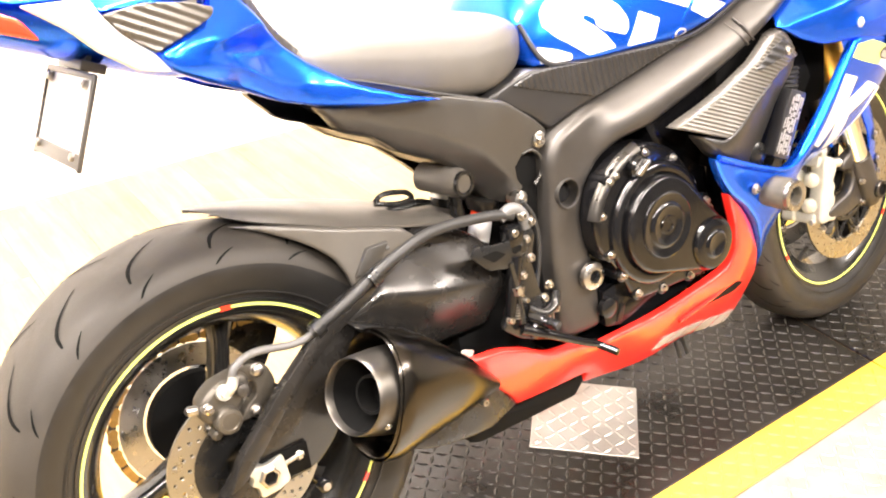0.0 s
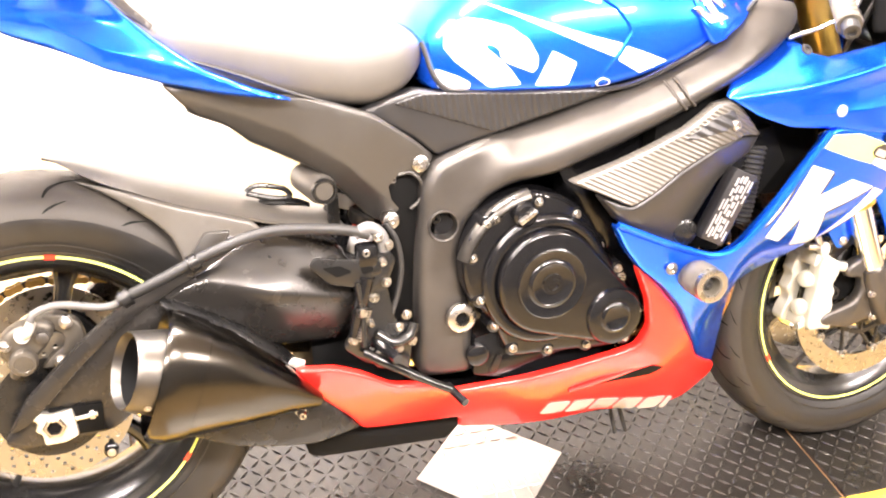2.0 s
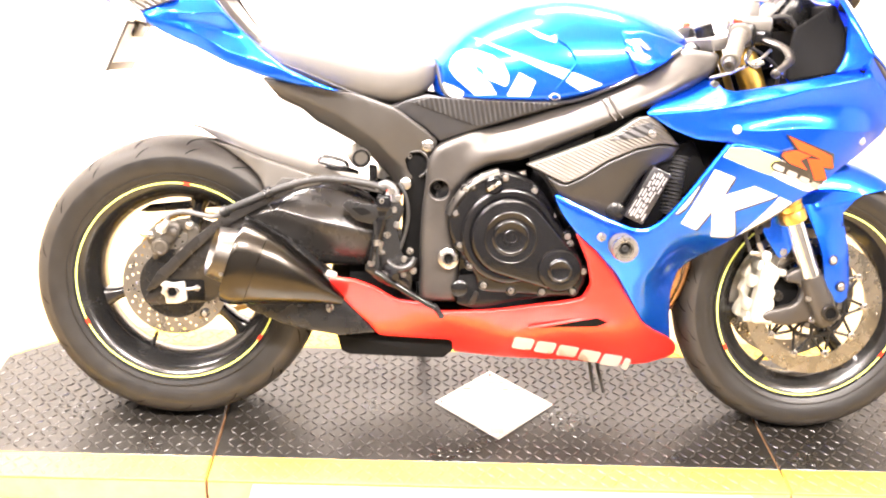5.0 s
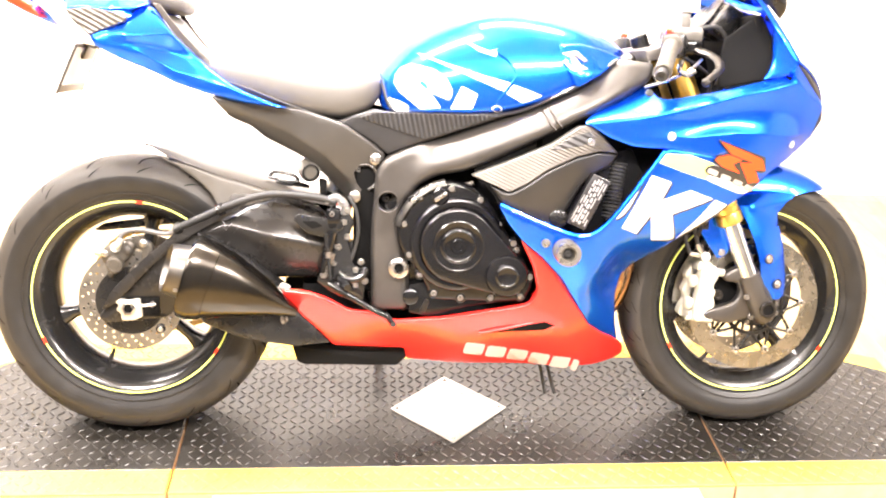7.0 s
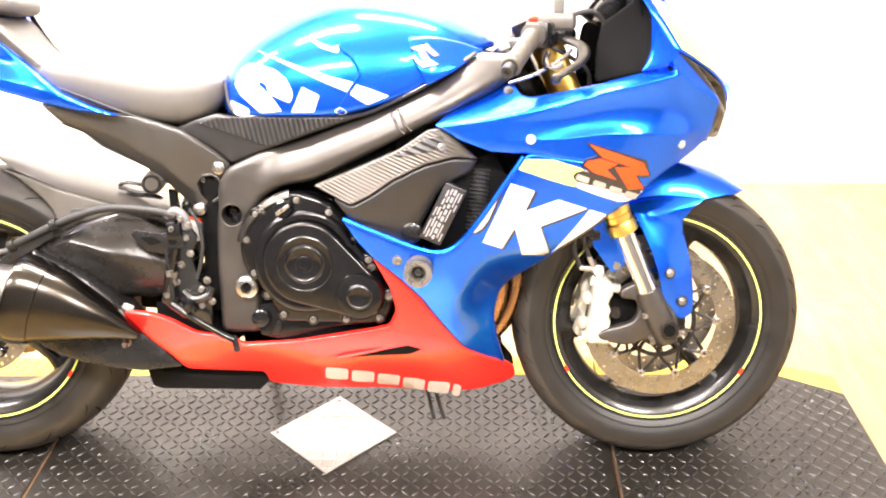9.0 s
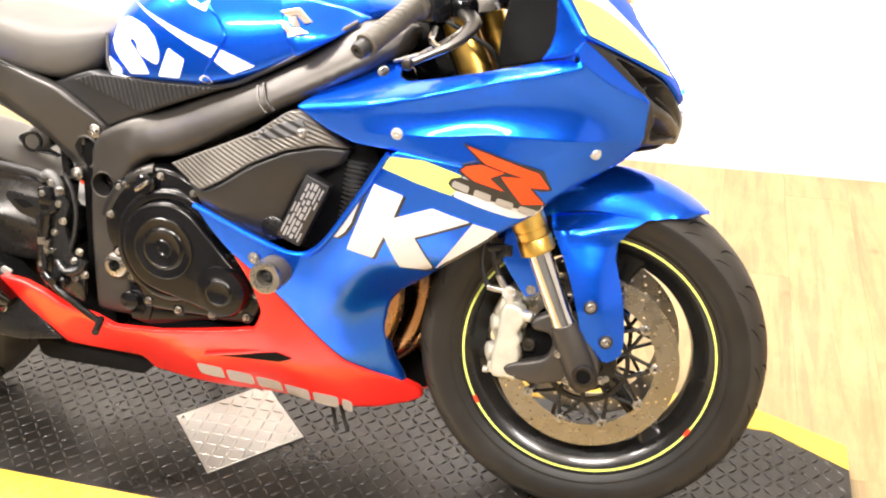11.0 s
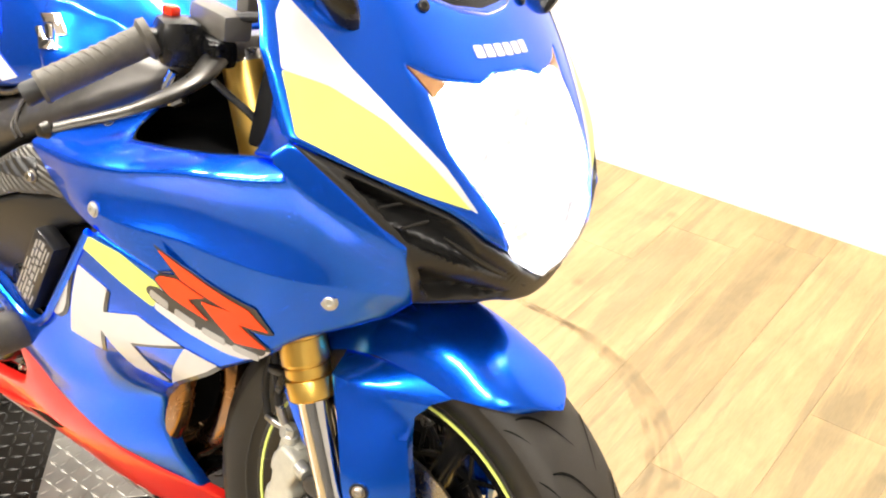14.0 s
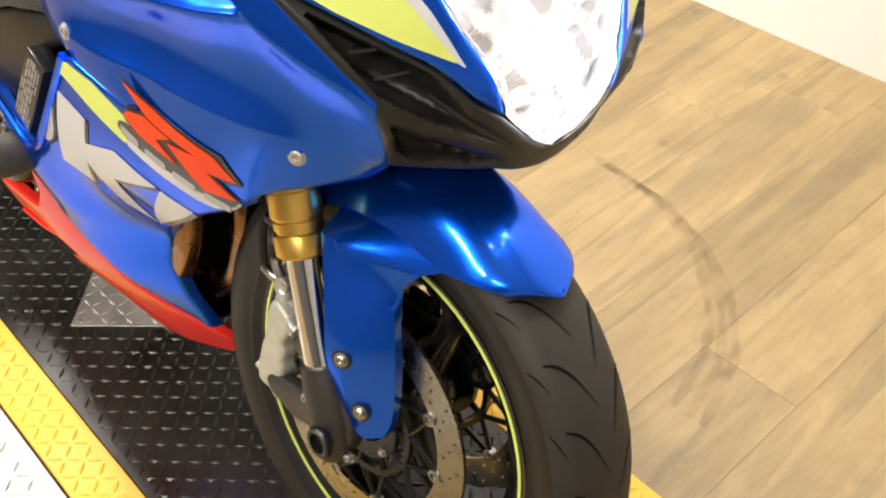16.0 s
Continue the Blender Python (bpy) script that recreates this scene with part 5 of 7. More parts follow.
def ribbed(base, ang, pitch, height):
    c, s = math.cos(radians(ang)), math.sin(radians(ang))

    def depth(a, b):
        t = ((np.asarray(a) * c + np.asarray(b) * s) / pitch) % 1.0
        return base(a, b) + height * np.clip(1.6 - np.abs(t - 0.5) * 4.2, 0, 1)
    return depth


ap = field((0.448, 0.70, 0.128), (0.55, 0.635, 0.132), (0.555, 0.724, 0.138), (0.70, 0.70, 0.170), (0.808, 0.726, 0.190))
air_out = [(0.446, 0.703), (0.483, 0.717), (0.524, 0.729), (0.554, 0.724), (0.721, 0.727), (0.815, 0.728), (0.711, 0.693), (0.605, 0.655), (0.553, 0.634), (0.521, 0.660)]
both("side_panel", air_out, ap, DARKRIB, bike, "black ribbed side panel under the tank", lip=0.03, curl=0.004, rnd=0.005)
panel("ribbed_insert", [(0.490, 0.712), (0.530, 0.724), (0.715, 0.723), (0.79, 0.724), (0.70, 0.693), (0.63, 0.668), (0.575, 0.685)], ribbed(lambda a, b: ap(a, b) + 0.0015, 12, 0.0098, 0.0028), DARKRIB, bike, "black moulded ribs", lip=0.004, curl=0.001, cell=0.0024, rnd=0.003, ins=0.002, sharp=70)

ct = field((0.723, 0.602, 0.222), (0.797, 0.573, 0.262), (0.937, 0.707, 0.240), (0.962, 0.674, 0.246), (1.029, 0.650, 0.217), (0.874, 0.658, 0.247), (0.876, 0.618, 0.258))
duct_cover = panel("air_duct_cover", [(0.723, 0.602), (0.765, 0.620), (0.834, 0.649), (0.885, 0.671), (0.936, 0.705), (0.965, 0.709), (0.997, 0.680), (1.028, 0.650), (0.985, 0.656), (0.935, 0.646), (0.876, 0.619), (0.83, 0.589), (0.797, 0.573), (0.76, 0.588)],
                   ribbed(ct, 66, 0.0064, 0.0017), CARBON, bike, "grey ribbed air duct cover", lip=0.02, curl=0.003, rnd=0.004, cell=0.0021, ins=0.003, sharp=70)
panel("rib_recess", [(0.876, 0.657), (0.925, 0.687), (0.962, 0.697), (0.968, 0.680), (0.945, 0.668), (0.91, 0.662)], ribbed(lambda a, b: ct(a, b) + 0.0012, 66, 0.0128, 0.002), DARKRIB, duct_cover, "dark recess with coarse ribs", lip=0.002, curl=0.0005, cell=0.003, rnd=0.004, ins=0.002, sharp=70)
part("cover_bolt", bolt(R(0.962, 0.246, 0.674), 0.008, 0.007), STEEL, duct_cover)
panel("lower_duct_cover", [(0.762, 0.582), (0.797, 0.571), (0.83, 0.587), (0.876, 0.617), (0.935, 0.644), (0.985, 0.654), (1.030, 0.649), (1.012, 0.622), (0.985, 0.612), (0.955, 0.590), (0.925, 0.535), (0.905, 0.50), (0.892, 0.488), (0.84, 0.512), (0.79, 0.545)],
                 field((0.775, 0.572, 0.245), (0.80, 0.565, 0.258), (1.03, 0.648, 0.214), (0.89, 0.49, 0.222), (0.90, 0.56, 0.236), (0.93, 0.63, 0.246), (0.84, 0.52, 0.238)), TRIM, bike, "dark grey lower air duct cover", lip=0.03, curl=0.005, ins=0.007, rnd=0.006)
panel("air_duct_cover", [(0.728, 0.602), (0.834, 0.649), (0.936, 0.703), (0.997, 0.680), (1.028, 0.648), (0.90, 0.49), (0.773, 0.575)], ct, CARBON, bike, "grey ribbed air duct cover", lip=0.02, curl=0.004, side=1)
# solid near-black block in place of the shade behind the duct cover
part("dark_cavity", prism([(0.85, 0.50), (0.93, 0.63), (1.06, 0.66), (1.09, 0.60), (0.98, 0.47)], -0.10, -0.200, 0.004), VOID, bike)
part("oil_cap", lathe([(0, 0.020), (0.008, 0.020), (0.011, 0.016), (0.011, 0)], R(0.905, 0.222, 0.515), (0, -1, 0), 20), BLACK, bike)
ribbed_hose = part("ribbed_hose", tube([R(1.02, 0.19, 0.51), R(1.03, 0.19, 0.57), R(1.035, 0.19, 0.63)], 0.0185, 14), RUBBER, bike, "black ribbed hose")
for k in range(16):
    part("hose_rib", lathe([(-0.0025, 0.0185), (0, 0.022), (0.0025, 0.0185)], R(1.02 + 0.001 * k, 0.19, 0.515 + 0.0075 * k), (0.15, 0, 1), 14), RUBBER, ribbed_hose)
PA, PB, PC = Vector((0.970, 0.612)), Vector((1.008, 0.595)), Vector((0.919, 0.511))      # the plate's upper corners and its lower one
plate = part("maker_plate", prism([PA, PB, PB + PC - PA, PC], -0.225, -0.249, 0.002, 0.003), INK, bike, "black plate with pale unreadable bars")
for u, wide, runs in ((0.12, 0.0024, ((0.42, 0.58), (0.64, 0.92))), (0.26, 0.0034, ((0.10, 0.22), (0.25, 0.36), (0.40, 0.55), (0.58, 0.76), (0.80, 0.95))), (0.40, 0.0034, ((0.06, 0.16), (0.19, 0.30), (0.34, 0.42), (0.46, 0.60), (0.64, 0.92))),
                      (0.56, 0.0052, ((0.05, 0.15), (0.18, 0.28), (0.31, 0.38), (0.41, 0.50), (0.53, 0.62), (0.65, 0.72), (0.75, 0.84), (0.87, 0.94))), (0.72, 0.0026, ((0.08, 0.34), (0.38, 0.60), (0.66, 0.90))), (0.86, 0.0026, ((0.08, 0.24), (0.28, 0.40), (0.80, 0.94)))):
    for v0, v1 in runs:
        c = PA + (PB - PA) * u + (PC - PA) * (v0 + v1) / 2
        part("printed_bar", box(((v1 - v0) * 0.112, 0.001, wide), R(c.x, 0.2494, c.y), (0, -63, 0), 0), SILVERGREY, plate)

# footrest hanger, pedal
br = part("footrest_hanger", prism([(0.425, 0.500), (0.470, 0.515), (0.484, 0.495), (0.470, 0.456), (0.483, 0.398), (0.508, 0.392), (0.502, 0.312), (0.471, 0.325), (0.434, 0.340), (0.403, 0.366), (0.420, 0.40), (0.444, 0.443)], -0.145, -0.158, 0.004, 0.006), GLOSS, bike, "gloss black footrest hanger plate")
for x, z in ((0.463, 0.493), (0.468, 0.462), (0.450, 0.440), (0.498, 0.408), (0.486, 0.390), (0.506, 0.366), (0.486, 0.358), (0.418, 0.378), (0.446, 0.358)):
    part("hanger_bolt", bolt(R(x, 0.157, z), 0.0068, 0.007), STEEL, br)
guard = part("heel_guard", join(prism([(0.356, 0.500), (0.366, 0.512), (0.40, 0.505), (0.455, 0.502), (0.462, 0.480), (0.42, 0.462), (0.385, 0.470)], -0.160, -0.166, 0.002, 0.006)), BLACK, br, "drilled black heel guard")
part("guard_slot", prism([(0.374, 0.496), (0.40, 0.497), (0.418, 0.486), (0.395, 0.480)], -0.1645, -0.1668, 0.0), VOID, guard)
part("guard_slot", prism([(0.428, 0.492), (0.445, 0.494), (0.448, 0.484), (0.432, 0.480)], -0.1645, -0.1668, 0.0), VOID, guard)
part("footrest", join(tube([R(0.452, 0.160, 0.372), R(0.463, 0.18, 0.366), R(0.470, 0.205, 0.362)], [0.011, 0.009, 0.0075], 10), *[lathe([(-0.0015, 0.0092), (0.0015, 0.0092)], R(0.464 + 0.0024 * k, 0.182 + 0.007 * k, 0.3655 - 0.0013 * k), (0.24, -1, -0.1), 12) for k in range(3)]), ENGINE, br, "black grooved footrest")
part("brake_pedal", join(tube([R(0.430, 0.168, 0.362), R(0.47, 0.185, 0.342), R(0.52, 0.192, 0.314), R(0.556, 0.195, 0.296)], [0.009, 0.007, 0.006, 0.006], 10), tube([R(0.552, 0.185, 0.298), R(0.566, 0.225, 0.288)], 0.0065, 10)), ENGINE, br, "black rear brake pedal")
part("pedal_spring", join(*[lathe([(-0.001, 0.0065), (0.001, 0.0065)], R(0.425 + 0.0012 * k, 0.165, 0.382 + 0.004 * k), (0.2, 0, 1), 10) for k in range(12)]), STEEL, br)
part("master_cylinder", join(tube([R(0.418, 0.160, 0.385), R(0.428, 0.160, 0.43), R(0.438, 0.160, 0.475)], [0.007, 0.011, 0.012], 12), box((0.03, 0.025, 0.035), R(0.44, 0.155, 0.505), bevel=0.006)), ENGINE, br)
part("hose_union", tube([R(0.425, 0.150, 0.535), R(0.445, 0.155, 0.545), R(0.462, 0.157, 0.532), R(0.466, 0.157, 0.510)], 0.009, 12), HOSE, br)
part("pedal_link", tube([R(0.424, 0.166, 0.470), R(0.430, 0.168, 0.42), R(0.432, 0.169, 0.372)], [0.005, 0.004, 0.006], 10), GLOSS, br, "gloss black link rod")
part("link_lock_nut", lathe([(-0.006, 0), (-0.006, 0.008), (0.006, 0.008), (0.006, 0)], R(0.429, 0.168, 0.425), (0.1, 0, -1), 6), STEEL, br)
part("pedal_pivot", lathe([(0, 0.016), (0.016, 0.016), (0.02, 0.012), (0.02, 0)], R(0.458, 0.158, 0.352), (0, -1, 0), 22), GLOSS, br)
part("rest_bracket", tube([R(0.452, 0.160, 0.385), R(0.475, 0.170, 0.372), R(0.500, 0.165, 0.378), R(0.508, 0.160, 0.395)], 0.008, 10), GLOSS, br, "gloss black footrest bracket")
part("return_spring_post", bolt(R(0.442, 0.160, 0.405), 0.005, 0.014), STEEL, br)
part("wire_loom", tube([R(0.470, 0.150, 0.548), R(0.486, 0.152, 0.52), R(0.492, 0.152, 0.48), R(0.486, 0.152, 0.44), R(0.476, 0.154, 0.41)], 0.004, 8), RUBBER, br)
for x, z in ((0.456, 0.533), (0.470, 0.520), (0.437, 0.512)):
    part("union_bolt", bolt(R(x, 0.163, z), 0.007, 0.008), STEEL, br)

# belly fairing and middle fairing
bf = field((0.331, 0.346, 0.170), (0.435, 0.215, 0.125), (0.47, 0.30, 0.172), (0.57, 0.28, 0.178), (0.722, 0.231, 0.164), (0.60, 0.18, 0.10), (0.85, 0.33, 0.205), (0.829, 0.468, 0.232), (0.902, 0.266, 0.180), (1.019, 0.155, 0.078),
           (1.09, 0.172, 0.045), (0.85, 0.17, 0.10), (0.95, 0.36, 0.19), (1.05, 0.235, 0.105), (0.67, 0.285, 0.188), (0.76, 0.255, 0.176))
belly_out = [(0.331, 0.348), (0.386, 0.346), (0.429, 0.331), (0.472, 0.306), (0.532, 0.301), (0.569, 0.283), (0.667, 0.292), (0.727, 0.304), (0.813, 0.318), (0.856, 0.327), (0.872, 0.360), (0.860, 0.407), (0.829, 0.470), (0.874, 0.433), (0.920, 0.384), (0.969, 0.310), (0.999, 0.266), (1.035, 0.240), (1.075, 0.218), (1.105, 0.19), (1.108, 0.165), (1.085, 0.155), (1.034, 0.150), (0.972, 0.152), (0.871, 0.160), (0.734, 0.168), (0.600, 0.174), (0.594, 0.207), (0.437, 0.214), (0.413, 0.246), (0.376, 0.282), (0.351, 0.313)]
belly = both("belly_fairing", belly_out, bf, RED, bike, "glossy red belly fairing", lip=0.014, curl=0.004, rnd=0.008, cell=0.013)
# the slot is a thin near-black sheet; its shade is colour
both("belly_slot", [(0.752, 0.255), (0.892, 0.284), (0.917, 0.273), (0.893, 0.263)], lambda a, b: bf(a, b) + 0.0012, VOID, belly, "dark air slot", lip=0.002, curl=0, rnd=0.002, ins=0)
part("slot_lip", tube([R(0.752, 0.181, 0.257), R(0.83, 0.186, 0.274), R(0.892, 0.184, 0.288)], 0.0035, 8), RED, belly)
part("belly_floor", prism([(0.60, 0.176), (0.85, 0.170), (1.03, 0.170), (1.03, 0.182), (0.85, 0.182), (0.60, 0.19)], -0.075, 0.075, 0.004), BLACK, belly, "black belly pan floor")
# plain pale blocks where the maker's name runs along the belly
for k in range(6):
    xa = 0.722 + k * 0.0505
    za = 0.232 - k * 0.0115
    wl = 0.044 if k < 5 else 0.016
    both("pale_block", [(xa + 0.004, za), (xa + wl + 0.004, za - 0.008), (xa + wl - 0.001, za - 0.040), (xa - 0.001, za - 0.032)], lambda a, b: bf(a, b) + 0.0013, PRINT, belly, "pale grey name block", lip=0.001, curl=0, rnd=0.006, ins=0, cell=0.02)
uf_side = field((0.955, 0.716, 0.246), (1.121, 0.691, 0.273), (1.049, 0.668, 0.256), (1.223, 0.679, 0.262), (1.217, 0.649, 0.262), (1.402, 0.673, 0.200), (1.31, 0.61, 0.228), (1.384, 0.80, 0.252), (1.25, 0.76, 0.268), (1.475, 0.751, 0.183), (1.43, 0.80, 0.232), (1.469, 0.683, 0.147), (1.440, 0.658, 0.150))
SEAM_AT = [(x, z, float(uf_side(x, z)) - 0.0015) for x, z in ((1.255, 0.624), (1.300, 0.602), (1.336, 0.588))]
mf = field(*SEAM_AT, (0.777, 0.543, 0.252), (0.885, 0.497, 0.248), (0.92, 0.451, 0.243), (0.963, 0.479, 0.250), (1.031, 0.548, 0.260), (1.106, 0.646, 0.270), (1.217, 0.649, 0.2605), (1.20, 0.52, 0.225),
           (1.10, 0.46, 0.200), (1.064, 0.385, 0.138), (1.089, 0.208, 0.067), (0.99, 0.285, 0.160), (0.92, 0.384, 0.215), (1.0, 0.40, 0.212), (1.035, 0.30, 0.135))
mid_out = [(0.777, 0.545), (0.837, 0.518), (0.885, 0.499), (0.934, 0.481), (0.963, 0.480), (0.992, 0.495), (1.035, 0.549), (1.072, 0.603), (1.109, 0.658), (1.123, 0.666), (1.217, 0.651), (1.260, 0.625), (1.310, 0.603), (1.336, 0.588), (1.310, 0.567), (1.269, 0.541), (1.217, 0.500), (1.179, 0.474), (1.146, 0.445), (1.092, 0.404), (1.070, 0.376), (1.061, 0.33), (1.068, 0.270), (1.085, 0.205), (1.065, 0.213), (1.035, 0.238), (0.999, 0.266), (0.969, 0.310), (0.920, 0.384), (0.874, 0.433), (0.829, 0.470), (0.80, 0.505)]
mid = both("middle_fairing", mid_out, mf, BLUE, bike, "metallic blue middle fairing", lip=0.014, curl=0.004, rnd=0.008, cell=0.013)
part("fairing_edge", tube([R(0.780, 0.254, 0.546), R(0.885, 0.250, 0.501), R(0.948, 0.250, 0.482), R(0.99, 0.254, 0.497), R(1.035, 0.262, 0.551), R(1.109, 0.271, 0.660)], 0.005, 8), BLUE, mid)
both("inner_liner", mid_out, lambda a, b: mf(a, b) - 0.009, VOID, mid, "black inner lining", lip=0, curl=0, rnd=0.012, ins=0, cell=0.03)
both("inner_liner", belly_out, lambda a, b: bf(a, b) - 0.009, VOID, belly, "black inner lining", lip=0, curl=0, rnd=0.012, ins=0, cell=0.03)
bl = lambda a, b: mf(a, b) + 0.0016
both("neon_band", [(1.095, 0.639), (1.106, 0.653), (1.113, 0.656), (1.163, 0.654), (1.218, 0.635), (1.203, 0.602), (1.152, 0.618)], lambda a, b: mf(a, b) + 0.0012, NEON, mid, "pale neon yellow decal", lip=0.001, curl=0, rnd=0.004, ins=0)
both("white_band", [(1.219, 0.635), (1.204, 0.602), (1.244, 0.585), (1.285, 0.570), (1.301, 0.568), (1.321, 0.575), (1.334, 0.588), (1.285, 0.607)], lambda a, b: mf(a, b) + 0.0014, WHITE, mid, "white decal band", lip=0.001, curl=0, rnd=0.004, ins=0)
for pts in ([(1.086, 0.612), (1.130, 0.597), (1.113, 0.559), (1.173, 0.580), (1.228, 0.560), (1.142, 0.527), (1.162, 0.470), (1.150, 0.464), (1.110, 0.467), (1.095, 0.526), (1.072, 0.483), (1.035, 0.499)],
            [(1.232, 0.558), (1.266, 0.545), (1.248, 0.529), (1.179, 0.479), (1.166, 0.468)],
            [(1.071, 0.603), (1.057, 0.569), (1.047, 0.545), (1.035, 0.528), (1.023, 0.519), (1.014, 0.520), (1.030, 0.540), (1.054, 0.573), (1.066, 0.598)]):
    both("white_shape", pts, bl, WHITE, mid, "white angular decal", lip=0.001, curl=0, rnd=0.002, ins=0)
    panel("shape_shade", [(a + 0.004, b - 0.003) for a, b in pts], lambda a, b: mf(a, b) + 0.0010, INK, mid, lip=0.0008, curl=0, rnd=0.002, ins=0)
slider = part("frame_slider", join(lathe([(-0.03, 0.022), (0, 0.026), (0.03, 0.027), (0.042, 0.026), (0.046, 0.022), (0.046, 0.014), (0.03, 0.012), (0.03, 0)], R(0.918, 0.245, 0.451), (0, -1, 0), 36)), GRIP, bike, "scuffed dark grey crash bobbin")
part("slider_ring", lathe([(0.040, 0.0265), (0.047, 0.0255), (0.0475, 0.0225), (0.047, 0.0165), (0.036, 0.0155)], R(0.918, 0.245, 0.451), (0, -1, 0), 36), STEEL, slider, "bare metal ring")
part("slider_bolt", bolt(R(0.918, 0.277, 0.451), 0.009, 0.006), RUBBER, slider)
part("fairing_bolt", bolt(R(0.878, 0.244, 0.466), 0.0085, 0.006), STEEL, mid)

# upper fairing


NZ = [0.60, 0.657, 0.70, 0.76, 0.82, 0.894, 0.95, 1.0, 1.06, 1.13, 1.2]
NX = [1.49, 1.513, 1.523, 1.525, 1.495, 1.442, 1.395, 1.345, 1.275, 1.18, 1.08]
PZ = np.linspace(0.6, 1.2, 61)
PX = np.interp(PZ, NZ, NX)
for _ in range(6):
    PX[1:-1] = (PX[:-2] + 2 * PX[1:-1] + PX[2:]) / 4
RIDGE_X, RIDGE_Z = [0.94, 1.05, 1.17, 1.264, 1.335, 1.384, 1.475, 1.5], [0.712, 0.728, 0.750, 0.775, 0.790, 0.803, 0.751, 0.74]
CREASE = ([0.94, 1.06, 1.171, 1.255, 1.33, 1.386, 1.45, 1.5], [0.690, 0.688, 0.690, 0.698, 0.696, 0.692, 0.690, 0.69])     # the lower fold of the flank


def uf(a, b):
    """The side of the upper fairing: folded in above its ridge, hollowed below it."""
    a, b = np.asarray(a, float), np.asarray(b, float)
    up = b - np.interp(a, RIDGE_X, RIDGE_Z)
    fold = 0.0025 * np.logaddexp(0, up / 0.0025)
    top, low = np.interp(a, RIDGE_X, RIDGE_Z), np.interp(a, *CREASE)
    hollow = np.sin(math.pi * np.clip((top - b) / np.maximum(top - low, 0.01), 0, 1)) * np.clip((a - 1.06) / 0.16, 0, 1) * np.clip((1.472 - a) / 0.07, 0, 1)
    drop = np.interp(b, PZ, PX) - a
    ahead = np.sqrt(np.clip(drop, 0.001, 1) / 1.5) + np.clip(0.74 - b, 0, 1)     # where the nose's face cuts in
    flank = uf_side(a, b) - 2.2 * fold * np.clip(((1.386 - a) * 0.696 + (0.803 - b) * 0.717) / 0.006, 0, 1) - 0.0145 * hollow
    facet = 0.252 - 0.863 * (a - 1.384) - 0.164 * (b - 0.803)       # the narrow face beside the intake
    k = 0.0016
    return -k * np.logaddexp(np.logaddexp(-flank / k, -facet / k), -ahead / k)


upper_out = [(0.950, 0.714), (0.990, 0.747), (1.030, 0.772), (1.075, 0.783), (1.092, 0.788), (1.105, 0.766), (1.122, 0.762), (1.18, 0.772), (1.252, 0.787), (1.310, 0.801), (1.352, 0.811), (1.368, 0.824), (1.379, 0.838), (1.389, 0.835), (1.410, 0.815), (1.431, 0.794), (1.455, 0.771), (1.472, 0.751), (1.470, 0.725), (1.467, 0.697), (1.461, 0.679), (1.438, 0.656), (1.405, 0.637), (1.372, 0.620), (1.350, 0.604), (1.336, 0.590), (1.305, 0.601), (1.258, 0.624), (1.217, 0.649), (1.123, 0.664), (1.049, 0.668), (1.001, 0.685)]
upper = both("upper_fairing", upper_out, uf, BLUE, bike, "metallic blue upper fairing", lip=0.006, curl=0.002, rnd=0.004, cell=0.007, creases=[list(zip(RIDGE_X, RIDGE_Z))[:6], [(1.384, 0.803), (1.41, 0.788), (1.44, 0.771), (1.474, 0.7515)], [(1.382, 0.807), (1.366, 0.822), (1.354, 0.834)], list(zip(*CREASE))[1:7]])
lining = [(1.368, 0.822), (1.388, 0.79), (1.41, 0.76), (1.42, 0.72), (1.42, 0.69), (1.42, 0.655)]
both("inner_liner", upper_out[:11] + lining + upper_out[22:], lambda a, b: uf(a, b) - 0.010, VOID, upper, "black inner lining", lip=0, curl=0, rnd=0.008, ins=0, cell=0.02)
part("fairing_bolt", bolt(R(1.121, 0.272, 0.691), 0.008, 0.004), CAST, upper)
part("fairing_bolt", bolt(R(1.402, 0.199, 0.673), 0.008, 0.004, (0.6, -1, 0)), CAST, upper)
part("fairing_seam", tube([R(1.217, 0.262, 0.652), R(1.24, 0.262, 0.66)], 0.001, 6), INK, upper)
part("fairing_rivet", bolt(R(1.083, 0.226, 0.774), 0.008, 0.003, (0, -1, 0.7)), INK, upper)
ub = lambda a, b: np.maximum(np.maximum(uf(a, b), mf(a, b)), 0.19) + 0.0022
EMBLEM = [(1.218, 0.686), (1.289, 0.662), (1.334, 0.647), (1.345, 0.615), (1.331, 0.613), (1.319, 0.618), (1.337, 0.590), (1.318, 0.588), (1.297, 0.590), (1.279, 0.610), (1.236, 0.624), (1.216, 0.638), (1.214, 0.645), (1.221, 0.652), (1.244, 0.657)]
both("black_emblem_outline", EMBLEM, ub, INK, upper, lip=0.001, curl=0, rnd=0.002, ins=0)
for pts in ([(1.226, 0.681), (1.289, 0.658), (1.327, 0.643), (1.341, 0.618), (1.313, 0.621), (1.333, 0.593), (1.303, 0.593), (1.274, 0.637), (1.307, 0.636), (1.252, 0.655)],
            [(1.217, 0.644), (1.224, 0.650), (1.246, 0.654), (1.279, 0.643), (1.258, 0.634), (1.278, 0.614), (1.235, 0.629)]):
    both("orange_shape", pts, lambda a, b: ub(a, b) + 0.0012, ORANGE, upper, "orange-red angular decal", lip=0.001, curl=0, rnd=0.0015, ins=0)
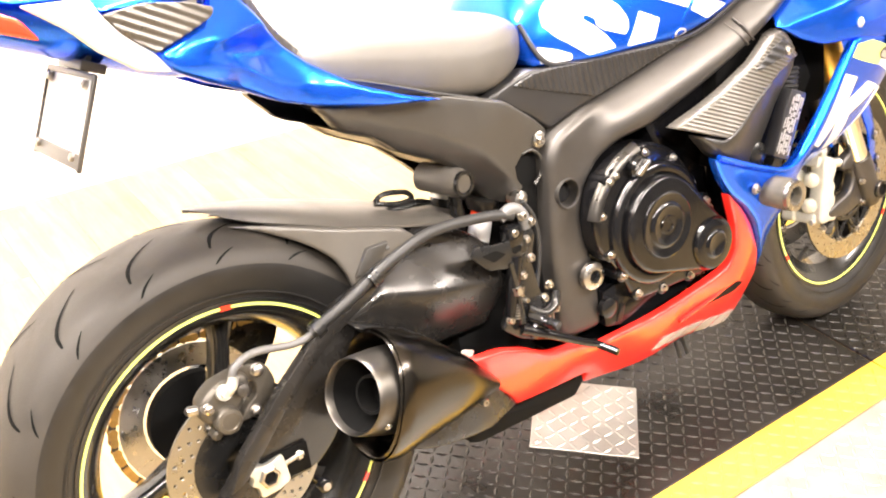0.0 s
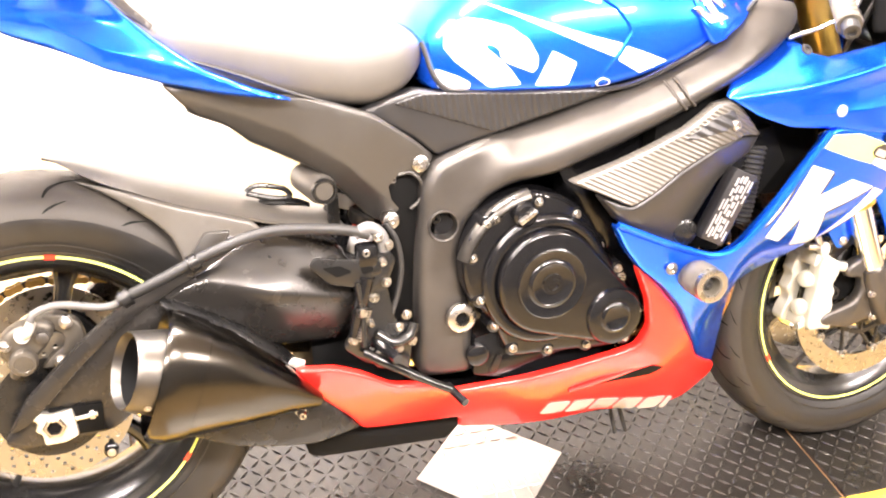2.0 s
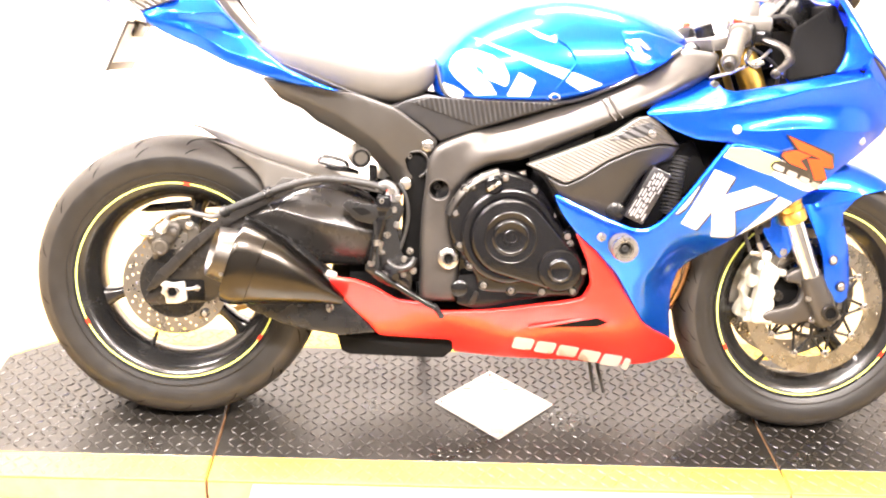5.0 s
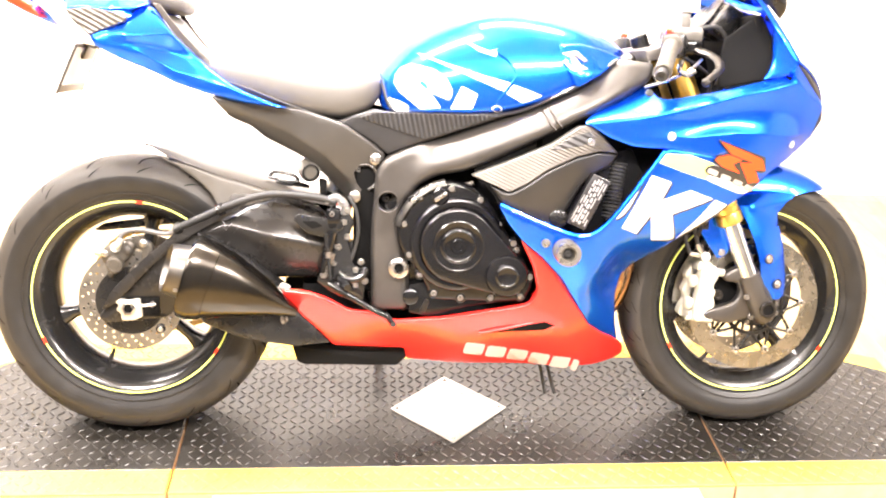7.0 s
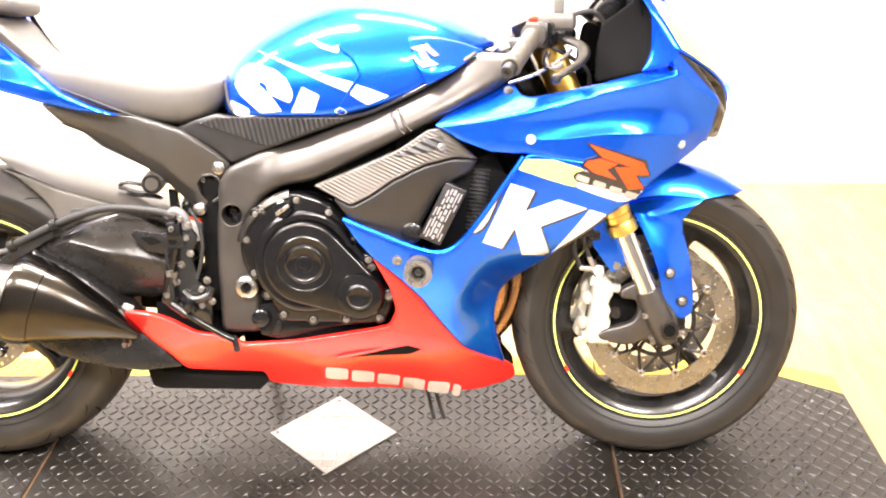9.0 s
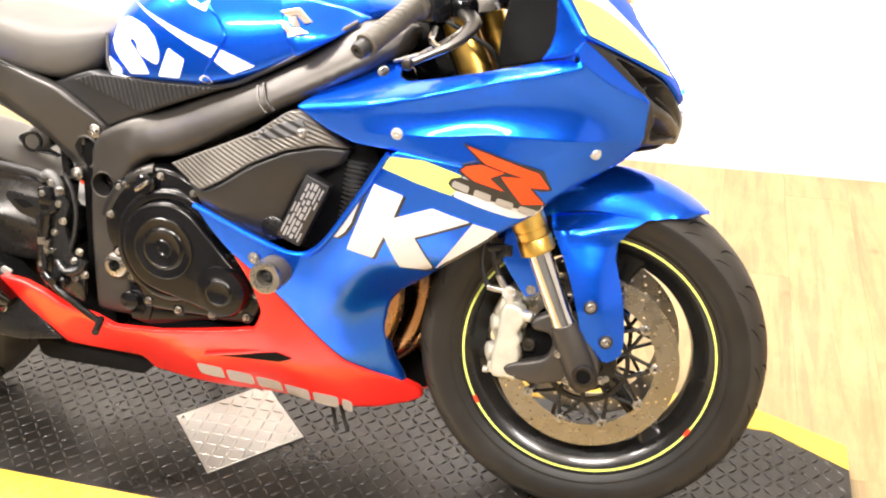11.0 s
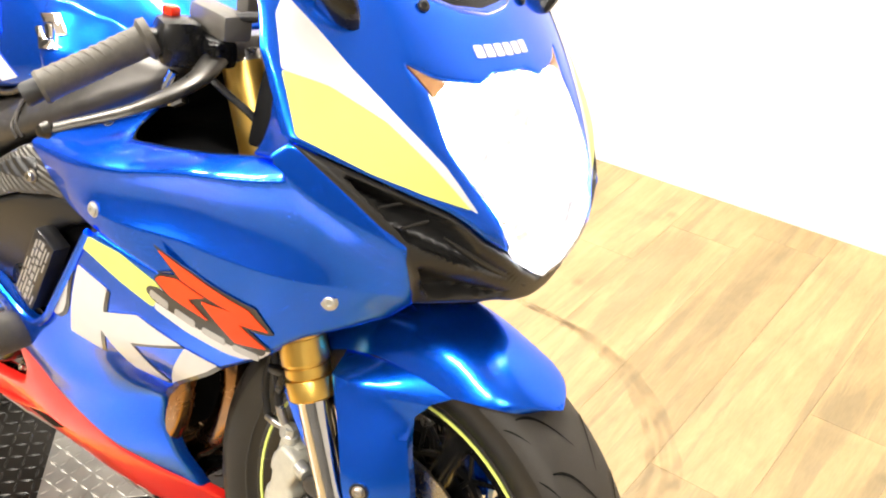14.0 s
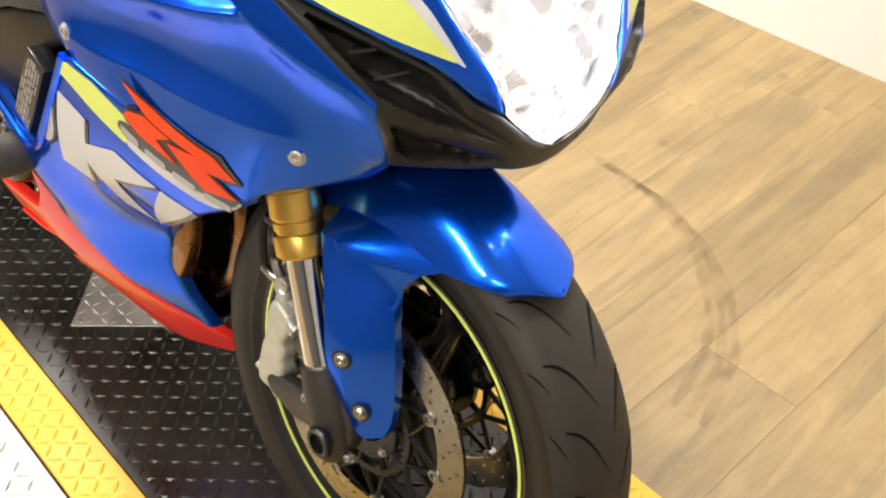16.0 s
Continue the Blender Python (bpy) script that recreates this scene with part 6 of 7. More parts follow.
both("dark_outline", [(1.197, 0.622), (1.202, 0.630), (1.215, 0.633), (1.252, 0.622), (1.295, 0.605), (1.331, 0.589), (1.326, 0.581), (1.309, 0.582), (1.277, 0.592), (1.204, 0.613)], lambda a, b: ub(a, b) - 0.0004, INK, upper, lip=0.0008, curl=0, rnd=0.003, ins=0)
for k in range(4):      # plain grey blocks in a dark outline under the emblem
    xa, za = 1.202 + 0.0312 * k, 0.6275 - 0.0122 * k
    both("grey_shape", [(xa, za - 0.010), (xa + 0.004, za), (xa + 0.027, za - 0.0085), (xa + 0.024, za - 0.0195)], lambda a, b: ub(a, b) + 0.0003, SILVERGREY, upper, "grey outlined decal block", lip=0.0008, curl=0, rnd=0.003, ins=0)

# nose: the front surface over (half width, height)
def nose(a, b):
    a = np.asarray(a, float)
    return np.interp(b, PZ, PX) - 1.5 * a * a - np.clip(0.72 - np.asarray(b), 0, 1) * 0.34 * (a / 0.123) ** 2


def front(name, outline, depth, mat, parent, label="", twin=True, **k):
    """A front panel on the right, and its mirror on the left."""
    o = panel(name, outline, depth, mat, parent, label, axis="x", side=-1, **k)
    if twin:
        panel(name, outline, depth, mat, parent, label, axis="x", side=1, **k)
    return o


cowl_half = [(0.252, 0.843), (0.244, 0.909), (0.225, 0.958), (0.186, 1.002), (0.161, 1.021), (0.116, 0.987), (0.084, 0.964), (0.036, 0.949), (0.0, 0.945)]
head_top = [(0.0, 0.894), (0.026, 0.895), (0.053, 0.886), (0.104, 0.892), (0.131, 0.904)]
head_side = [(0.131, 0.904), (0.118, 0.883), (0.119, 0.834), (0.105, 0.805), (0.081, 0.771), (0.066, 0.733), (0.031, 0.705), (0.0, 0.692)]
def mirror(pts):
    return [(-a, b) for a, b in pts[::-1]]


cowl_in = [(0.249, 0.840), (0.221, 0.825), (0.164, 0.796), (0.135, 0.782), (0.119, 0.771), (0.097, 0.752), (0.068, 0.735), (0.081, 0.771), (0.105, 0.805), (0.119, 0.834), (0.118, 0.883)] + head_top[::-1]
cowl_out = cowl_half + mirror(cowl_half[:-1]) + [(-a, b) for a, b in cowl_in] + cowl_in[:-1][::-1]
cowl = panel("front_cowl", cowl_out, nose, BLUE, bike, "metallic blue front cowl", axis="x", lip=0.008, curl=0.003, rnd=0.003, cell=0.012)
nb = lambda a, b: nose(a, b) + 0.0016
front("neon_flash", [(0.248, 0.845), (0.240, 0.897), (0.208, 0.886), (0.172, 0.859), (0.143, 0.822), (0.115, 0.783), (0.159, 0.799), (0.200, 0.817)], nb, NEON, cowl, "neon yellow cowl decal", lip=0.001, curl=0, rnd=0.003, ins=0)
front("white_flash", [(0.240, 0.8972), (0.226, 0.941), (0.212, 0.957), (0.198, 0.930), (0.184, 0.901), (0.159, 0.862), (0.130, 0.821), (0.108, 0.779), (0.115, 0.7832), (0.143, 0.8222), (0.172, 0.8592), (0.208, 0.8862)], nb, WHITE, cowl, "white cowl decal", lip=0.001, curl=0, rnd=0.003, ins=0)
for k in range(6):
    ya = -0.046 + 0.0156 * k
    panel("pale_block", [(ya, 0.9085), (ya + 0.0005, 0.9195), (ya + 0.013, 0.9195), (ya + 0.0135, 0.9085)], nb, WHITE, cowl, "pale grey name block", axis="x", lip=0.001, curl=0, rnd=0.002, ins=0)
trim_top = [(0.249, 0.838), (0.221, 0.823), (0.164, 0.794), (0.135, 0.780), (0.119, 0.769), (0.097, 0.750), (0.067, 0.733), (0.034, 0.708), (0.0, 0.689)]
trim_low = [(0.0, 0.664), (0.03, 0.667), (0.056, 0.674), (0.110, 0.678), (0.147, 0.680), (0.164, 0.714), (0.182, 0.749), (0.215, 0.794)]
mouth = [(0.222, 0.817), (0.193, 0.804), (0.165, 0.790), (0.138, 0.776), (0.118, 0.760), (0.097, 0.738), (0.060, 0.712), (0.030, 0.692), (0.079, 0.709), (0.125, 0.730), (0.160, 0.746), (0.178, 0.757), (0.202, 0.788)]
low_mouth = [(0.172, 0.736), (0.149, 0.729), (0.125, 0.717), (0.095, 0.705), (0.036, 0.680), (0.055, 0.679), (0.093, 0.683), (0.136, 0.686), (0.154, 0.703)]


def trim_depth(a, b):
    """The trim's face with two hollow ducts sunk into each side."""
    P = np.stack([np.abs(np.asarray(a, float)), np.asarray(b, float)], 1)
    d = nose(P[:, 0], P[:, 1]) - 0.004
    for o, deep, wide in ((mouth, 0.014 + 0.062 * np.clip((P[:, 0] - 0.10) / 0.05, 0, 1), 0.010), (low_mouth, 0.024, 0.013)):
        gap_in, ok = gap_to(P, o)
        q = np.where(ok, np.clip(gap_in / wide, 0, 1), 0)
        d = d - deep * q * q * (3 - 2 * q)
    return d


trim_full = trim_top + mirror(trim_top[:-1]) + mirror(trim_low) + trim_low[1:]
intake = panel("intake_trim", trim_full, trim_depth, TRIM, bike, "satin black intake trim", axis="x", lip=0.012, curl=0.003, rnd=0.004, cell=0.0034, sharp=60)
for s in (-1, 1):
    for run in ([(0.183, 0.780), (0.155, 0.784)], [(0.165, 0.760), (0.137, 0.766)]):
        part("duct_vane", tube([(float(nose(a, b)) - 0.03, a * s, b) for a, b in run], 0.0016, 6), MATT, intake)
    part("trim_rib", tube([(float(nose(a, b)) - sunk, a * s, b) for a, b, sunk in ((0.126, 0.751, 0.024), (0.102, 0.733, 0.016), (0.066, 0.710, 0.011), (0.022, 0.686, 0.006))], [0.002, 0.0045, 0.005, 0.003], 10), TRIM, intake)

lamp_out = [(-a, b) for a, b in head_top[::-1]][:-1] + head_top + head_side[1:] + [(-a, b) for a, b in head_side[::-1][1:-1]]
lens_out = [(a * 0.985, 0.80 + (b - 0.80) * 0.985) for a, b in lamp_out]
lampglass = panel("headlamp", lens_out, lambda a, b: nose(a, b) + 0.016 * np.clip(1 - (np.asarray(a) / 0.125) ** 2, 0, 1) * np.clip(1 - ((np.asarray(b) - 0.80) / 0.125) ** 2, 0, 1), GLASS, bike, "lit headlamp under a clear lens", axis="x", lip=0.004, curl=0.002, cell=0.012, rnd=0.004)
lampglass.visible_shadow = False
back_pts = [(a * 0.97, 0.80 + (b - 0.80) * 0.97) for a, b in lamp_out]
def facets(a, b):
    """Creases that break the reflector up into small mirrors."""
    f = 0
    for ang, freq, ph, amp in ((0.3, 17, 0.2, 0.006), (1.5, 22, 0.6, 0.005), (2.3, 31, 0.1, 0.0035), (0.9, 43, 0.4, 0.002)):
        q = freq * (np.asarray(a) * math.cos(ang) + np.asarray(b) * math.sin(ang)) + ph
        f = f + amp * np.abs(2 * (q - np.floor(q)) - 1)
    return f


panel("reflector_back", back_pts, lambda a, b: nose(a, b) - 0.056 + facets(a, b), REFLECTOR, lampglass, "faceted silver reflector", axis="x", lip=-0.038, curl=0, cell=0.0035, rnd=0.003, ins=0, sharp=9)
# unseen back, added so that the bulbs' light does not leak
panel("lamp_light_stop", back_pts, lambda a, b: nose(a, b) - 0.066, VOID, lampglass, "added black back that stops bulb light leaking", axis="x", lip=0, curl=0, cell=0.02, rnd=0.003, ins=0)
for yy, zz in ((-0.056, 0.850), (0.056, 0.850), (0.0, 0.770)):
    xx = float(nose(yy, zz)) - 0.028
    part("bulb", lathe([(-0.012, 0.010), (0.006, 0.020), (0.012, 0.014), (0.014, 0)], (xx, yy, zz), (1, 0, 0.1), 14), BULB, lampglass, "glowing bulb")

for s in (-1, 1):
    panel("indicator", [(a * s, b) for a, b in ((0.1295, 0.9035), (0.109, 0.8925), (0.096, 0.889), (0.115, 0.877), (0.119, 0.885))], lambda a, b: nose(a, b) - 0.0015, AMBER, lampglass, "brown amber indicator", axis="x", lip=0.003, curl=0.0005, cell=0.006, rnd=0.0015, ins=0)

screen_out = [(0.0, 0.944), (0.036, 0.948), (0.084, 0.963), (0.116, 0.986), (0.160, 1.020), (0.157, 1.061), (0.131, 1.11), (0.079, 1.14), (0.0, 1.15)]
full_screen = [(-a, b) for a, b in screen_out[::-1]][:-1] + screen_out[:-1] + [(0.0, 1.15)]
windscreen = panel("windscreen", full_screen[1:], lambda a, b: nose(a, b) + 0.003, SMOKE, bike, "smoked clear windscreen", axis="x", lip=0.003, curl=0.001, cell=0.02, rnd=0.004)
for s in (-1, 1):
    part("screen_bolt", bolt((float(nose(0.086, 0.953)) + 0.003, 0.086 * s, 0.953), 0.006, 0.003, (0.8, 0.3 * s, 0.5)), INK, windscreen)
    m = part("mirror_mount", tube([(1.353, 0.162 * s, 0.928), (1.353, 0.180 * s, 0.958), (1.318, 0.20 * s, 1.0), (1.27, 0.22 * s, 1.04)], [0.016, 0.024, 0.02, 0.011], 14, 6, 0.6), BLACK, bike, "black mirror stalk")
    part("mirror_head", join(lathe([(-0.02, 0), (-0.018, 0.03), (0.0, 0.05), (0.02, 0.055), (0.022, 0.05), (0.022, 0)], (1.255, 0.30 * s, 1.085), (-1, 0.1 * s, 0), 24)), BLACK, m)
    part("mirror_arm", tube([(1.27, 0.22 * s, 1.04), (1.265, 0.265 * s, 1.07)], 0.011, 10), BLACK, m)
pan = [(1.36, 0.165), (1.42, 0.135), (1.455, 0.105), (1.482, 0.065), (1.494, 0.0)]
# unseen pan, added to keep the bulbs' glow off the mudguard
part("nose_light_stop", slab(pan + [(x, -y) for x, y in pan[-2::-1]], 0.664, 0.671, 0), VOID, bike, "added black pan that blocks bulb light from below")
part("nose_underside", prism([(1.30, 0.634), (1.40, 0.664), (1.435, 0.672), (1.435, 0.680), (1.40, 0.674), (1.30, 0.644)], -0.095, 0.095, 0.002), VOID, bike, "black panel under the nose")
part("cockpit_back", box((0.02, 0.36, 0.14), (1.335, 0, 0.87), (0, -15, 0), 0.01), VOID, bike)
part("instrument_panel", join(box((0.05, 0.20, 0.07), (1.285, 0, 0.925), (0, 35, 0), 0.012), lathe([(0, 0.045), (0.02, 0.045), (0.022, 0.04), (0.022, 0)], (1.275, -0.03, 0.93), (-0.8, 0, 0.6), 24)), BLACK, bike, "black instrument cluster")
both("inner_panel", [(1.244, 0.785), (1.30, 0.797), (1.342, 0.807), (1.352, 0.84), (1.348, 0.89), (1.326, 0.940), (1.29, 0.915), (1.256, 0.890), (1.246, 0.84)], field((1.225, 0.78, 0.165), (1.25, 0.778, 0.18), (1.35, 0.80, 0.21), (1.32, 0.90, 0.178), (1.27, 0.93, 0.165)), VOID, bike, "black inner fairing panel", lip=0.004, curl=0.002)

both("cowl_side", [(1.331, 0.920), (1.358, 0.872), (1.381, 0.842), (1.382, 0.826), (1.356, 0.813), (1.318, 0.806), (1.329, 0.822), (1.336, 0.845), (1.336, 0.880)], field((1.331, 0.92, 0.238), (1.358, 0.872, 0.246), (1.381, 0.842, 0.250), (1.382, 0.826, 0.2495), (1.318, 0.806, 0.236), (1.336, 0.845, 0.234), (1.338, 0.88, 0.232)), BLUE, cowl, "blue cowl side", lip=0.008, curl=0.002, rnd=0.004, cell=0.008)

# tank
tank_st = [(0.530, 0.765, 0.790, 0.060), (0.545, 0.726, 0.828, 0.108), (0.60, 0.720, 0.882, 0.148), (0.69, 0.720, 0.930, 0.178), (0.78, 0.724, 0.954, 0.197), (0.87, 0.748, 0.950, 0.205), (0.945, 0.785, 0.932, 0.200), (1.00, 0.818, 0.906, 0.172), (1.040, 0.842, 0.882, 0.13), (1.062, 0.850, 0.866, 0.08)]
TP = 2.15
tank = part("fuel_tank", body_loft(tank_st, 48, TP, 6, 0.16, 6.0), BLUE, bike, "metallic blue fuel tank", sharp=60)
TS = np.array([tuple(p) for p in spline([(s[0], s[1], s[2]) for s in tank_st], 6)])
TW = np.array([p[0] for p in spline([(s[3], 0, 0) for s in tank_st], 6)])


def tank_side(a, b):
    lo, hi, w = np.interp(a, TS[:, 0], TS[:, 1]), np.interp(a, TS[:, 0], TS[:, 2]), np.interp(a, TS[:, 0], TW)
    mid = lo + 0.16 * (hi - lo)
    v = np.where(np.asarray(b) > mid, (np.asarray(b) - mid) / (hi - mid), (mid - np.asarray(b)) / (mid - lo))
    pw = np.where(np.asarray(b) > mid, TP, 6.0)
    return w * (1 - np.clip(v, 0, 0.999) ** pw) ** (1 / pw)


tb = lambda a, b: tank_side(a, b) + 0.0015
for pts in ([(0.565, 0.783), (0.568, 0.802), (0.579, 0.816), (0.598, 0.824), (0.619, 0.822), (0.650, 0.813), (0.672, 0.797), (0.684, 0.774), (0.683, 0.759), (0.677, 0.752), (0.643, 0.765), (0.634, 0.774), (0.634, 0.782), (0.625, 0.789), (0.618, 0.790), (0.617, 0.785), (0.629, 0.775), (0.648, 0.756), (0.662, 0.736), (0.619, 0.732), (0.594, 0.752), (0.577, 0.766)],
            [(0.554, 0.755), (0.579, 0.747), (0.596, 0.738), (0.595, 0.729), (0.556, 0.729)],
            [(0.703, 0.782), (0.736, 0.766), (0.725, 0.735), (0.680, 0.734)],
            [(0.762, 0.737), (0.772, 0.745), (0.784, 0.741), (0.787, 0.733), (0.773, 0.729)],
            [(0.806, 0.787), (0.835, 0.777), (0.867, 0.765), (0.826, 0.749), (0.793, 0.768)]):
    both("white_shape", pts, tb, WHITE, tank, "white rounded decal", lip=0.001, curl=0, rnd=0.003, ins=0, cell=0.012)
both("white_stripe", [(0.607, 0.849), (0.702, 0.818), (0.751, 0.803), (0.801, 0.790), (0.789, 0.772), (0.752, 0.787), (0.692, 0.813)], tb, WHITE, tank, "white tank stripe", lip=0.001, curl=0, rnd=0.003, ins=0, cell=0.012)
both("white_shape", [(0.760, 0.853), (0.776, 0.860), (0.772, 0.842), (0.738, 0.852), (0.710, 0.872)], tb, WHITE, tank, "white rounded decal", lip=0.001, curl=0, rnd=0.003, ins=0, cell=0.012)
part("tank_crease", tube([R(x, float(tank_side(x, z)) + 0.0005, z) for x, z in ((0.742, 0.900), (0.776, 0.852), (0.795, 0.836), (0.810, 0.815), (0.812, 0.803), (0.799, 0.784), (0.790, 0.771), (0.761, 0.731))], 0.0026, 8), BLUE, tank)
def wing_depth(a, b):
    """The flat shoulder at the tank's front, just proud of its side."""
    flat = np.interp(a, [0.90, 0.95, 1.04], [0.200, 0.212, 0.175]) + 0.006 - 0.75 * np.clip(np.asarray(b) - 0.815, 0, 1)
    return np.maximum(tank_side(np.clip(a, 0, 1.02), b) + 0.004, flat)


both("tank_wing", [(0.90, 0.870), (0.945, 0.872), (1.00, 0.86), (1.040, 0.845), (0.985, 0.808), (0.935, 0.783), (0.915, 0.82)], wing_depth, BLUE, tank, "blue tank shoulder", lip=0.012, curl=0.003, rnd=0.006)
for pts in ([(0.905, 0.851), (0.936, 0.857), (0.960, 0.837), (0.950, 0.834), (0.934, 0.846), (0.920, 0.843)], [(0.959, 0.821), (0.928, 0.815), (0.904, 0.835), (0.914, 0.838), (0.930, 0.826), (0.944, 0.829)], [(0.921, 0.842), (0.933, 0.845), (0.943, 0.830), (0.931, 0.827)]):
    both("badge", pts, lambda a, b: wing_depth(a, b) + 0.003, CHROME, tank, "chrome angular badge", lip=0.006, curl=0.0005, rnd=0.0015, ins=0.001)
part("tank_skirt", tube([R(0.540, 0.098, 0.79), R(0.558, 0.125, 0.735), R(0.60, 0.142, 0.724), R(0.72, 0.165, 0.726), R(0.805, 0.188, 0.728), R(0.88, 0.20, 0.757), R(0.955, 0.20, 0.795), R(1.025, 0.175, 0.84)], 0.004, 8), INK, tank)

# seat and tail
seat_st = [(0.172, 0.800, 0.815, 0.070), (0.19, 0.772, 0.834, 0.108), (0.25, 0.745, 0.838, 0.124), (0.33, 0.722, 0.828, 0.132), (0.41, 0.706, 0.815, 0.136), (0.46, 0.704, 0.812, 0.134), (0.51, 0.722, 0.812, 0.122), (0.538, 0.752, 0.800, 0.098), (0.543, 0.765, 0.780, 0.07)]
seat = part("rider_seat", body_loft(seat_st, 44, 3.0, 6, 0.4, 4.0), SEAT, bike, "grey vinyl rider seat", sharp=70)
part("seat_piping", tube([R(0.19, 0.110, 0.79), R(0.27, 0.129, 0.765), R(0.35, 0.137, 0.735), R(0.42, 0.138, 0.712)], 0.0022, 6), RUBBER, seat)
tf = field((-0.034, 0.87, 0.203), (-0.077, 0.917, 0.198), (0.037, 0.897, 0.203), (-0.02, 0.849, 0.210), (0.06, 0.80, 0.185), (0.12, 0.775, 0.160), (0.184, 0.752, 0.142), (0.35, 0.73, 0.168), (0.18, 0.815, 0.116), (0.107, 0.83, 0.150), (-0.15, 0.93, 0.180), (0.235, 0.772, 0.140))
tail_out = [(-0.033, 0.868), (-0.021, 0.848), (0.021, 0.825), (0.071, 0.803), (0.123, 0.776), (0.183, 0.755), (0.260, 0.739), (0.348, 0.729), (0.295, 0.746), (0.235, 0.772), (0.178, 0.812), (0.145, 0.842), (0.118, 0.872), (0.094, 0.905), (0.075, 0.930), (0.050, 0.925), (0.036, 0.897)]
TAIL_LOW = ([-0.03, 0.06, 0.12, 0.19, 0.27, 0.35], [0.862, 0.836, 0.803, 0.779, 0.758, 0.744])
TAIL_TOP = ([-0.03, 0.04, 0.10, 0.15], [0.866, 0.869, 0.874, 0.872])


def tail_depth(a, b):
    """The tail's side: a shelf between two folds, hollow between them."""
    a, b = np.asarray(a, float), np.asarray(b, float)
    low, top = np.interp(a, *TAIL_LOW), np.interp(a, *TAIL_TOP)
    fold = 0.55 * 0.003 * np.logaddexp(0, (low - b) / 0.003) + 0.75 * 0.003 * np.logaddexp(0, (b - top) / 0.003) * np.clip((0.14 - a) / 0.04, 0, 1)
    return tf(a, b) + 0.008 - fold - 0.55 * np.minimum(np.clip(b - low, 0, 1), np.clip(top - b, 0, 1)) * np.clip((0.17 - a) / 0.06, 0, 1)


both("tail_fairing", tail_out, tail_depth, BLUE, bike, "metallic blue tail fairing", far_depth=lambda a, b: 0.62 * tf(a, b), lip=0.02, curl=0.005, rnd=0.008, cell=0.009, creases=[list(zip(*TAIL_LOW))[1:5], list(zip(*TAIL_TOP))[1:3]])
both("rear_lamp_lens", [(-0.150, 0.938), (-0.111, 0.907), (-0.089, 0.881), (-0.055, 0.855), (-0.021, 0.847), (-0.034, 0.869), (-0.061, 0.893), (-0.079, 0.917), (-0.086, 0.935)], lambda a, b: tf(a, b) + 0.001, LENS_CLEAR, bike, "clear rear indicator lens", lip=0.012, curl=0.003, rnd=0.006)
both("tail_lamp", [(-0.235, 0.945), (-0.165, 0.912), (-0.135, 0.900), (-0.150, 0.925), (-0.20, 0.952)], lambda a, b: 0.15 + 0.3 * (np.asarray(a) + 0.2), LENS_RED, bike, "red tail lamp lens", lip=0.05, curl=0.003, rnd=0.006)
both("tail_insert", [(-0.078, 0.917), (-0.061, 0.893), (-0.033, 0.870), (0.035, 0.896), (0.040, 0.905), (0.011, 0.915), (-0.033, 0.922)], ribbed(lambda a, b: tf(a, b) + 0.001, 62, 0.0095, 0.0022), CARBON, bike, "ribbed grey tail insert", lip=0.01, curl=0.001, cell=0.003, rnd=0.003, ins=0.002, sharp=70)
both("tail_top_panel", [(-0.20, 0.958), (-0.150, 0.940), (-0.086, 0.936), (-0.078, 0.919), (-0.033, 0.923), (0.011, 0.916), (0.05, 0.922), (0.075, 0.932), (0.05, 0.958), (-0.08, 0.975)], lambda a, b: tf(a, b) - 1.6 * np.clip(np.asarray(b) - 0.921, 0, 1), BLUE, bike, "blue tail top", far_depth=lambda a, b: 0.62 * tf(a, b) - 0.8 * np.clip(np.asarray(b) - 0.921, 0, 1), lip=0.02, curl=0.004, rnd=0.006)
part("tail_hump", body_loft([(-0.24, 0.93, 0.97, 0.03), (-0.20, 0.91, 0.975, 0.07), (-0.08, 0.86, 0.96, 0.092), (0.02, 0.82, 0.935, 0.096), (0.07, 0.81, 0.905, 0.096), (0.10, 0.80, 0.86, 0.09), (0.18, 0.79, 0.81, 0.08)], 28, 2.6, 5), BLUE, bike, "blue tail centre", sharp=60)
part("seat_back", body_loft([(0.055, 0.84, 0.918, 0.085), (0.090, 0.82, 0.917, 0.095), (0.106, 0.81, 0.909, 0.098), (0.128, 0.80, 0.881, 0.100), (0.152, 0.79, 0.853, 0.102), (0.18, 0.78, 0.832, 0.102), (0.20, 0.77, 0.820, 0.10)], 28, 3.6, 5), SEAT, bike, "grey vinyl kick-up behind the rider seat", sharp=70)
part("pillion_pad", body_loft([(-0.13, 0.955, 0.985, 0.03), (-0.10, 0.945, 1.0, 0.07), (0.0, 0.936, 1.0, 0.085), (0.06, 0.925, 0.985, 0.09), (0.10, 0.917, 0.966, 0.087), (0.124, 0.918, 0.954, 0.07), (0.134, 0.928, 0.944, 0.04)], 28, 3.0, 5), SEAT, bike, "dark pillion pad", sharp=70)
both("ribbed_trim", [(0.080, 0.935), (0.098, 0.905), (0.122, 0.872), (0.149, 0.842), (0.180, 0.815), (0.184, 0.823), (0.156, 0.850), (0.130, 0.880), (0.106, 0.913), (0.092, 0.935)], ribbed(lambda a, b: tf(a, b) * 0.9 - 0.004, -35, 0.009, 0.002), CARBON, bike, "ribbed grey seat trim", far_depth=lambda a, b: 0.56 * tf(a, b), lip=0.008, curl=0.001, cell=0.004, rnd=0.003, ins=0.002, sharp=70)

